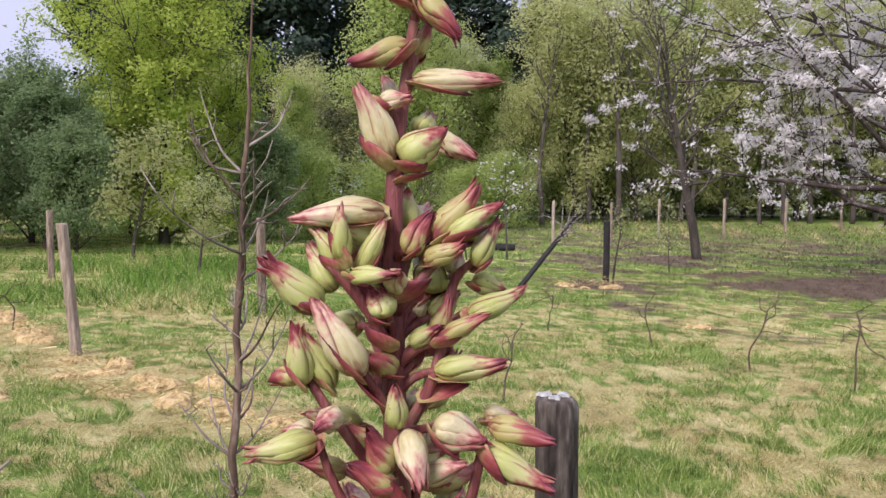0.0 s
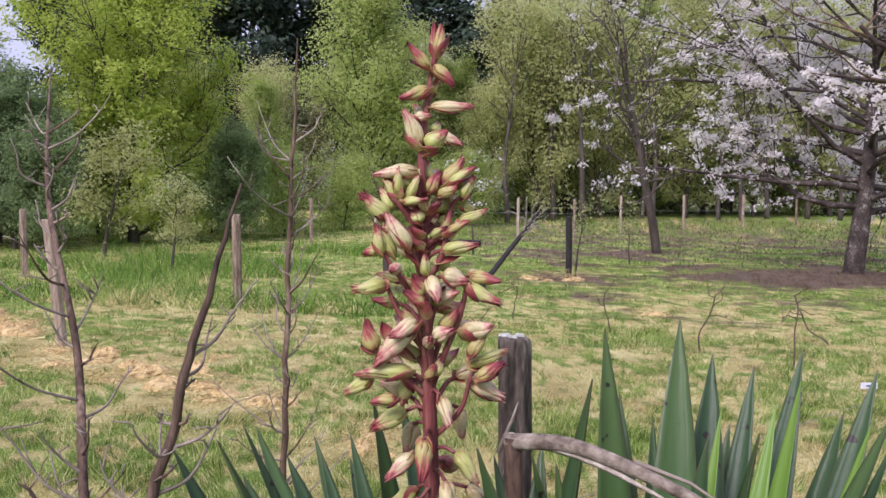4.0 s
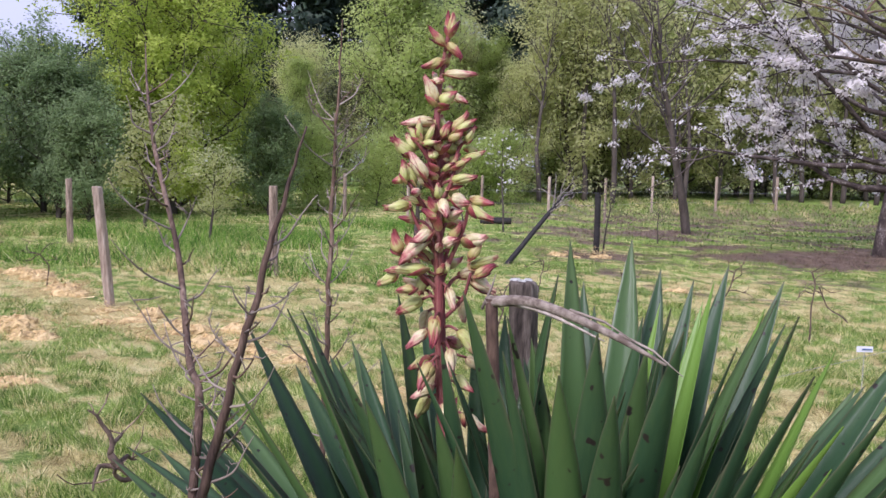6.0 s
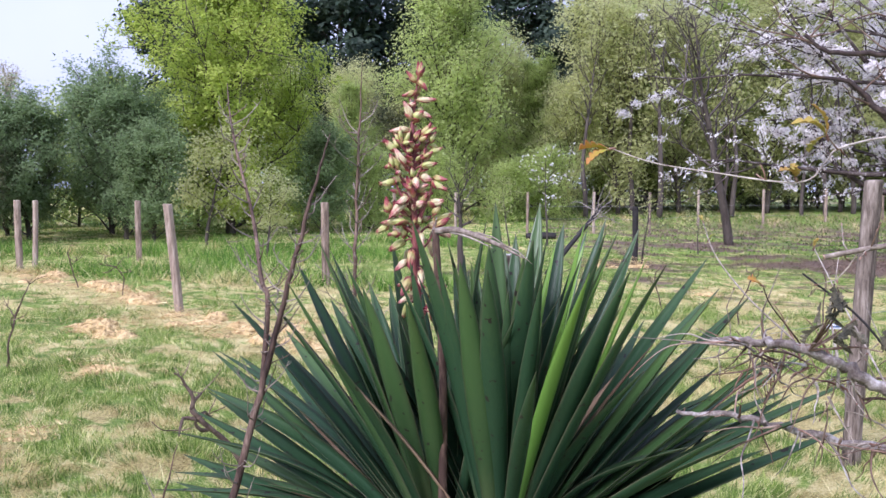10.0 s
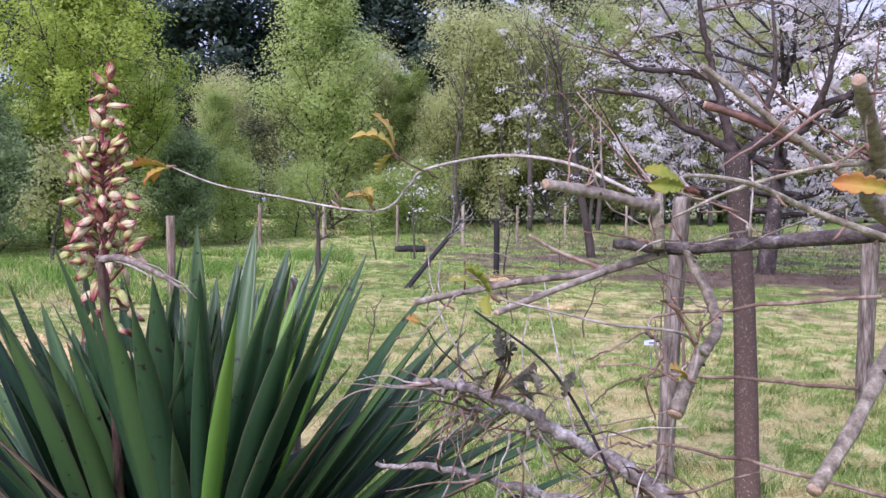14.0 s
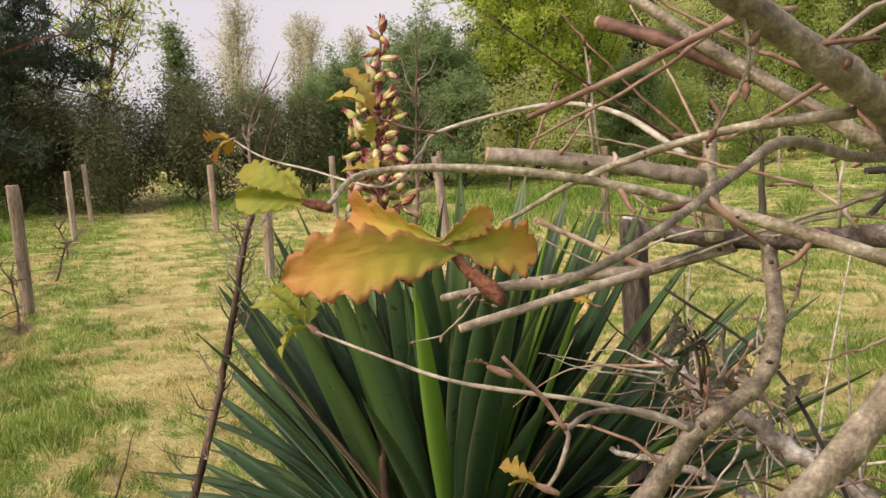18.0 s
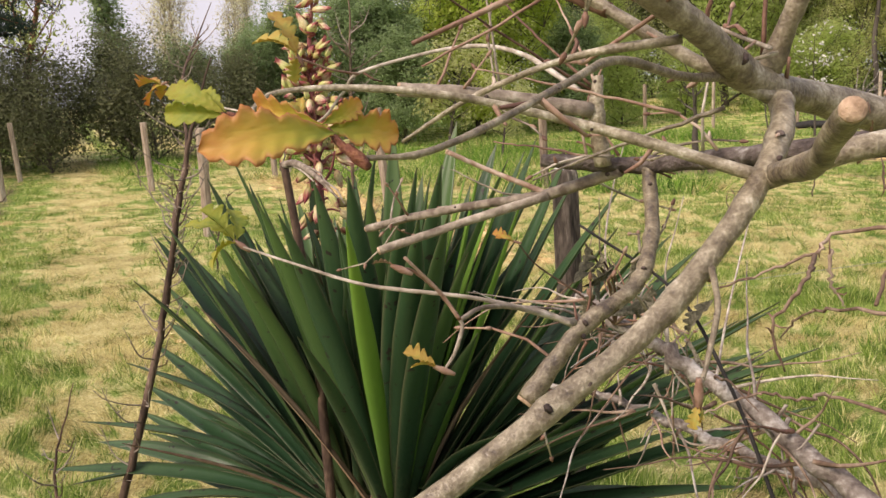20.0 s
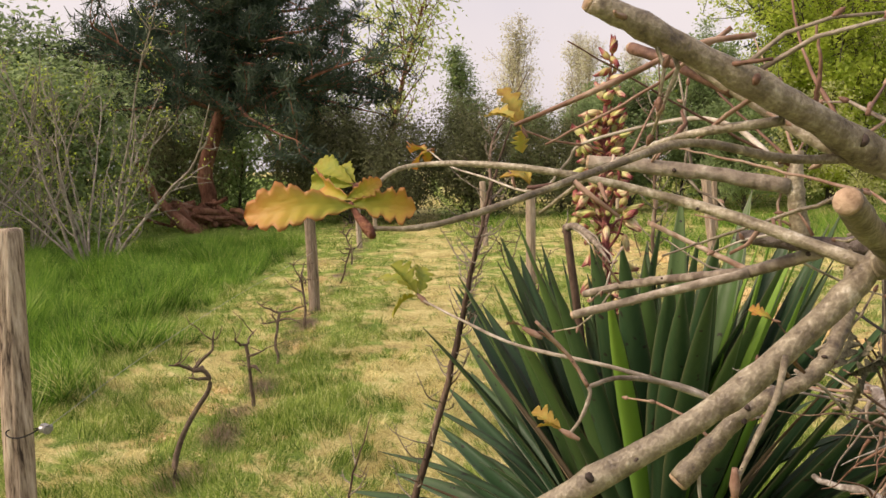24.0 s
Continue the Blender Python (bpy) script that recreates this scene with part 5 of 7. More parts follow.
limb("branch", [(0.539, -1.02, 1.358), (0.60, -1.043, 1.374), (0.66, -1.062, 1.386), (0.72, -1.085, 1.397), (0.775, -1.10, 1.416)], [0.0034, 0.0034, 0.0036, 0.0042, 0.0048], M_GREY, 12, 2, sawn=True)
limb("branch", [(0.604, -1.137, 1.362), (0.66, -1.112, 1.379), (0.72, -1.088, 1.396)], [0.0032, 0.0033, 0.0036], M_GREY, 12, 0, sawn=True)
limb("branch", [(0.673, -1.408, 1.468), (0.679, -1.382, 1.479), (0.735, -1.357, 1.475), (0.797, -1.325, 1.457), (0.868, -1.324, 1.434)], [0.0009, 0.0012, 0.0017, 0.0023, 0.0030], M_LIMB, 10, 3)
limb("branch", [(0.764, -1.492, 1.459), (0.777, -1.478, 1.459), (0.789, -1.452, 1.465), (0.803, -1.41, 1.476), (0.815, -1.371, 1.484), (0.835, -1.33, 1.477), (0.852, -1.30, 1.476)], [0.0008, 0.0010, 0.0012, 0.0014, 0.0017, 0.0019, 0.0022], M_LIMB, 10, 3)
limb("branch", [(0.70, -1.31, 1.452), (0.74, -1.32, 1.472), (0.79, -1.335, 1.487), (0.835, -1.33, 1.492)], [0.0009, 0.0013, 0.0016, 0.0022], M_LIMB, 9, 2)
limb("twig", [(0.276, -0.945, 1.498), (0.33, -0.967, 1.478), (0.395, -0.989, 1.466), (0.496, -1.035, 1.452), (0.53, -1.033, 1.478), (0.548, -1.03, 1.495), (0.625, -1.006, 1.511), (0.69, -1.05, 1.502), (0.745, -1.096, 1.472)], [0.0008, 0.0009, 0.0010, 0.0012, 0.0013, 0.0014, 0.0017, 0.0019, 0.0023], M_GREY, 9, 3)
limb("twig", [(0.512, -1.076, 1.508), (0.53, -1.055, 1.498), (0.545, -1.032, 1.493)], [0.0009, 0.0009, 0.0012], M_REDTWIG, 8)
limb("twig", [(0.576, -1.275, 1.391), (0.62, -1.283, 1.382), (0.665, -1.285, 1.372), (0.724, -1.27, 1.363), (0.765, -1.217, 1.337)], [0.0006, 0.0009, 0.0010, 0.0013, 0.0020], M_GREY, 8, 3)
limb("twig", [(0.7, -1.316, 1.395), (0.713, -1.304, 1.375), (0.723, -1.302, 1.36)], [0.0008, 0.0010, 0.0012], M_REDTWIG, 8, 3)
limb("twig", [(0.716, -1.31, 1.335), (0.721, -1.306, 1.344), (0.724, -1.302, 1.356), (0.723, -1.302, 1.36)], [0.0008, 0.0010, 0.0011, 0.0012], M_GREY, 8, 3)
limb("twig", [(0.723, -1.302, 1.36), (0.73, -1.278, 1.361), (0.747, -1.24, 1.35), (0.765, -1.225, 1.338)], [0.0012, 0.0014, 0.0016, 0.0018], M_GREY, 8, 2)
limb("twig", [(0.699, -1.318, 1.389), (0.702, -1.311, 1.387), (0.713, -1.304, 1.375)], [0.0007, 0.0008, 0.0008], M_REDTWIG, 7)
limb("twig", [(0.849, -1.364, 1.404), (0.852, -1.381, 1.393), (0.85, -1.395, 1.38), (0.847, -1.404, 1.367)], [0.0014, 0.0012, 0.0011, 0.0008], M_LIMB, 8, 3)
# red shoots fanning up out of the stub and the limbs
for a, b, c in (((0.662, -1.225, 1.553), (0.71, -1.165, 1.51), (0.757, -1.113, 1.472)), ((0.665, -1.10, 1.568), (0.71, -1.11, 1.52), (0.757, -1.113, 1.475)), ((0.70, -1.04, 1.575), (0.735, -1.08, 1.52), (0.76, -1.112, 1.475)),
                ((0.722, -1.335, 1.487), (0.765, -1.315, 1.51), (0.80, -1.30, 1.536)), ((0.745, -1.33, 1.553), (0.79, -1.325, 1.523), (0.84, -1.32, 1.497)), ((0.79, -1.21, 1.58), (0.81, -1.24, 1.53), (0.845, -1.28, 1.482)),
                ((0.70, -1.19, 1.488), (0.75, -1.17, 1.475), (0.82, -1.16, 1.455)), ((0.68, -1.09, 1.437), (0.72, -1.10, 1.432), (0.76, -1.11, 1.425)), ((0.62, -1.02, 1.41), (0.67, -1.05, 1.395), (0.71, -1.08, 1.393)),
                ((0.845, -1.325, 1.53), (0.846, -1.322, 1.512), (0.843, -1.32, 1.498)), ((0.87, -1.28, 1.60), (0.868, -1.28, 1.55), (0.866, -1.277, 1.485)), ((0.76, -1.29, 1.43), (0.80, -1.28, 1.445), (0.85, -1.28, 1.462))):
    limb("twig", [a, b, c], [0.0005, 0.0008, 0.0012], M_REDTWIG if a[2] > 1.43 else M_LIMB, 7, 1, wob=0.0003)


# young lobed leaves
def lobed_leaf(ln, curl, seed, open_fold=0.35, lobes=4.4, depth=0.72):
    """An oak leaf with rounded lobes, arched along its midrib and folded a little."""
    r = np.random.default_rng(seed)
    n = 61
    s = np.linspace(0, 1, n)
    body = np.interp(s, [0, 0.10, 0.3, 0.6, 0.8, 0.93, 1], [0.012, 0.05, 0.17, 0.27, 0.25, 0.13, 0.0])
    ph = r.uniform(-0.1, 0.1)
    lobe = np.power(np.clip(0.5 + 0.5 * np.cos(2 * np.pi * (s * lobes + 0.1 + ph + 0.12 * np.sin(7 * s + seed))), 0, 1), 0.4)
    w = body * (1.08 - depth + depth * lobe + 0.04 * np.sin(2 * np.pi * s * 17 + seed) + 0.07 * np.sin(2 * np.pi * s * 2.7 + 2 * seed)) * ln
    mid = np.stack([s * ln, 0.03 * ln * np.sin(3 * s + seed), -curl * ln * s**2 + 0.10 * ln * np.sin(np.pi * s)], 1)
    cols = []
    for a in (-1, -0.75, -0.5, -0.25, 0, 0.25, 0.5, 0.75, 1):
        veins = 0.012 * ln * np.sin(2 * np.pi * (s * (lobes + 0.8) - abs(a) * 0.5)) * abs(a)
        drop = open_fold * w * abs(a) ** 1.4
        cols.append(mid + np.stack([0.12 * w * abs(a), a * w, drop + veins], 1))
    top = np.stack(cols, 1)
    ring = np.concatenate([top, (top - [0, 0, 0.008 * ln])[:, ::-1]], 1)
    m = ring.shape[1]
    i, j = np.meshgrid(np.arange(n - 1), np.arange(m), indexing="ij")
    k = (j + 1) % m
    me = mesh_from("leaf", ring.reshape(-1, 3), np.stack([i * m + j, i * m + k, (i + 1) * m + k, (i + 1) * m + j], -1).reshape(-1, 4))
    half = [1, 0.6, 0.3, 0.1, 0, 0.1, 0.3, 0.6, 1]
    me.attributes.new("margin", "FLOAT", "POINT").data.foreach_set("value", np.tile(half + half, n).astype(np.float32))
    return me


def young_leaf_material(name, stops):
    m = material(name, stops, 2.6, 0.5, 0.25, 14, each=0.2, translucent=0.45)
    return m


M_ORANGE = ramp_material("orange_young_leaf", [(0.0, (0.30, 0.36, 0.06)), (0.35, (0.48, 0.45, 0.07)), (0.65, (0.62, 0.44, 0.09)), (0.95, (0.66, 0.34, 0.10))], (3, 6, 3), 1.6, 0.5, 0.5, 0.35, each=0.3, translucent=0.45, bump=0.4, axis="X", margin=(0.58, 0.26, 0.11, 2.2))
M_LIME = young_leaf_material("lime_young_leaf", [(0.2, (0.42, 0.34, 0.06)), (0.5, (0.40, 0.42, 0.07)), (0.8, (0.25, 0.34, 0.06))])
M_GOLD = young_leaf_material("golden_young_leaf", [(0.3, (0.52, 0.32, 0.09)), (0.5, (0.60, 0.46, 0.12)), (0.7, (0.52, 0.50, 0.14))])
LEAF_SHAPES = [lobed_leaf(1.0, 0.15, 2, 0.3), lobed_leaf(1.0, 0.5, 3, 0.55), lobed_leaf(1.0, 0.3, 5, 0.15), lobed_leaf(1.0, -0.1, 8, 0.7)]


def leaf_tuft(at, way, mat, sizes, seed, label):
    """A bursting bud: a red scale cup and several leaves spread from it."""
    r = np.random.default_rng(seed)
    at, way = np.array(at, float) - OB, unit(np.array(way, float))
    cup = part("leaf_bud", tube_mesh("leaf_bud", [(glide([at - way * 0.006, at, at + way * 0.006], 3), [0.0010, 0.0019, 0.0009])], 9), M_REDTWIG, oak, label)
    for n, size in enumerate(sizes):
        d = unit(way * 1.1 + unit(r.normal(0, 1, 3)) * (0.12 + 0.42 * n))
        q = Vector(d).to_track_quat("X", "Z").to_matrix().to_4x4() @ pose(0, 0, 0, r.uniform(-50, 50), 0, 0)
        src = LEAF_SHAPES[(n + seed) % 4].copy()
        src.materials.append(mat)
        part("leaf", src, None, cup).matrix_basis = Matrix.Translation(Vector(at + way * 0.003)) @ q @ Matrix.Diagonal((size, size, size, 1))


def open_shoot(at, heart, mat, leaves, face, label):
    """A shoot's end: red scales, a stout red stalk, and downy leaves, each from its foot to its tip."""
    at, heart = np.array(at) - OB, np.array(heart) - OB
    way = unit(heart - at)
    cup = part("leaf_bud", tube_mesh("leaf_bud", [(glide([at - way * 0.004, at, at + way * 0.005], 3), [0.0012, 0.0020, 0.0014])], 9), M_BUDSCALE, oak, label)
    part("stalk", tube_mesh("stalk", [(glide([at, at * 0.5 + heart * 0.5 - [0, 0, 0.0008], heart], 4), [0.0015, 0.0013, 0.0008])], 8), M_BUDSCALE, cup)
    for n, (foot, tip, wide, turn) in enumerate(leaves):
        foot, tip = np.array(foot) - OB, np.array(tip) - OB
        size, d = float(np.linalg.norm(tip - foot)), unit(tip - foot)
        z = unit(np.array(face) - d * (np.array(face) @ d))
        y = np.cross(z, d)
        q = Matrix(((d[0], y[0], z[0], 0), (d[1], y[1], z[1], 0), (d[2], y[2], z[2], 0), (0, 0, 0, 1))) @ pose(0, 0, 0, turn, 0, 0)
        src = DOWNY_SHAPES[n % 3].copy()
        src.materials.append(mat)
        part("leaf", src, None, cup).matrix_basis = Matrix.Translation(Vector(foot)) @ q @ Matrix.Diagonal((size, size * wide, size, 1))


DOWNY_SHAPES = [lobed_leaf(1.0, 0.05, 2, 0.25, 6.2, 0.34), lobed_leaf(1.0, 0.12, 4, 0.5, 5.6, 0.4), lobed_leaf(1.0, -0.05, 7, 0.35, 5.2, 0.42)]
M_BUDSCALE = material("red_bud_scale", [(0.3, (0.06, 0.02, 0.012)), (0.5, (0.15, 0.05, 0.028)), (0.75, (0.32, 0.15, 0.075))], 260, 0.55, 0.5, 900)
open_shoot((0.764, -1.492, 1.459), (0.754, -1.490, 1.467), M_ORANGE,
           [((0.757, -1.489, 1.4665), (0.7305, -1.516, 1.4635), 0.74, 8), ((0.752, -1.486, 1.467), (0.720, -1.476, 1.474), 0.62, -20), ((0.752, -1.4895, 1.4665), (0.7675, -1.473, 1.4645), 0.95, 6),
            ((0.753, -1.491, 1.468), (0.7615, -1.483, 1.4745), 0.9, 20)], (0.12, -0.2, 0.05), "red bud opening into downy orange oak leaves")
open_shoot((0.673, -1.41, 1.469), (0.664, -1.411, 1.472), M_LIME,
           [((0.668, -1.41, 1.471), (0.642, -1.413, 1.4815), 0.72, 12), ((0.668, -1.411, 1.470), (0.6435, -1.419, 1.4725), 0.7, -14), ((0.667, -1.409, 1.472), (0.652, -1.405, 1.479), 0.9, 25)], (0.15, -0.2, 0.06), "red bud opening into downy lime green oak leaves")
leaf_tuft((0.847, -1.404, 1.367), (0.0, 0.0, -1.0), M_GOLD, (0.010, 0.008), 15, "small yellow bud at a hanging twig's end")
leaf_tuft((0.279, -0.946, 1.497), (-0.8, 0.25, -0.1), M_ORANGE, (0.042, 0.038, 0.03), 3, "bud with hanging orange oak leaves")
leaf_tuft((0.514, -1.074, 1.506), (-0.35, -0.2, 0.8), M_GOLD, (0.042, 0.04, 0.036, 0.03), 4, "bud with golden oak leaves")
leaf_tuft((0.494, -1.036, 1.455), (-0.4, -0.3, 0.5), M_GOLD, (0.028, 0.024, 0.02), 5, "bud with small golden oak leaves")
leaf_tuft((0.578, -1.275, 1.391), (-0.7, -0.2, 0.55), M_LIME, (0.034, 0.030, 0.028, 0.022), 6, "bud with lime green oak leaves")
leaf_tuft((0.716, -1.31, 1.335), (-0.7, -0.3, 0.35), M_GOLD, (0.02, 0.015), 7, "small bud opening yellow")
leaf_tuft((0.699, -1.318, 1.389), (-0.6, -0.2, 0.3), M_REDTWIG, (0.012,), 8, "closed pinkish bud")

# more shoots, a black bramble cane and thin dead branches reaching in
limb("stub", [(0.736, -1.276, 1.536), (0.765, -1.287, 1.525), (0.80, -1.297, 1.508)], [0.0030, 0.0032, 0.0038], M_REDTWIG, 10, 1, sawn=True)
limb("twig", [(0.734, -1.375, 1.495), (0.765, -1.352, 1.510), (0.796, -1.329, 1.526), (0.815, -1.31, 1.53)], [0.0009, 0.0013, 0.0014, 0.0012], M_REDTWIG, 8, 2)
limb("twig", [(0.644, -1.091, 1.43), (0.672, -1.08, 1.415), (0.72, -1.085, 1.397)], [0.0019, 0.0019, 0.0022], M_REDTWIG, 9, 0, sawn=True)
limb("shoot", [(0.633, -0.10, 1.368), (0.63, -0.22, 1.30), (0.645, -0.40, 1.23), (0.68, -0.56, 1.17)], [0.001, 0.0013, 0.0016, 0.002], M_GREY, 7, 3)
limb("shoot", [(0.582, -0.672, 1.280), (0.60, -0.655, 1.25), (0.64, -0.62, 1.21), (0.68, -0.585, 1.17)], [0.0009, 0.0011, 0.0014, 0.0018], M_DEAD, 7, 1)
limb("shoot", [(0.87, -0.157, 1.312), (0.85, -0.32, 1.24), (0.83, -0.5, 1.16), (0.82, -0.62, 1.10)], [0.001, 0.0013, 0.0016, 0.002], M_GREY, 7, 2)
leaf_tuft((0.633, -0.10, 1.369), (-0.2, 0.3, 0.8), M_GOLD, (0.018, 0.016), 21, "tiny yellow opening bud")
leaf_tuft((0.631, -0.16, 1.332), (0.4, -0.2, 0.6), M_LIME, (0.014, 0.012), 22, "tiny green opening bud")
leaf_tuft((0.58, -0.674, 1.283), (-0.7, -0.2, 0.2), M_ORANGE, (0.03, 0.026), 23, "small orange oak leaves")
leaf_tuft((0.87, -0.155, 1.313), (0.2, 0.1, 0.8), M_GOLD, (0.024, 0.02), 24, "small yellow oak leaves")
limb("cane", [(0.655, -0.65, 1.302), (0.77, -0.633, 1.216), (0.835, -0.66, 1.113), (0.88, -0.68, 1.004), (0.91, -0.70, 0.90), (0.92, -0.72, 0.7)], [0.0016, 0.0022, 0.0024, 0.0025, 0.0026, 0.003], M_BLACK, 8, 0, label="thin black arching cane")
for pts in (((1.25, -0.72, 1.33), (0.974, -0.594, 1.288), (0.933, -0.614, 1.266), (0.872, -0.642, 1.245), (0.823, -0.665, 1.23)), ((0.948, -0.608, 1.268), (0.949, -0.614, 1.229), (0.966, -0.613, 1.2)),
            ((0.93, -0.62, 1.262), (0.915, -0.732, 1.256), (0.883, -0.753, 1.21), (0.896, -0.757, 1.162)), ((1.25, -0.8, 1.05), (0.981, -0.628, 1.085), (0.92, -0.65, 1.093), (0.864, -0.671, 1.101), (0.81, -0.696, 1.083)),
            ((1.2, -0.75, 1.2), (1.0, -0.6, 1.19), (0.93, -0.5, 1.16), (0.90, -0.42, 1.10)), ((1.0, -0.6, 1.2), (1.03, -0.5, 1.27), (1.02, -0.42, 1.36))):
    limb("dead_branch", pts, [0.0030, 0.0023, 0.0018, 0.0011] if len(pts) > 3 else [0.0026, 0.002, 0.001], M_DEAD, 8, 3, wob=0.0016)

# thin kinked twigs with pointed buds round the pruned limbs
rb = np.random.default_rng(8)
for (a, b), count in ((((0.785, -1.392, 1.539), (0.93, -1.22, 1.45)), 9), (((0.737, -1.229, 1.29), (0.80, -1.145, 1.375)), 8), (((0.721, -1.108, 1.424), (0.95, -1.2, 1.44)), 8), (((0.64, -1.168, 1.478), (0.758, -1.116, 1.458)), 5), (((0.539, -1.02, 1.358), (0.775, -1.10, 1.416)), 6), (((0.59, -0.349, 1.133), (0.843, -0.639, 1.087)), 26)):
    for n in range(count):
        f, ln = rb.uniform(0.05, 0.95), rb.uniform(0.025, 0.075) * (1.7 if count > 20 else 1.0)
        p = np.array(a) * (1 - f) + np.array(b) * f
        line, d = [p], unit(np.array([rb.normal(-0.2, 0.6), rb.normal(0.4, 0.4), rb.normal(0.25, 0.6)]))
        for _ in range(3):
            d = unit(d + rb.normal(0, 0.32, 3))
            line.append(line[-1] + d * ln / 3)
        w = 0.0011 if count > 20 else 0.0009
        tg = part("twig", tube_mesh("twig", [(np.array(line) - OB, [w * 1.3, w, w * 0.7])], 6), (M_REDTWIG, M_GREY, M_LIMB)[n % 3], oak)
        for q, e in ((line[-1], d), (line[2], unit(d + rb.normal(0, 0.8, 3)))):
            q = q - OB
            part("bud", tube_mesh("bud", [(np.array([q, q + e * 0.0018, q + e * 0.0042, q + e * 0.006]), [w * 0.8, w * 1.7, w * 1.2, w * 0.2])], 6), M_REDTWIG, tg)

# ---- lichened limb with a tangle of dead twigs below it ----
for pts, rad in (([(0.59, -0.349, 1.133), (0.64, -0.46, 1.15), (0.685, -0.58, 1.165), (0.76, -0.61, 1.13), (0.843, -0.639, 1.087), (1.0, -0.74, 1.0), (1.2, -0.86, 0.9), (1.43, -1.0, 0.72)], [0.006, 0.007, 0.009, 0.0105, 0.0112, 0.014, 0.018, 0.028]),
                 ([(0.52, -0.36, 0.985), (0.64, -0.41, 0.99), (0.781, -0.467, 0.964), (0.95, -0.62, 0.97), (1.1, -0.78, 0.94)], [0.0045, 0.006, 0.0085, 0.010, 0.013])):
    limb("limb", pts, rad, M_LICHEN, 12, 4, wob=0.004, label="grey lichened low limb")
for n in range(120):
    f = ro.uniform(0, 1)
    a = np.array([0.62, -0.42, 1.14]) * (1 - f) + np.array([0.93, -0.70, 1.03]) * f + ro.normal(0, 0.02, 3)
    if n % 4 == 0:
        a = np.array([0.62, -0.41, 0.99]) * (1 - f) + np.array([0.95, -0.62, 0.97]) * f
    way = unit(np.array([ro.normal(-0.25, 0.8), ro.normal(-0.1, 0.8), ro.normal(-0.2, 0.75)]))
    ln = ro.choice([0.05, 0.08, 0.11, 0.16, 0.22]) * ro.uniform(0.8, 1.2)
    p = grow(ro, a, way, ln, 5, 0.17, -0.02)
    limb("twig", p, [0.0026 * ro.uniform(0.5, 1.4), 0.0016, 0.0006], (M_DEAD, M_DEAD, M_LICHEN, M_GREY, M_REDTWIG)[n % 5], 5, 0, wob=0.0)
M_WITHERED = material("withered_leaf", [(0.3, (0.035, 0.034, 0.02)), (0.5, (0.105, 0.10, 0.06)), (0.75, (0.28, 0.25, 0.17))], 90, 0.9, 1.0, 400, each=0.25)
for at, size, seed in (((0.746, -0.657, 1.228), 0.05, 2), ((0.677, -0.725, 1.292), 0.045, 3), ((0.70, -0.68, 1.25), 0.045, 5), ((0.66, -0.66, 1.18), 0.04, 8), ((0.79, -0.66, 1.17), 0.045, 9), ((0.72, -0.6, 1.2), 0.04, 11), ((0.70, -0.70, 1.265), 0.035, 13), ((0.69, -0.71, 1.28), 0.03, 14), ((0.735, -0.66, 1.21), 0.04, 16), ((0.715, -0.64, 1.19), 0.035, 17)):
    src = lobed_leaf(size * 0.8, 1.3, seed, 1.6)
    ob = part("withered_leaf", src, M_WITHERED, oak, "curled grey-green dead leaf")
    ob.matrix_basis = Matrix.Translation(Vector(np.array(at) - OB)) @ pose(0, 0, 0, seed * 50, seed * 31, seed * 77)
    p = np.array(at)
    limb("twig", [p + [0, 0, 0], p * 0.5 + np.array([0.69, -0.62, 1.16]) * 0.5 + [0.01, 0, 0.01], (0.69, -0.6, 1.16)], [0.0012, 0.0016, 0.002], M_DEAD, 6)


# ---- posts, vines, small trees of the field ----
def post(x, y, h, r0, lean=(0.0, 0.0), seed=0, label="weathered grey wooden vineyard post", mat=None, name="vineyard_post", group="vineyard posts"):
    """A split, slightly crooked post with a chamfered, cracked top."""
    r = np.random.default_rng(seed)
    n, m = 14, 30
    s = np.linspace(0, 1, n)
    a = np.linspace(0, 2 * np.pi, m, endpoint=False)
    out = 1 + 0.10 * np.cos(2 * a + r.uniform(0, 6)) + 0.04 * np.cos(5 * a + r.uniform(0, 6)) + 0.010 * r.normal(0, 1, m)
    cracks = r.choice(m, 5, replace=False)
    out[cracks] -= r.uniform(0.06, 0.16, 5)
    prof = np.concatenate([[1.05], np.full(n - 3, 1.0) + r.normal(0, 0.02, n - 3), [0.97, 0.86]])
    zz = np.concatenate([np.linspace(-0.2, h - 0.02, n - 2), [h - 0.006, h]])
    rr = r0 * prof[:, None] * (out[None] + r.normal(0, 0.008, (n, m)))
    cx = lean[0] * zz / h + 0.012 * np.sin(3 * s + seed)
    cy = lean[1] * zz / h + 0.012 * np.cos(2.4 * s + seed)
    v = np.stack([rr * np.cos(a) + cx[:, None], rr * np.sin(a) + cy[:, None], np.repeat(zz[:, None], m, 1)], -1).reshape(-1, 3)
    i, j = np.meshgrid(np.arange(n - 1), np.arange(m), indexing="ij")
    k = (j + 1) % m
    f = np.stack([i * m + j, i * m + k, (i + 1) * m + k, (i + 1) * m + j], -1).reshape(-1, 4)
    v = np.vstack([v, [[cx[-1], cy[-1], h + 0.002]]])
    t = np.arange(0, m, 2)
    b = (n - 1) * m
    f = np.vstack([f, np.stack([b + t, b + (t + 1) % m, b + (t + 2) % m, np.full_like(t, n * m)], -1)])
    ob = part(name, mesh_from(name, v, f), mat or M_POST)
    ob.location = (x, y, float(ground_z(x, y)))
    return tagged(ob, label, "post", group)


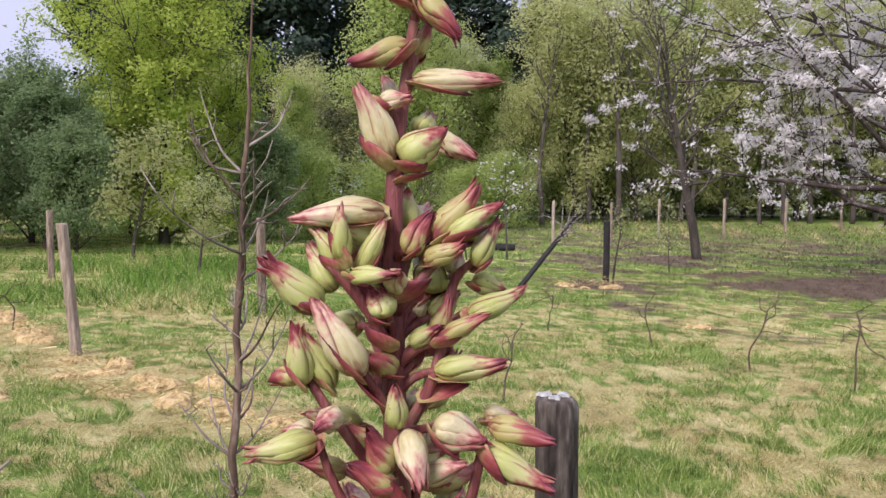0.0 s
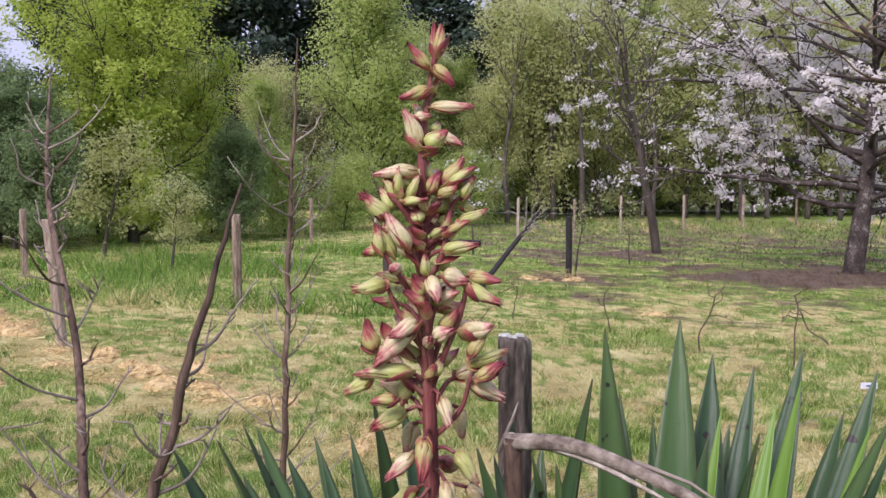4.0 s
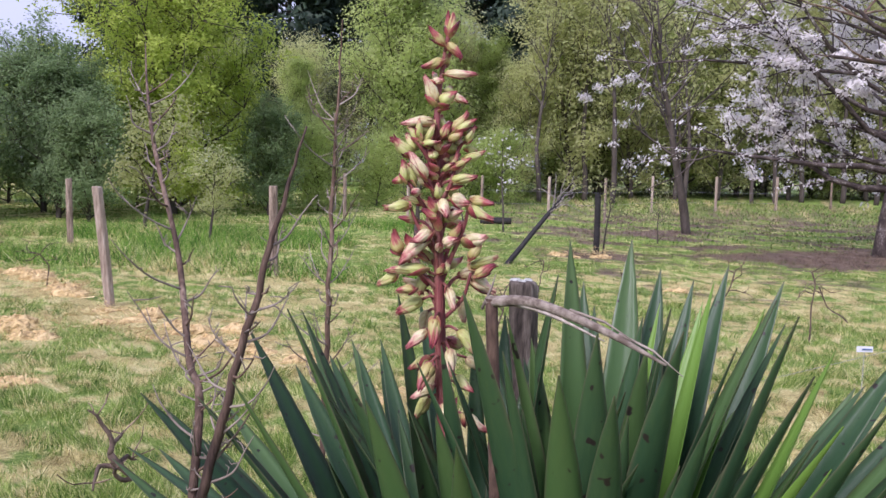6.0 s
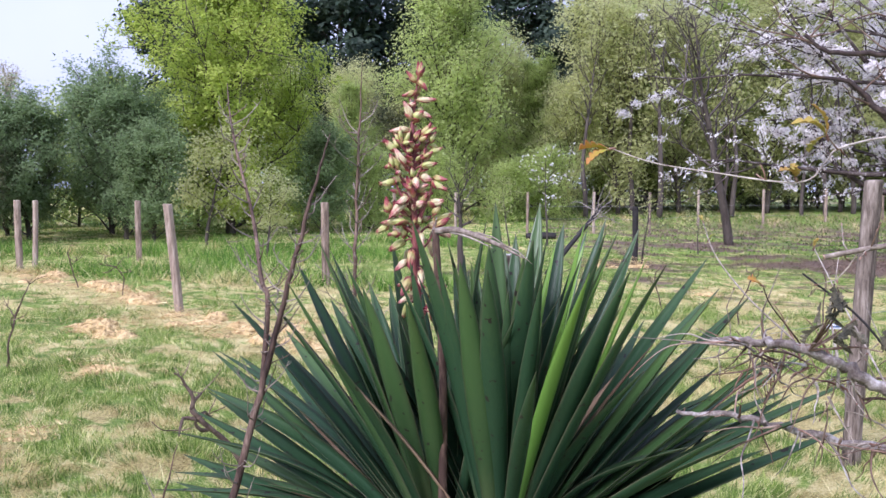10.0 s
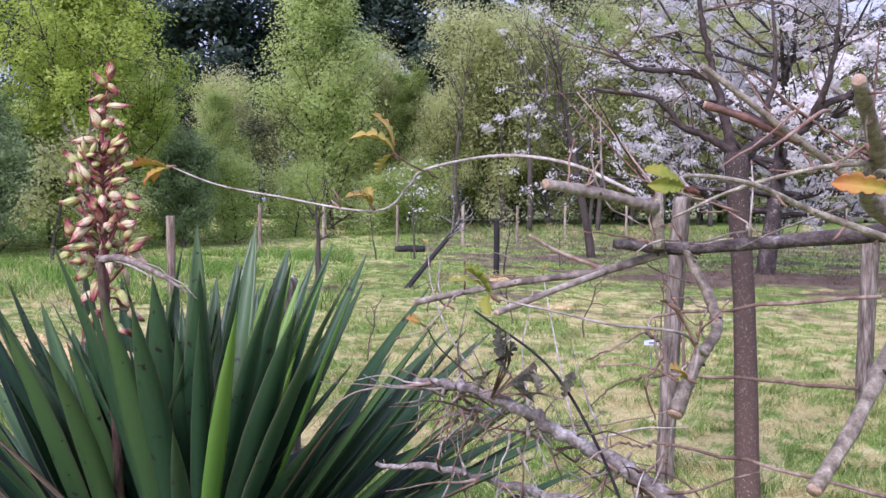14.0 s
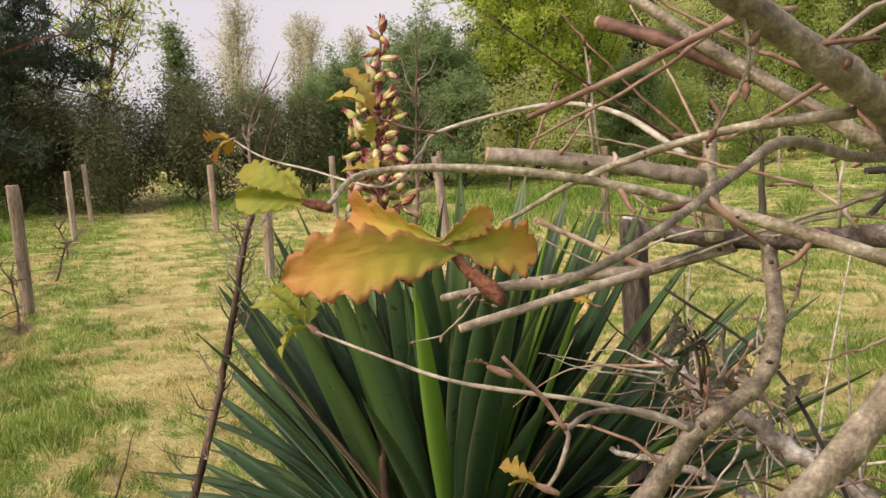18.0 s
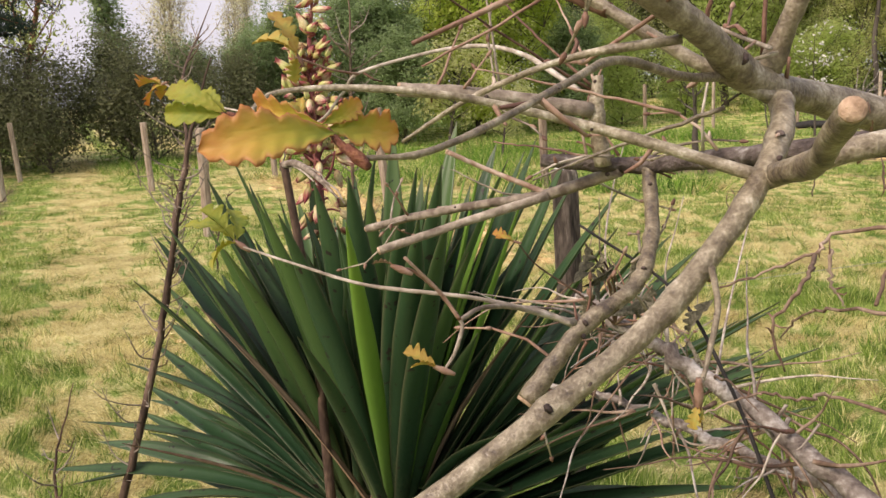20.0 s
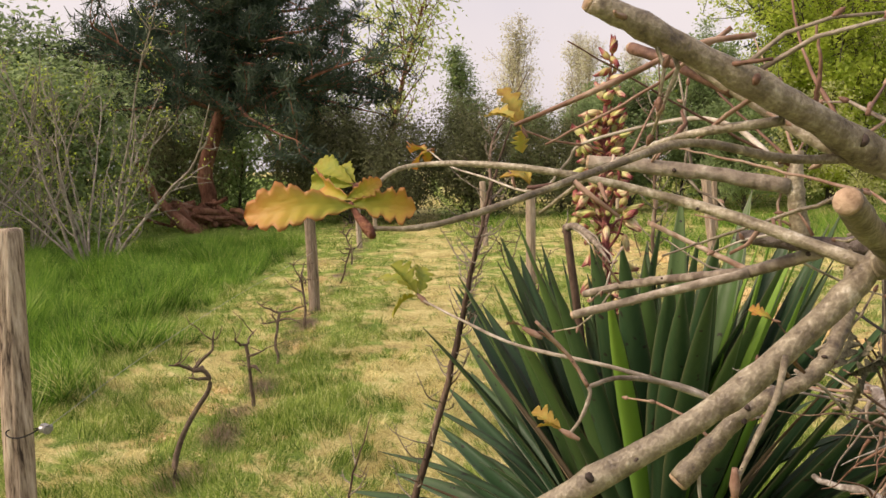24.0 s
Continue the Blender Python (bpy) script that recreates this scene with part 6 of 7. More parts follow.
M_LICHENCAP = material("white_lichen", [(0.3, (0.35, 0.36, 0.33)), (0.6, (0.62, 0.63, 0.58)), (0.85, (0.75, 0.75, 0.70))], 60, 0.95, 0.8, 260)
post(-3.30, 7.60, 1.25, 0.055, (-0.10, 0.0), 1)
post(-7.62, 12.15, 1.22, 0.06, (0.0, 0.0), 2)
post(-7.75, 12.9, 1.2, 0.05, (0.03, 0.0), 12)
post(-6.5, 14.6, 1.2, 0.055, (-0.02, 0.0), 3)
post(-2.05, 10.5, 1.25, 0.055, (-0.04, 0.0), 4)
post(-4.85, 6.15, 1.2, 0.05, (0.0, 0.0), 5)
post(-6.07, 3.95, 1.22, 0.055, (-0.06, 0.03), 6)
post(-10.95, 9.0, 1.2, 0.05, (0.0, 0.0), 7)
post(-13.7, 12.0, 1.25, 0.055, (-0.05, 0.0), 8)
post(-9.1, 10.5, 1.2, 0.05, (-0.04, 0.0), 9)
post(2.15, 2.45, 1.52, 0.046, (0.06, 0.0), 10, "tall cracked grey post behind the oak", M_OLDPOST)
post(4.35, 4.12, 1.3, 0.055, (0.0, 0.0), 11, "grey wooden post in the grass", M_OLDPOST)
stump = post(0.236, 1.2, 1.18, 0.042, (0.0, 0.0), 13, "short weathered post with pale lichen on its top, among yucca leaves", M_STUMP)
for n in range(5):
    a, c = np.linspace(0, 2 * np.pi, 11, endpoint=False), np.random.default_rng(60 + n)
    rim = (0.009 + 0.004 * (n % 3)) * (1 + 0.3 * c.normal(0, 1, 11))
    px, py = 0.022 * math.cos(n * 2.3), 0.022 * math.sin(n * 2.3)
    patch = np.vstack([np.stack([px + rim * np.cos(a), py + rim * np.sin(a), 0 * a + 1.179], 1), np.stack([px + 0.8 * rim * np.cos(a), py + 0.8 * rim * np.sin(a), 0 * a + 1.1855], 1)])
    k = np.arange(11)
    bm = bmesh.new()
    vs = [bm.verts.new(p) for p in patch]
    for q in range(11):
        bm.faces.new((vs[q], vs[(q + 1) % 11], vs[11 + (q + 1) % 11], vs[11 + q]))
    bm.faces.new(vs[11:])
    part("lichen_patch", bm, M_LICHENCAP, stump, "white lichen crust")
post(-2.07, -0.58, 1.31, 0.046, (-0.11, 0.09), 14, "cracked pale wooden post with a wire strainer", M_CRACKED)
for x, y, s in ((8.62, 30.2, 21), (4.1, 25.8, 22), (5.9, 25.7, 23), (11.5, 31.5, 24), (14.5, 33, 25), (1.9, 25.5, 26), (-0.4, 24.5, 27), (17.5, 34.5, 28), (-2.2, 23.5, 30)):
    post(x, y, 1.35, 0.05, (0.03 * math.sin(s), 0), s, "pale round fence post at the wood's edge", name="fence_post", group="fence posts")

# wire strainer on the near post
strainer = thing("wire_strainer", (-2.04, -0.53, 0.62), "small galvanised wire strainer bound to the post", "wire strainer")
bm = bmesh.new()
bmesh.ops.create_cube(bm, size=1, matrix=Matrix.Diagonal((0.05, 0.026, 0.03, 1)))
bmesh.ops.bevel(bm, geom=bm.edges[:], offset=0.005, segments=2, affect="EDGES")
body = part("body", bm, M_WIRE, strainer)
body.location = (0.04, 0.03, 0.0)
part("drum", tube_mesh("drum", [(np.array([(0.035, 0.01, 0.0), (0.045, 0.052, 0.0)]), [0.011, 0.011])], 12), M_WIRE, strainer)
band = [(-0.015 + 0.052 * math.cos(a), -0.025 + 0.052 * math.sin(a), -0.008 + 0.006 * math.sin(2 * a)) for a in np.linspace(0, 2 * np.pi, 25)]
part("wire_band", tube_mesh("wire_band", [(np.array(band), [0.0025, 0.0025])], 6), M_BLACK, strainer, "dark rusty wire band")


def wire(points, r0=0.0016, sag=0.02, label="thin galvanised fence wire"):
    p0 = np.array(points[0], float)
    p = glide(np.array(points, float) - p0, 10)
    ob = part("wire", tube_mesh("wire", [(p, [r0, r0])], 4, False), M_WIRE)
    ob.location = p0
    return tagged(ob, label, "wire", "wires")


wire([(-2.0, -0.5, 0.62), (-2.9, 0.35, 0.60), (-4.2, 1.75, 0.6), (-6.05, 3.95, 0.62)])
wire([(2.15, 2.4, 0.78), (0.236, 1.15, 0.72)], 0.001)
wire([(2.2, 2.45, 0.8), (4.35, 4.07, 0.8)])
for z in (0.95, 0.55):
    wire([(1.9, 25.5, z), (4.1, 25.8, z), (5.9, 25.7, z), (8.62, 30.2, z), (11.5, 31.5, z), (14.5, 33, z)], 0.004)
plant_tag = thing("plant_tag", (2.22, 2.9, 0.66), "small white plastic plant label on the wire by the post", "label")
bm = bmesh.new()
bmesh.ops.create_cube(bm, size=1, matrix=Matrix.Diagonal((0.085, 0.004, 0.03, 1)))
bmesh.ops.bevel(bm, geom=bm.edges[:], offset=0.0015, segments=1, affect="EDGES")
part("plate", bm, M_TAG, plant_tag)
bm = bmesh.new()
bmesh.ops.create_cube(bm, size=1, matrix=Matrix.Translation((0.01, -0.0045, 0)) @ Matrix.Diagonal((0.05, 0.002, 0.008, 1)))
part("print_bar", bm, material("blue_print", [(0.3, (0.05, 0.10, 0.22)), (0.8, (0.12, 0.2, 0.35))], 50, 0.5, 0), plant_tag)
part("stem", tube_mesh("stem", [(np.array([(0, 0.003, 0.0), (0.0, 0.006, -0.35), (0.0, 0.006, -0.7)]), [0.0012, 0.0012])], 6), M_WIRE, plant_tag)


def vine(x, y, seed, h=0.62, label="gnarled pruned grapevine with bare arms", stout=1.0, bend=None):
    """A stubby crooked vine with a few dead canes."""
    r = np.random.default_rng(seed)
    ob = thing("grapevine", (x, y, float(ground_z(x, y))), label, "grapevine", "grapevines")
    stem = grow(r, (0, 0, -0.08), (r.normal(0, 0.25), r.normal(0, 0.25), 1), h, 7, 0.22, 0.12) if bend is None else np.array(bend)
    part("stem", tube_mesh("stem", [(glide(stem, 3), [0.022 * stout, 0.016 * stout, 0.013 * stout, 0.016 * stout])], 9), M_VINE, ob)
    for n in range(int(r.integers(3, 6))):
        arm = grow(r, stem[-1 - (n % 3)], aim(r.uniform(0, 360), r.uniform(-10, 55)), r.uniform(0.12, 0.3), 5, 0.32, 0.05)
        a = part("arm", tube_mesh("arm", [(glide(arm, 2), [0.012 * stout, 0.009 * stout, 0.004 * stout])], 7), M_VINE, ob)
        for _ in range(2):
            c = grow(r, arm[-2], aim(r.uniform(0, 360), r.uniform(0, 70)), r.uniform(0.06, 0.2), 4, 0.25, 0.03)
            part("cane", tube_mesh("cane", [(c, [0.004, 0.0018])], 5), M_DEAD, a)


vine(-2.65, 0.35, 40, label="crooked pruned grapevine with knuckled arms", stout=0.8,
     bend=[(0, 0, -0.08), (-0.004, -0.01, 0.1), (0.015, 0.03, 0.24), (0.05, 0.09, 0.36), (0.078, 0.14, 0.44), (0.084, 0.15, 0.50), (0.07, 0.125, 0.545), (0.05, 0.085, 0.55)])
for n, (x, y) in enumerate(((-4.35, 2.2), (-3.55, 1.4), (-5.26, 3.2), (-7.6, 5.6), (-8.9, 7.0), (-9.7, 10.9), (-5.9, 7.4), (-6.9, 8.4), (-3.65, 4.55), (-4.5, 8.9), (-5.6, 10.0))):
    vine(x, y, 41 + n, 0.5 if n < 2 else 0.62, stout=0.55 if n > 5 else 0.75)
vine(-1.042, 2.231, 58, 0.5, "small gnarled dark vine beside the yucca")
for n, (x, y, h) in enumerate(((3.0, 7.2, 0.7), (3.6, 6.4, 0.75), (2.5, 8.6, 0.6), (4.6, 7.6, 0.6), (0.6, 6.0, 0.55), (1.5, 9.4, 0.5))):
    vine(x, y, 70 + n, h, "small bare dead sapling in dry grass", 0.5)

# the stake with its sapling, and the leaning pole
stake = post(3.3, 14.65, 1.15, 0.055, (0, 0), 51, "black charred stake beside a sapling", M_BLACK, "black_stake", "")
pole = thing("leaning_pole", (1.42, 12.75, 0.0), "dark leaning pole carrying thin lichened twigs", "pole")
part("shaft", tube_mesh("shaft", [(glide([(-0.08, -0.06, -0.1), (0.3, 0.25, 0.32), (0.69, 0.57, 0.748), (1.08, 0.85, 1.16)], 6), [0.05, 0.045, 0.042, 0.03])], 10), M_BLACK, pole)
rp = np.random.default_rng(77)
for n in range(14):
    tw = grow(rp, (0.75 + 0.022 * n, 0.61 + 0.016 * n, 0.80 + 0.025 * n), (0.8 + rp.normal(0, 0.4), 0.1 + rp.normal(0, 0.4), 0.45 + rp.normal(0, 0.5)), rp.uniform(0.25, 0.8), 5, 0.25, 0.05)
    part("twig", tube_mesh("twig", [(tw, [0.012, 0.004])], 5), M_LICHEN, pole)
sap = crown_tree(81, 1.6, 0.022, 0.45, 0.5, 10, 260, 0.04, egg, scatter=0.1, twigs=4)
tree_thing("staked_sapling", "thin young fruit sapling tied near a stake", "sapling", sap, M_BARK, M_PALE, [(3.5, 14.9, 0, 1.0), (1.1, 20.0, 90, 1.1), (5.3, 17.5, 40, 0.8)], "saplings")
pol = crown_tree(82, 1.75, 0.07, 0.55, 0.55, 8, 30, 0.03, egg, scatter=0.1, twigs=3, twig_len=0.2)
tree_thing("pollard_stump", "dark gnarled pollarded little tree", "tree", pol, M_BARK, M_PALE, [(-0.1, 12.55, 0, 1.0)])
log = thing("dark_log", (2.2, 23.4, 0.08), "dark log lying by the fence", "log")
part("log", tube_mesh("log", [(glide([(-0.45, 0, 0.0), (0, 0.05, 0.03), (0.45, 0.0, 0.03)], 5), [0.10, 0.11, 0.09])], 12), M_BLACK, log)

# white plum at the field's right and the blossom twig in the middle
tree_thing("blossom_tree", "wide old cherry tree in white blossom", "tree",
           crown_tree(90, 6.4, 0.21, 0.22, 4.9, 44, 62000, 0.052, egg, lift=0.03, scatter=0.075, twigs=10, rise=0.12, twig_len=0.26, uneven=0.8), M_CHERRY, M_BLOSSOM, [(9.35, 15.6, 30, 1.0)], leaf_name="blossom")
tree_thing("blossom_tree", "young thin tree with a few white blossoms", "tree",
           crown_tree(91, 2.5, 0.03, 0.5, 0.7, 9, 130, 0.06, egg, scatter=0.1, twigs=4), M_BARK, M_BLOSSOM, [(2.1, 20.3, 0, 1.0)], leaf_name="blossom")
tree_thing("bare_tree", "slender bare tree with a bound trunk", "tree",
           crown_tree(92, 6.5, 0.13, 0.3, 1.9, 22, 500, 0.06, egg, lift=0.1, scatter=0.2, twigs=7, rise=0.8), M_BARK, M_PALE, [(7.15, 21.3, 0, 1.0)])
# the pruned plum: a straight dotted trunk with a few dark crooked limbs
plum = thing("pruned_plum", (2.32, 1.86, 0.0), "small pruned plum with a dark lichen-dotted trunk and cut limbs", "tree")
M_DOTBARK = ramp_material("dotted_dark_bark", [(0.0, (0.11, 0.072, 0.052)), (0.5, (0.08, 0.052, 0.04)), (1.0, (0.055, 0.04, 0.032))], (60, 60, 60), 1.0, 0.5, 0.85, 0.2, spots=(190, 0.67, (0.36, 0.34, 0.31)), bump=0.8)
M_PLUM = material("dark_plum_bark", [(0.3, (0.022, 0.016, 0.013)), (0.55, (0.058, 0.041, 0.034)), (0.8, (0.16, 0.125, 0.105))], 30, 0.75, 0.5, 200)
PB = np.array([2.32, 1.86, 0.0])
part("trunk", tube_mesh("trunk", [(glide(np.array([(2.43, 2.06, -0.1), (2.428, 2.15, 0.87), (2.415, 2.18, 1.22), (2.39, 2.226, 1.73)]) - PB, 7), [0.062, 0.054, 0.052, 0.058])], 16), M_DOTBARK, plum, "dark trunk dotted with pale lichen")
rq = np.random.default_rng(19)
for pts, rad in (([(2.39, 2.226, 1.70), (2.333, 2.248, 1.903), (2.287, 2.269, 2.085), (2.126, 2.285, 2.135), (1.891, 2.306, 2.151), (1.775, 2.324, 2.241)], [0.042, 0.036, 0.03, 0.022, 0.017, 0.012]),
                 ([(2.39, 2.226, 1.71), (2.266, 2.246, 1.805), (2.12, 2.262, 1.862), (1.99, 2.284, 1.996), (1.653, 2.316, 2.045)], [0.036, 0.03, 0.024, 0.018, 0.009]),
                 ([(2.40, 2.226, 1.71), (2.56, 2.22, 1.796), (2.738, 2.21, 1.853), (2.859, 2.212, 1.983), (3.05, 2.2, 2.06)], [0.042, 0.036, 0.034, 0.028, 0.022]),
                 ([(2.287, 2.269, 2.085), (2.26, 2.283, 2.228), (2.225, 2.296, 2.4), (2.18, 2.33, 2.7)], [0.028, 0.024, 0.02, 0.012]),
                 ([(2.42, 2.2, 1.6), (2.6, 2.4, 1.85), (2.75, 2.55, 2.2), (2.8, 2.7, 2.6)], [0.03, 0.026, 0.02, 0.012]),
                 ([(2.738, 2.21, 1.853), (2.80, 2.1, 2.1), (2.82, 2.05, 2.4)], [0.026, 0.02, 0.012])):
    line = glide(np.array(pts) - PB, 5)
    line[1:-1] += rq.normal(0, 0.004, (len(line) - 2, 3))
    lim = part("limb", tube_mesh("limb", [(line, np.array(rad) * 0.68)], 11), M_PLUM, plum, "dark crooked limb")
    for n in range(5):
        c = grow(rq, line[int(rq.uniform(0.3, 1) * (len(line) - 1))], (rq.normal(0, 0.8), rq.normal(0, 0.5), rq.uniform(0, 1)), rq.uniform(0.2, 0.6), 5, 0.2, 0.08)
        part("twig", tube_mesh("twig", [(c, [0.006, 0.002])], 5), M_DEAD, lim)

# ---- the field's left edge ----
hedge = crown_tree(100, 2.9, 0.06, 0.02, 1.7, 30, 11000, 0.07, egg, scatter=0.28, twigs=6, lift=0.06, shoots=60)
tree_thing("bramble_thicket", "brown-green tangled bramble and hawthorn thicket", "thicket", hedge, M_BARK, M_BRIAR,
           [(-14.8, 14.0, 0, 0.72), (-16.6, 13.8, 70, 0.8), (-13.2, 15.8, 130, 0.78), (-18.6, 14.4, 200, 0.85), (-20.5, 16.0, 260, 0.9), (-12.4, 17.8, 20, 0.8), (-21.8, 18.0, 310, 0.95), (-17.6, 16.4, 100, 0.9), (-23.0, 12.6, 160, 0.95), (-25.5, 9.5, 40, 1.1), (-15.4, 17.5, 220, 0.95)], "bramble thicket")
tree_thing("dark_conifer", "small dark evergreen above the thicket", "tree",
           crown_tree(101, 6.2, 0.12, 0.1, 1.5, 40, 9000, 0.09, spire, scatter=0.2, twigs=6, lift=0.12, rise=0.8), M_BARK, M_BUSH, [(-22.8, 26.2, 0, 1.02)])
tree_thing("ash_tree", "tall thin tree with sparse light green leaves", "tree",
           crown_tree(102, 10.5, 0.14, 0.28, 3.2, 26, 5200, 0.13, egg, scatter=0.35, twigs=6, lift=0.14, rise=1.0), M_REDBARK, M_WILLOW, [(-23.0, 21.4, 0, 1.0), (-28.5, 20.5, 120, 0.9)], "ash trees")
tree_thing("poplar_tree", "far pale poplar just coming into leaf", "tree",
           crown_tree(103, 10.2, 0.16, 0.12, 2.6, 40, 4200, 0.12, egg, scatter=0.32, twigs=7, lift=0.2, rise=1.6), M_GREY, M_POPLAR, [(-36.2, 47.8, 0, 1.0), (-33.0, 50.5, 90, 0.86), (-40.5, 52, 40, 0.9), (-37.5, 56, 150, 1.0), (-29.5, 52, 200, 0.8)], "poplars")
def needle_pine(seed):
    """A leaning pine: crooked trunk, level limbs with long brush-like needle tufts."""
    r = np.random.default_rng(seed)
    trunk = np.array([(0, 0, -0.1), (0.12, 0.1, 0.7), (0.0, 0.1, 1.6), (0.35, 0.3, 2.8), (0.75, 0.5, 4.2), (0.9, 0.6, 6.0), (1.1, 0.7, 8.4)])
    line = glide(trunk, 5)
    specs, feet = [(line, [0.27, 0.24, 0.22, 0.2, 0.15, 0.1, 0.03])], []
    for n in range(36):
        f = 0.56 + 0.43 * n / 35
        q = line[int(f * (len(line) - 1))]
        ln = (5.2 - 3.0 * (f - 0.56) / 0.43) * r.uniform(0.65, 1.15)
        a = n * 2.4
        main = grow(r, q, (math.cos(a), math.sin(a), 0.02), ln, 7, 0.13, 0.02)
        specs.append((main, [0.07, 0.05, 0.02]))
        for s in range(12):
            k = r.integers(2, 8)
            tw = grow(r, main[k], unit(main[-1] - main[0]) + r.normal(0, 0.55, 3), ln * 0.24 + 0.2, 4, 0.2, 0.06)
            specs.append((tw, [0.018, 0.008]))
            feet.append(tw[1:])
        feet.append(main[1:3])
    feet = np.vstack(feet)
    inner = line[r.integers(int(0.62 * len(line)), len(line), 380)] + r.normal(0, 0.45, (380, 3))
    feet = np.vstack([feet, inner])
    n = 80000
    k = r.integers(0, len(feet), n)
    at = feet[k] + r.normal(0, 0.12, (n, 3)) * [1, 1, 0.55]
    d = r.normal(0, 1, (n, 3)) + [0, 0, 0.35]
    d /= np.linalg.norm(d, axis=1, keepdims=True)
    e = at + d * r.uniform(0.16, 0.32, n)[:, None]
    w = np.cross(d, r.normal(0, 1, (n, 3))) * 0.010
    needles = np.stack([at - w, at + w, e + w * 0.4, e - w * 0.4], 1).reshape(-1, 3), np.arange(4 * n).reshape(-1, 4)
    a, b = tubes(specs[:1], 12), tubes(specs[1:], 5, False)
    return (np.vstack([a[0], b[0]]), np.vstack([a[1], b[1] + len(a[0])])), needles


tree_thing("red_pine", "leaning pine with red bark and heavy dark needles", "pine",
           needle_pine(104), M_REDBARK, M_PINE, [(-20.8, 11.9, 10, 1.0)])


def stem_shrub(seed, stems, h, leaves):
    """A fan of thin stems from one foot, forking into fine twigs with few leaves."""
    r = np.random.default_rng(seed)
    specs, feet = [], []
    for n in range(stems):
        a, lean = n * 2.4 + r.normal(0, 0.3), r.uniform(0.12, 0.75)
        start = (0.14 * math.cos(a), 0.14 * math.sin(a), -0.08)
        main = grow(r, start, (lean * math.cos(a), lean * math.sin(a), 1), h * r.uniform(0.6, 1.05), 9, 0.11, 0.03)
        girth = r.uniform(0.014, 0.034)
        specs.append((glide(main, 2), [girth, girth * 0.7, girth * 0.25]))
        for _ in range(9):
            k = int(r.integers(2, 9))
            way = unit(main[k + 1] - main[k]) + r.normal(0, 0.55, 3)
            side = grow(r, main[k], way, r.uniform(0.4, 1.3) * (1.1 - 0.08 * k), 5, 0.2, 0.04)
            specs.append((side, [girth * 0.42, girth * 0.12]))
            feet.append(side[1:])
            for _ in range(3):
                tw = grow(r, side[int(r.integers(1, 5))], unit(side[-1] - side[0]) + r.normal(0, 0.6, 3), r.uniform(0.15, 0.5), 4, 0.25, 0.03)
                specs.append((tw, [girth * 0.2, girth * 0.07]))
                feet.append(tw[1:])
    feet = np.vstack(feet)
    at = feet[r.integers(0, len(feet), leaves)] + r.normal(0, 0.06, (leaves, 3))
    return tubes(specs, 6, False), leaf_quads(r, at, 0.034)


tree_thing("white_twig_shrub", "tall half-dead shrub of pale twigs with little green leaf", "shrub", stem_shrub(105, 13, 4.6, 1700), M_WHITEBARK, M_OAKLEAF,
           [(-12.6, 4.7, 0, 1.0), (-15.0, 3.6, 100, 0.95), (-17.5, 5.6, 200, 1.05)], "white twig shrubs")
tree_thing("green_shrub", "leafy green shrub at the field's edge", "shrub", thicket, M_BARK, M_BUSH, [(-18.4, 7.0, 0, 1.0), (-22.5, 8.0, 90, 1.3), (-17.0, 1.5, 200, 1.2), (-24.0, 4.5, 140, 1.5), (-20.5, 0.0, 20, 1.5), (-27, 14, 60, 1.3), (-29, 10, 10, 1.5), (-30, 5.5, 250, 1.5), (-28, 18, 120, 1.3), (-31, 15, 30, 1.5), (-27, 0.5, 180, 1.6), (-33, 20, 330, 1.5), (-30, 24, 80, 1.3)], "green shrubs")
heap = thing("log_heap", (-19.6, 11.2, 0.0), "heap of red-barked pine logs and cut branches", "log heap")
rh = np.random.default_rng(9)
for n in range(46):
    a, ln = rh.uniform(0, np.pi), rh.uniform(0.4, 1.2)
    c = np.array([rh.normal(0, 0.75), rh.normal(0, 0.55), 0.08 + 0.016 * n * rh.uniform(0.3, 1)])
    d = np.array([math.cos(a), math.sin(a), rh.normal(0, 0.38)]) * ln / 2
    part("log", tube_mesh("log", [(glide([c - d, c + rh.normal(0, 0.04, 3), c + d], 3), [rh.uniform(0.04, 0.11), rh.uniform(0.03, 0.09)])], 8), M_REDBARK, heap)
fallen = thing("fallen_limb", (-18.4, 9.5, 0.0), "thick broken red pine limb leaning on the heap", "limb")
part("limb", tube_mesh("limb", [(glide([(0.3, 0.5, -0.05), (-0.1, 0.2, 0.35), (-0.7, -0.1, 1.0), (-1.1, -0.3, 1.9)], 6), [0.16, 0.15, 0.12, 0.07])], 10), M_REDBARK, fallen)

# turf clods, hay and grass


def hay_clump(x, y, s, seed):
    """Corners of a low tuft of torn hay."""
    r = np.random.default_rng(seed)
    n = 260
    p = np.stack([r.normal(0, s * 0.5, n), r.normal(0, s * 0.5, n), abs(r.normal(0, s * 0.16, n))], 1)
    d = r.normal(0, 1, (n, 3)) * [1, 1, 0.4]
    d /= np.linalg.norm(d, axis=1, keepdims=True)
    e = p + d * s * r.uniform(0.08, 0.3, n)[:, None]
    w = np.cross(d, r.normal(0, 1, (n, 3))) * 0.0022
    v = np.stack([p - w, p + w, e + w * 0.4, e - w * 0.4], 1).reshape(-1, 3)
    return v + [x, y, float(ground_z(x, y))]


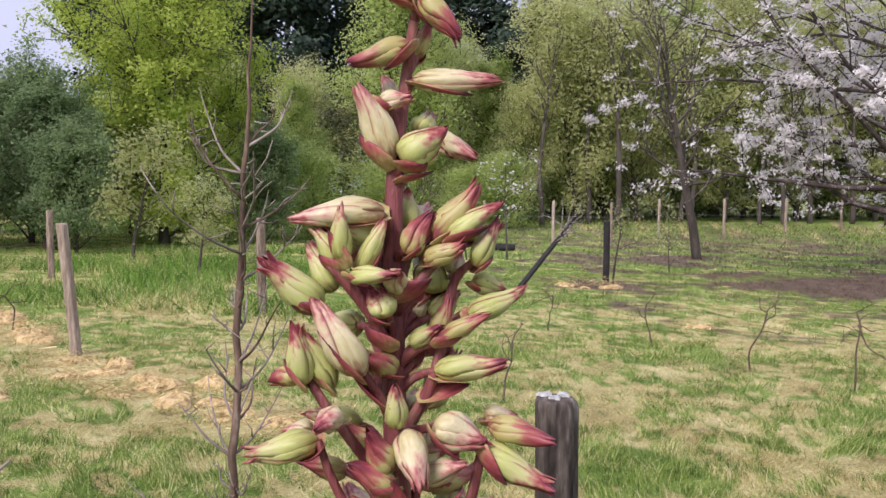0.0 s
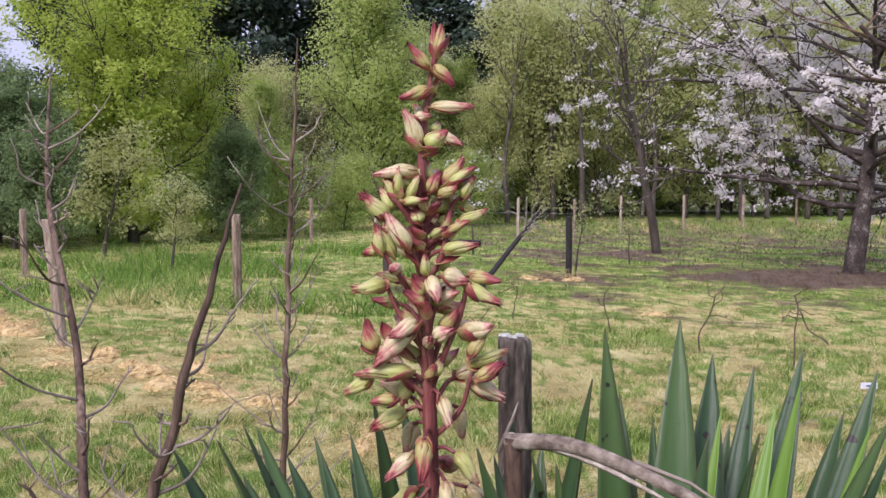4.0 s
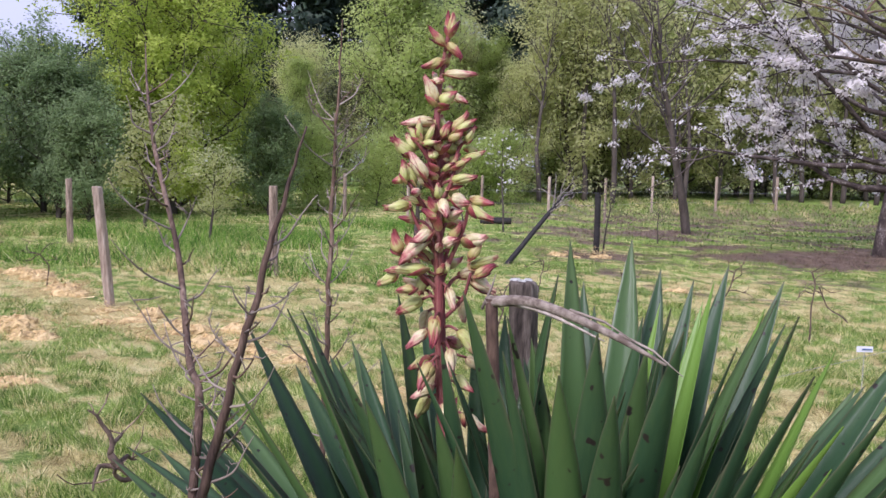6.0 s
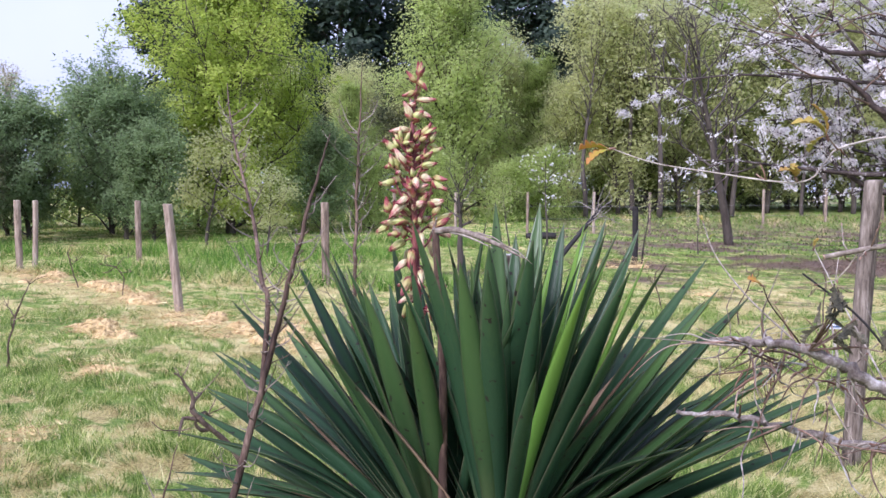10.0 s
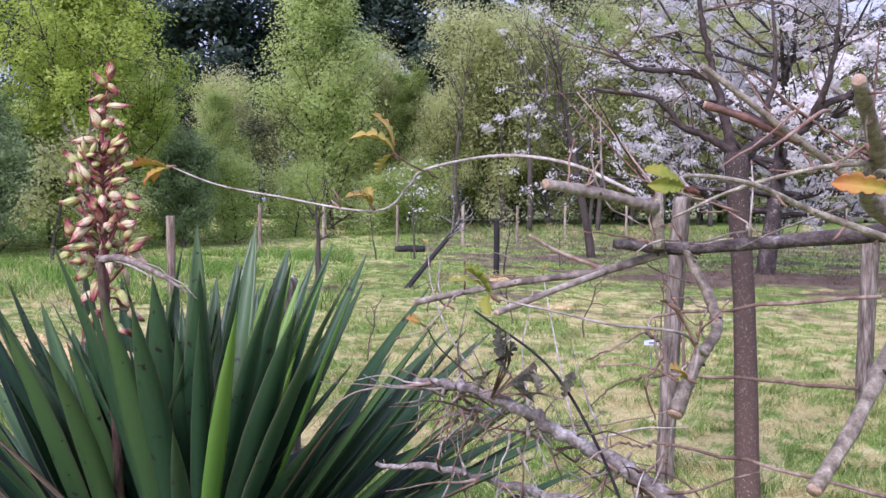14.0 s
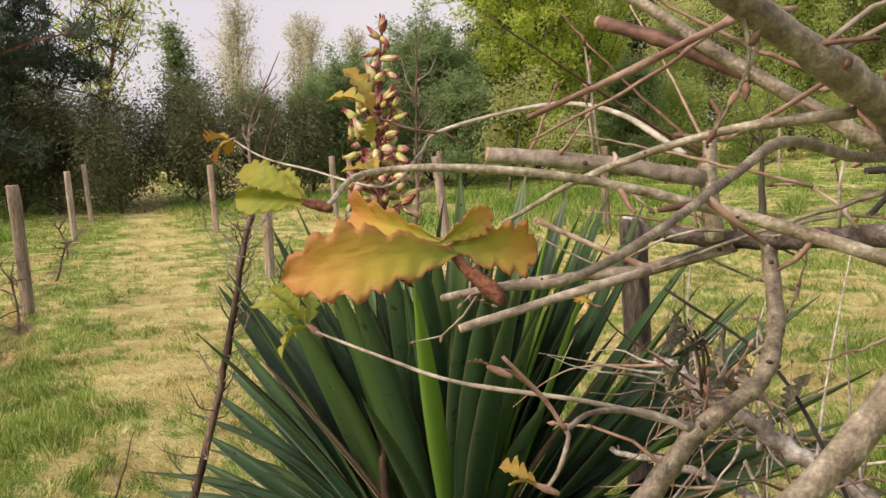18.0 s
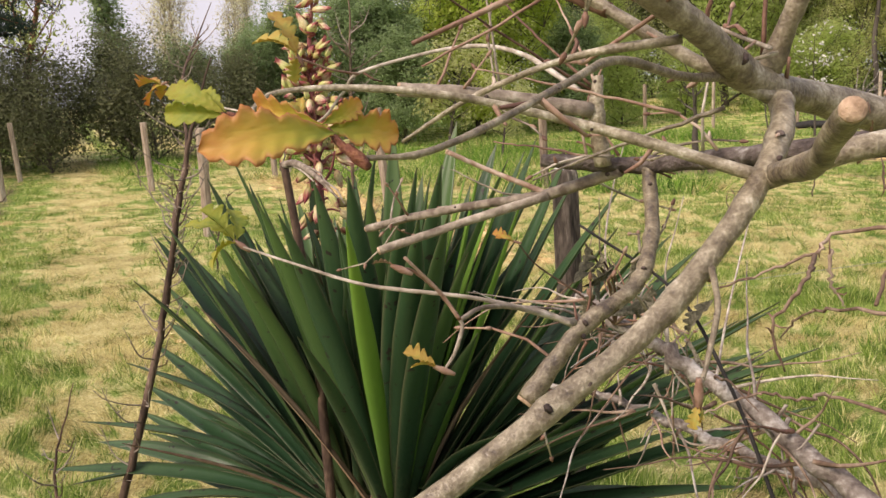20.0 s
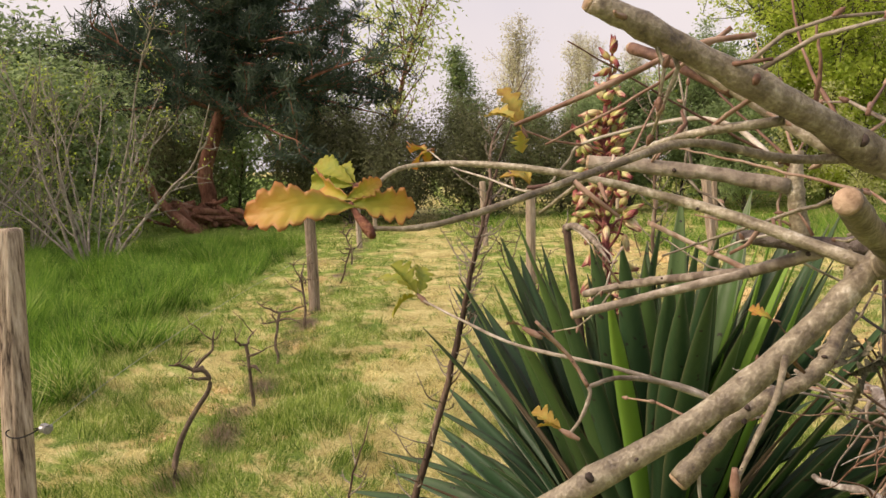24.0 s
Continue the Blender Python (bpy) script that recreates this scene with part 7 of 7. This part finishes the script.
M_HAY = material("dry_hay", [(0.2, (0.24, 0.17, 0.075)), (0.5, (0.56, 0.43, 0.19)), (0.8, (0.80, 0.67, 0.37))], 12, 0.85, 0, 50, island=0.35)
hv = np.vstack([hay_clump(x, y, s, 200 + n) for n, (x, y, s) in enumerate(tufts)])
tagged(part("hay", mesh_from("hay", hv, np.arange(len(hv)).reshape(-1, 4)), M_HAY), "torn brown hay and dry turf along the vine rows", "hay", kind="stuff")

# lumps of torn turf and earth under the hay
rl = np.random.default_rng(17)
lv, lf, base = [], [], 0
for tx, ty, ts in tufts:
    for _ in range(4):
        cx, cy, rad = tx + rl.normal(0, 0.4 * ts), ty + rl.normal(0, 0.4 * ts), ts * rl.uniform(0.16, 0.42)
        high, n, m = rad * rl.uniform(0.25, 0.65), 6, 14
        a, f = np.linspace(0, 2 * np.pi, m, endpoint=False), np.linspace(0, 1, n)
        edge = 1 + 0.22 * np.sin(2 * a + rl.uniform(0, 6)) + 0.14 * np.sin(5 * a + rl.uniform(0, 6))
        out = rad * np.cos(f * np.pi / 2)[:, None] * edge + rl.normal(0, 0.05 * rad, (n, m))
        zz = high * np.sin(f * np.pi / 2)[:, None] * (1 + rl.normal(0, 0.13, (n, m)))
        lv.append(np.stack([cx + out * np.cos(a), cy + out * np.sin(a), float(ground_z(cx, cy)) - 0.008 + zz], -1).reshape(-1, 3))
        i, j = np.meshgrid(np.arange(n - 1), np.arange(m), indexing="ij")
        lf.append((base + np.stack([i * m + j, i * m + (j + 1) % m, (i + 1) * m + (j + 1) % m, (i + 1) * m + j], -1)).reshape(-1, 4))
        base += n * m
M_CLOD = material("dry_turf_clod", [(0.28, (0.12, 0.08, 0.038)), (0.5, (0.52, 0.38, 0.17)), (0.72, (0.78, 0.62, 0.33))], 16, 0.9, 0.9, 120)
tagged(part("turf_clods", mesh_from("turf_clods", np.vstack(lv), np.vstack(lf), smooth=False), M_CLOD), "pale straw-brown clods of torn dry turf along the vine rows", "turf clods", kind="stuff")

def clumped(x, y, seed, keep=0.40):
    """The feet that fall into the turf's clumps, and how tall the clump stands there."""
    f = fractal(x, y, 5.0, 3, seed)
    ok = f > keep - 0.10
    return x[ok], y[ok], np.clip(0.3 + 2.6 * (f[ok] - keep + 0.1), 0.3, 1.35)


x, y, h = clumped(*sector(260000, 1.6, 7.5, -78, 40, 1), 21)
blades("grass_near", x, y, 0.072 * h, 0.0038, 1, "short mown green and straw-coloured grass in uneven clumps")
x, y, h = clumped(*sector(240000, 7.5, 20, -72, 40, 2), 22)
blades("grass_middle", x, y, 0.075 * h, 0.0095, 2, "meadow grass between the vine rows", True)
x, y = sector(60000, 20, 42, -70, 42, 3)
blades("grass_far", x, y, 0.14, 0.035, 3, "far meadow grass before the wood", True)
rg = np.random.default_rng(44)
cx, cy = sector(9000, 5.0, 17, -84, -46, 4)
x, y = np.repeat(cx, 22) + rg.normal(0, 0.07, 9000 * 22), np.repeat(cy, 22) + rg.normal(0, 0.07, 9000 * 22)
u = x * ROW_N[0] + y * ROW_N[1]
keep = (u < -2.85 + 0.4 * soft_noise(x, y, 1.7, 3)) & (u > -9)
x, y = x[keep], y[keep]
blades("tall_grass", x, y, 0.36 * np.clip(0.75 + 0.55 * soft_noise(x, y, 1.9, 7) + 0.35 * soft_noise(x, y, 4.4, 3), 0.25, 1.6), 0.009, 4, "lush tall green grass beside the vines", True, M_LUSH)
x, y = sector(90000, 9, 24, -42, 8, 5)
keep = (soft_noise(x, y, 0.5, 11) > -0.1) & (y > 9.5 + 0.3 * abs(x)) & (x < 0.5)
blades("rough_grass", x[keep], y[keep], 0.3, 0.014, 5, "rough uncut green grass under the trees", True, M_LUSH)
# longer tufts among the mown turf
rt = np.random.default_rng(55)
cx, cy = sector(5200, 1.8, 11, -76, 40, 6)
ok = straw_at(cx, cy)[0] < 0.55
cx, cy = cx[ok], cy[ok]
cx, cy = np.repeat(cx, 26) + rt.normal(0, 0.045, len(cx) * 26), np.repeat(cy, 26) + rt.normal(0, 0.045, len(cy) * 26)
blades("grass_tufts", cx, cy, 0.12, 0.005, 6, "taller tufts in the mown grass", True)
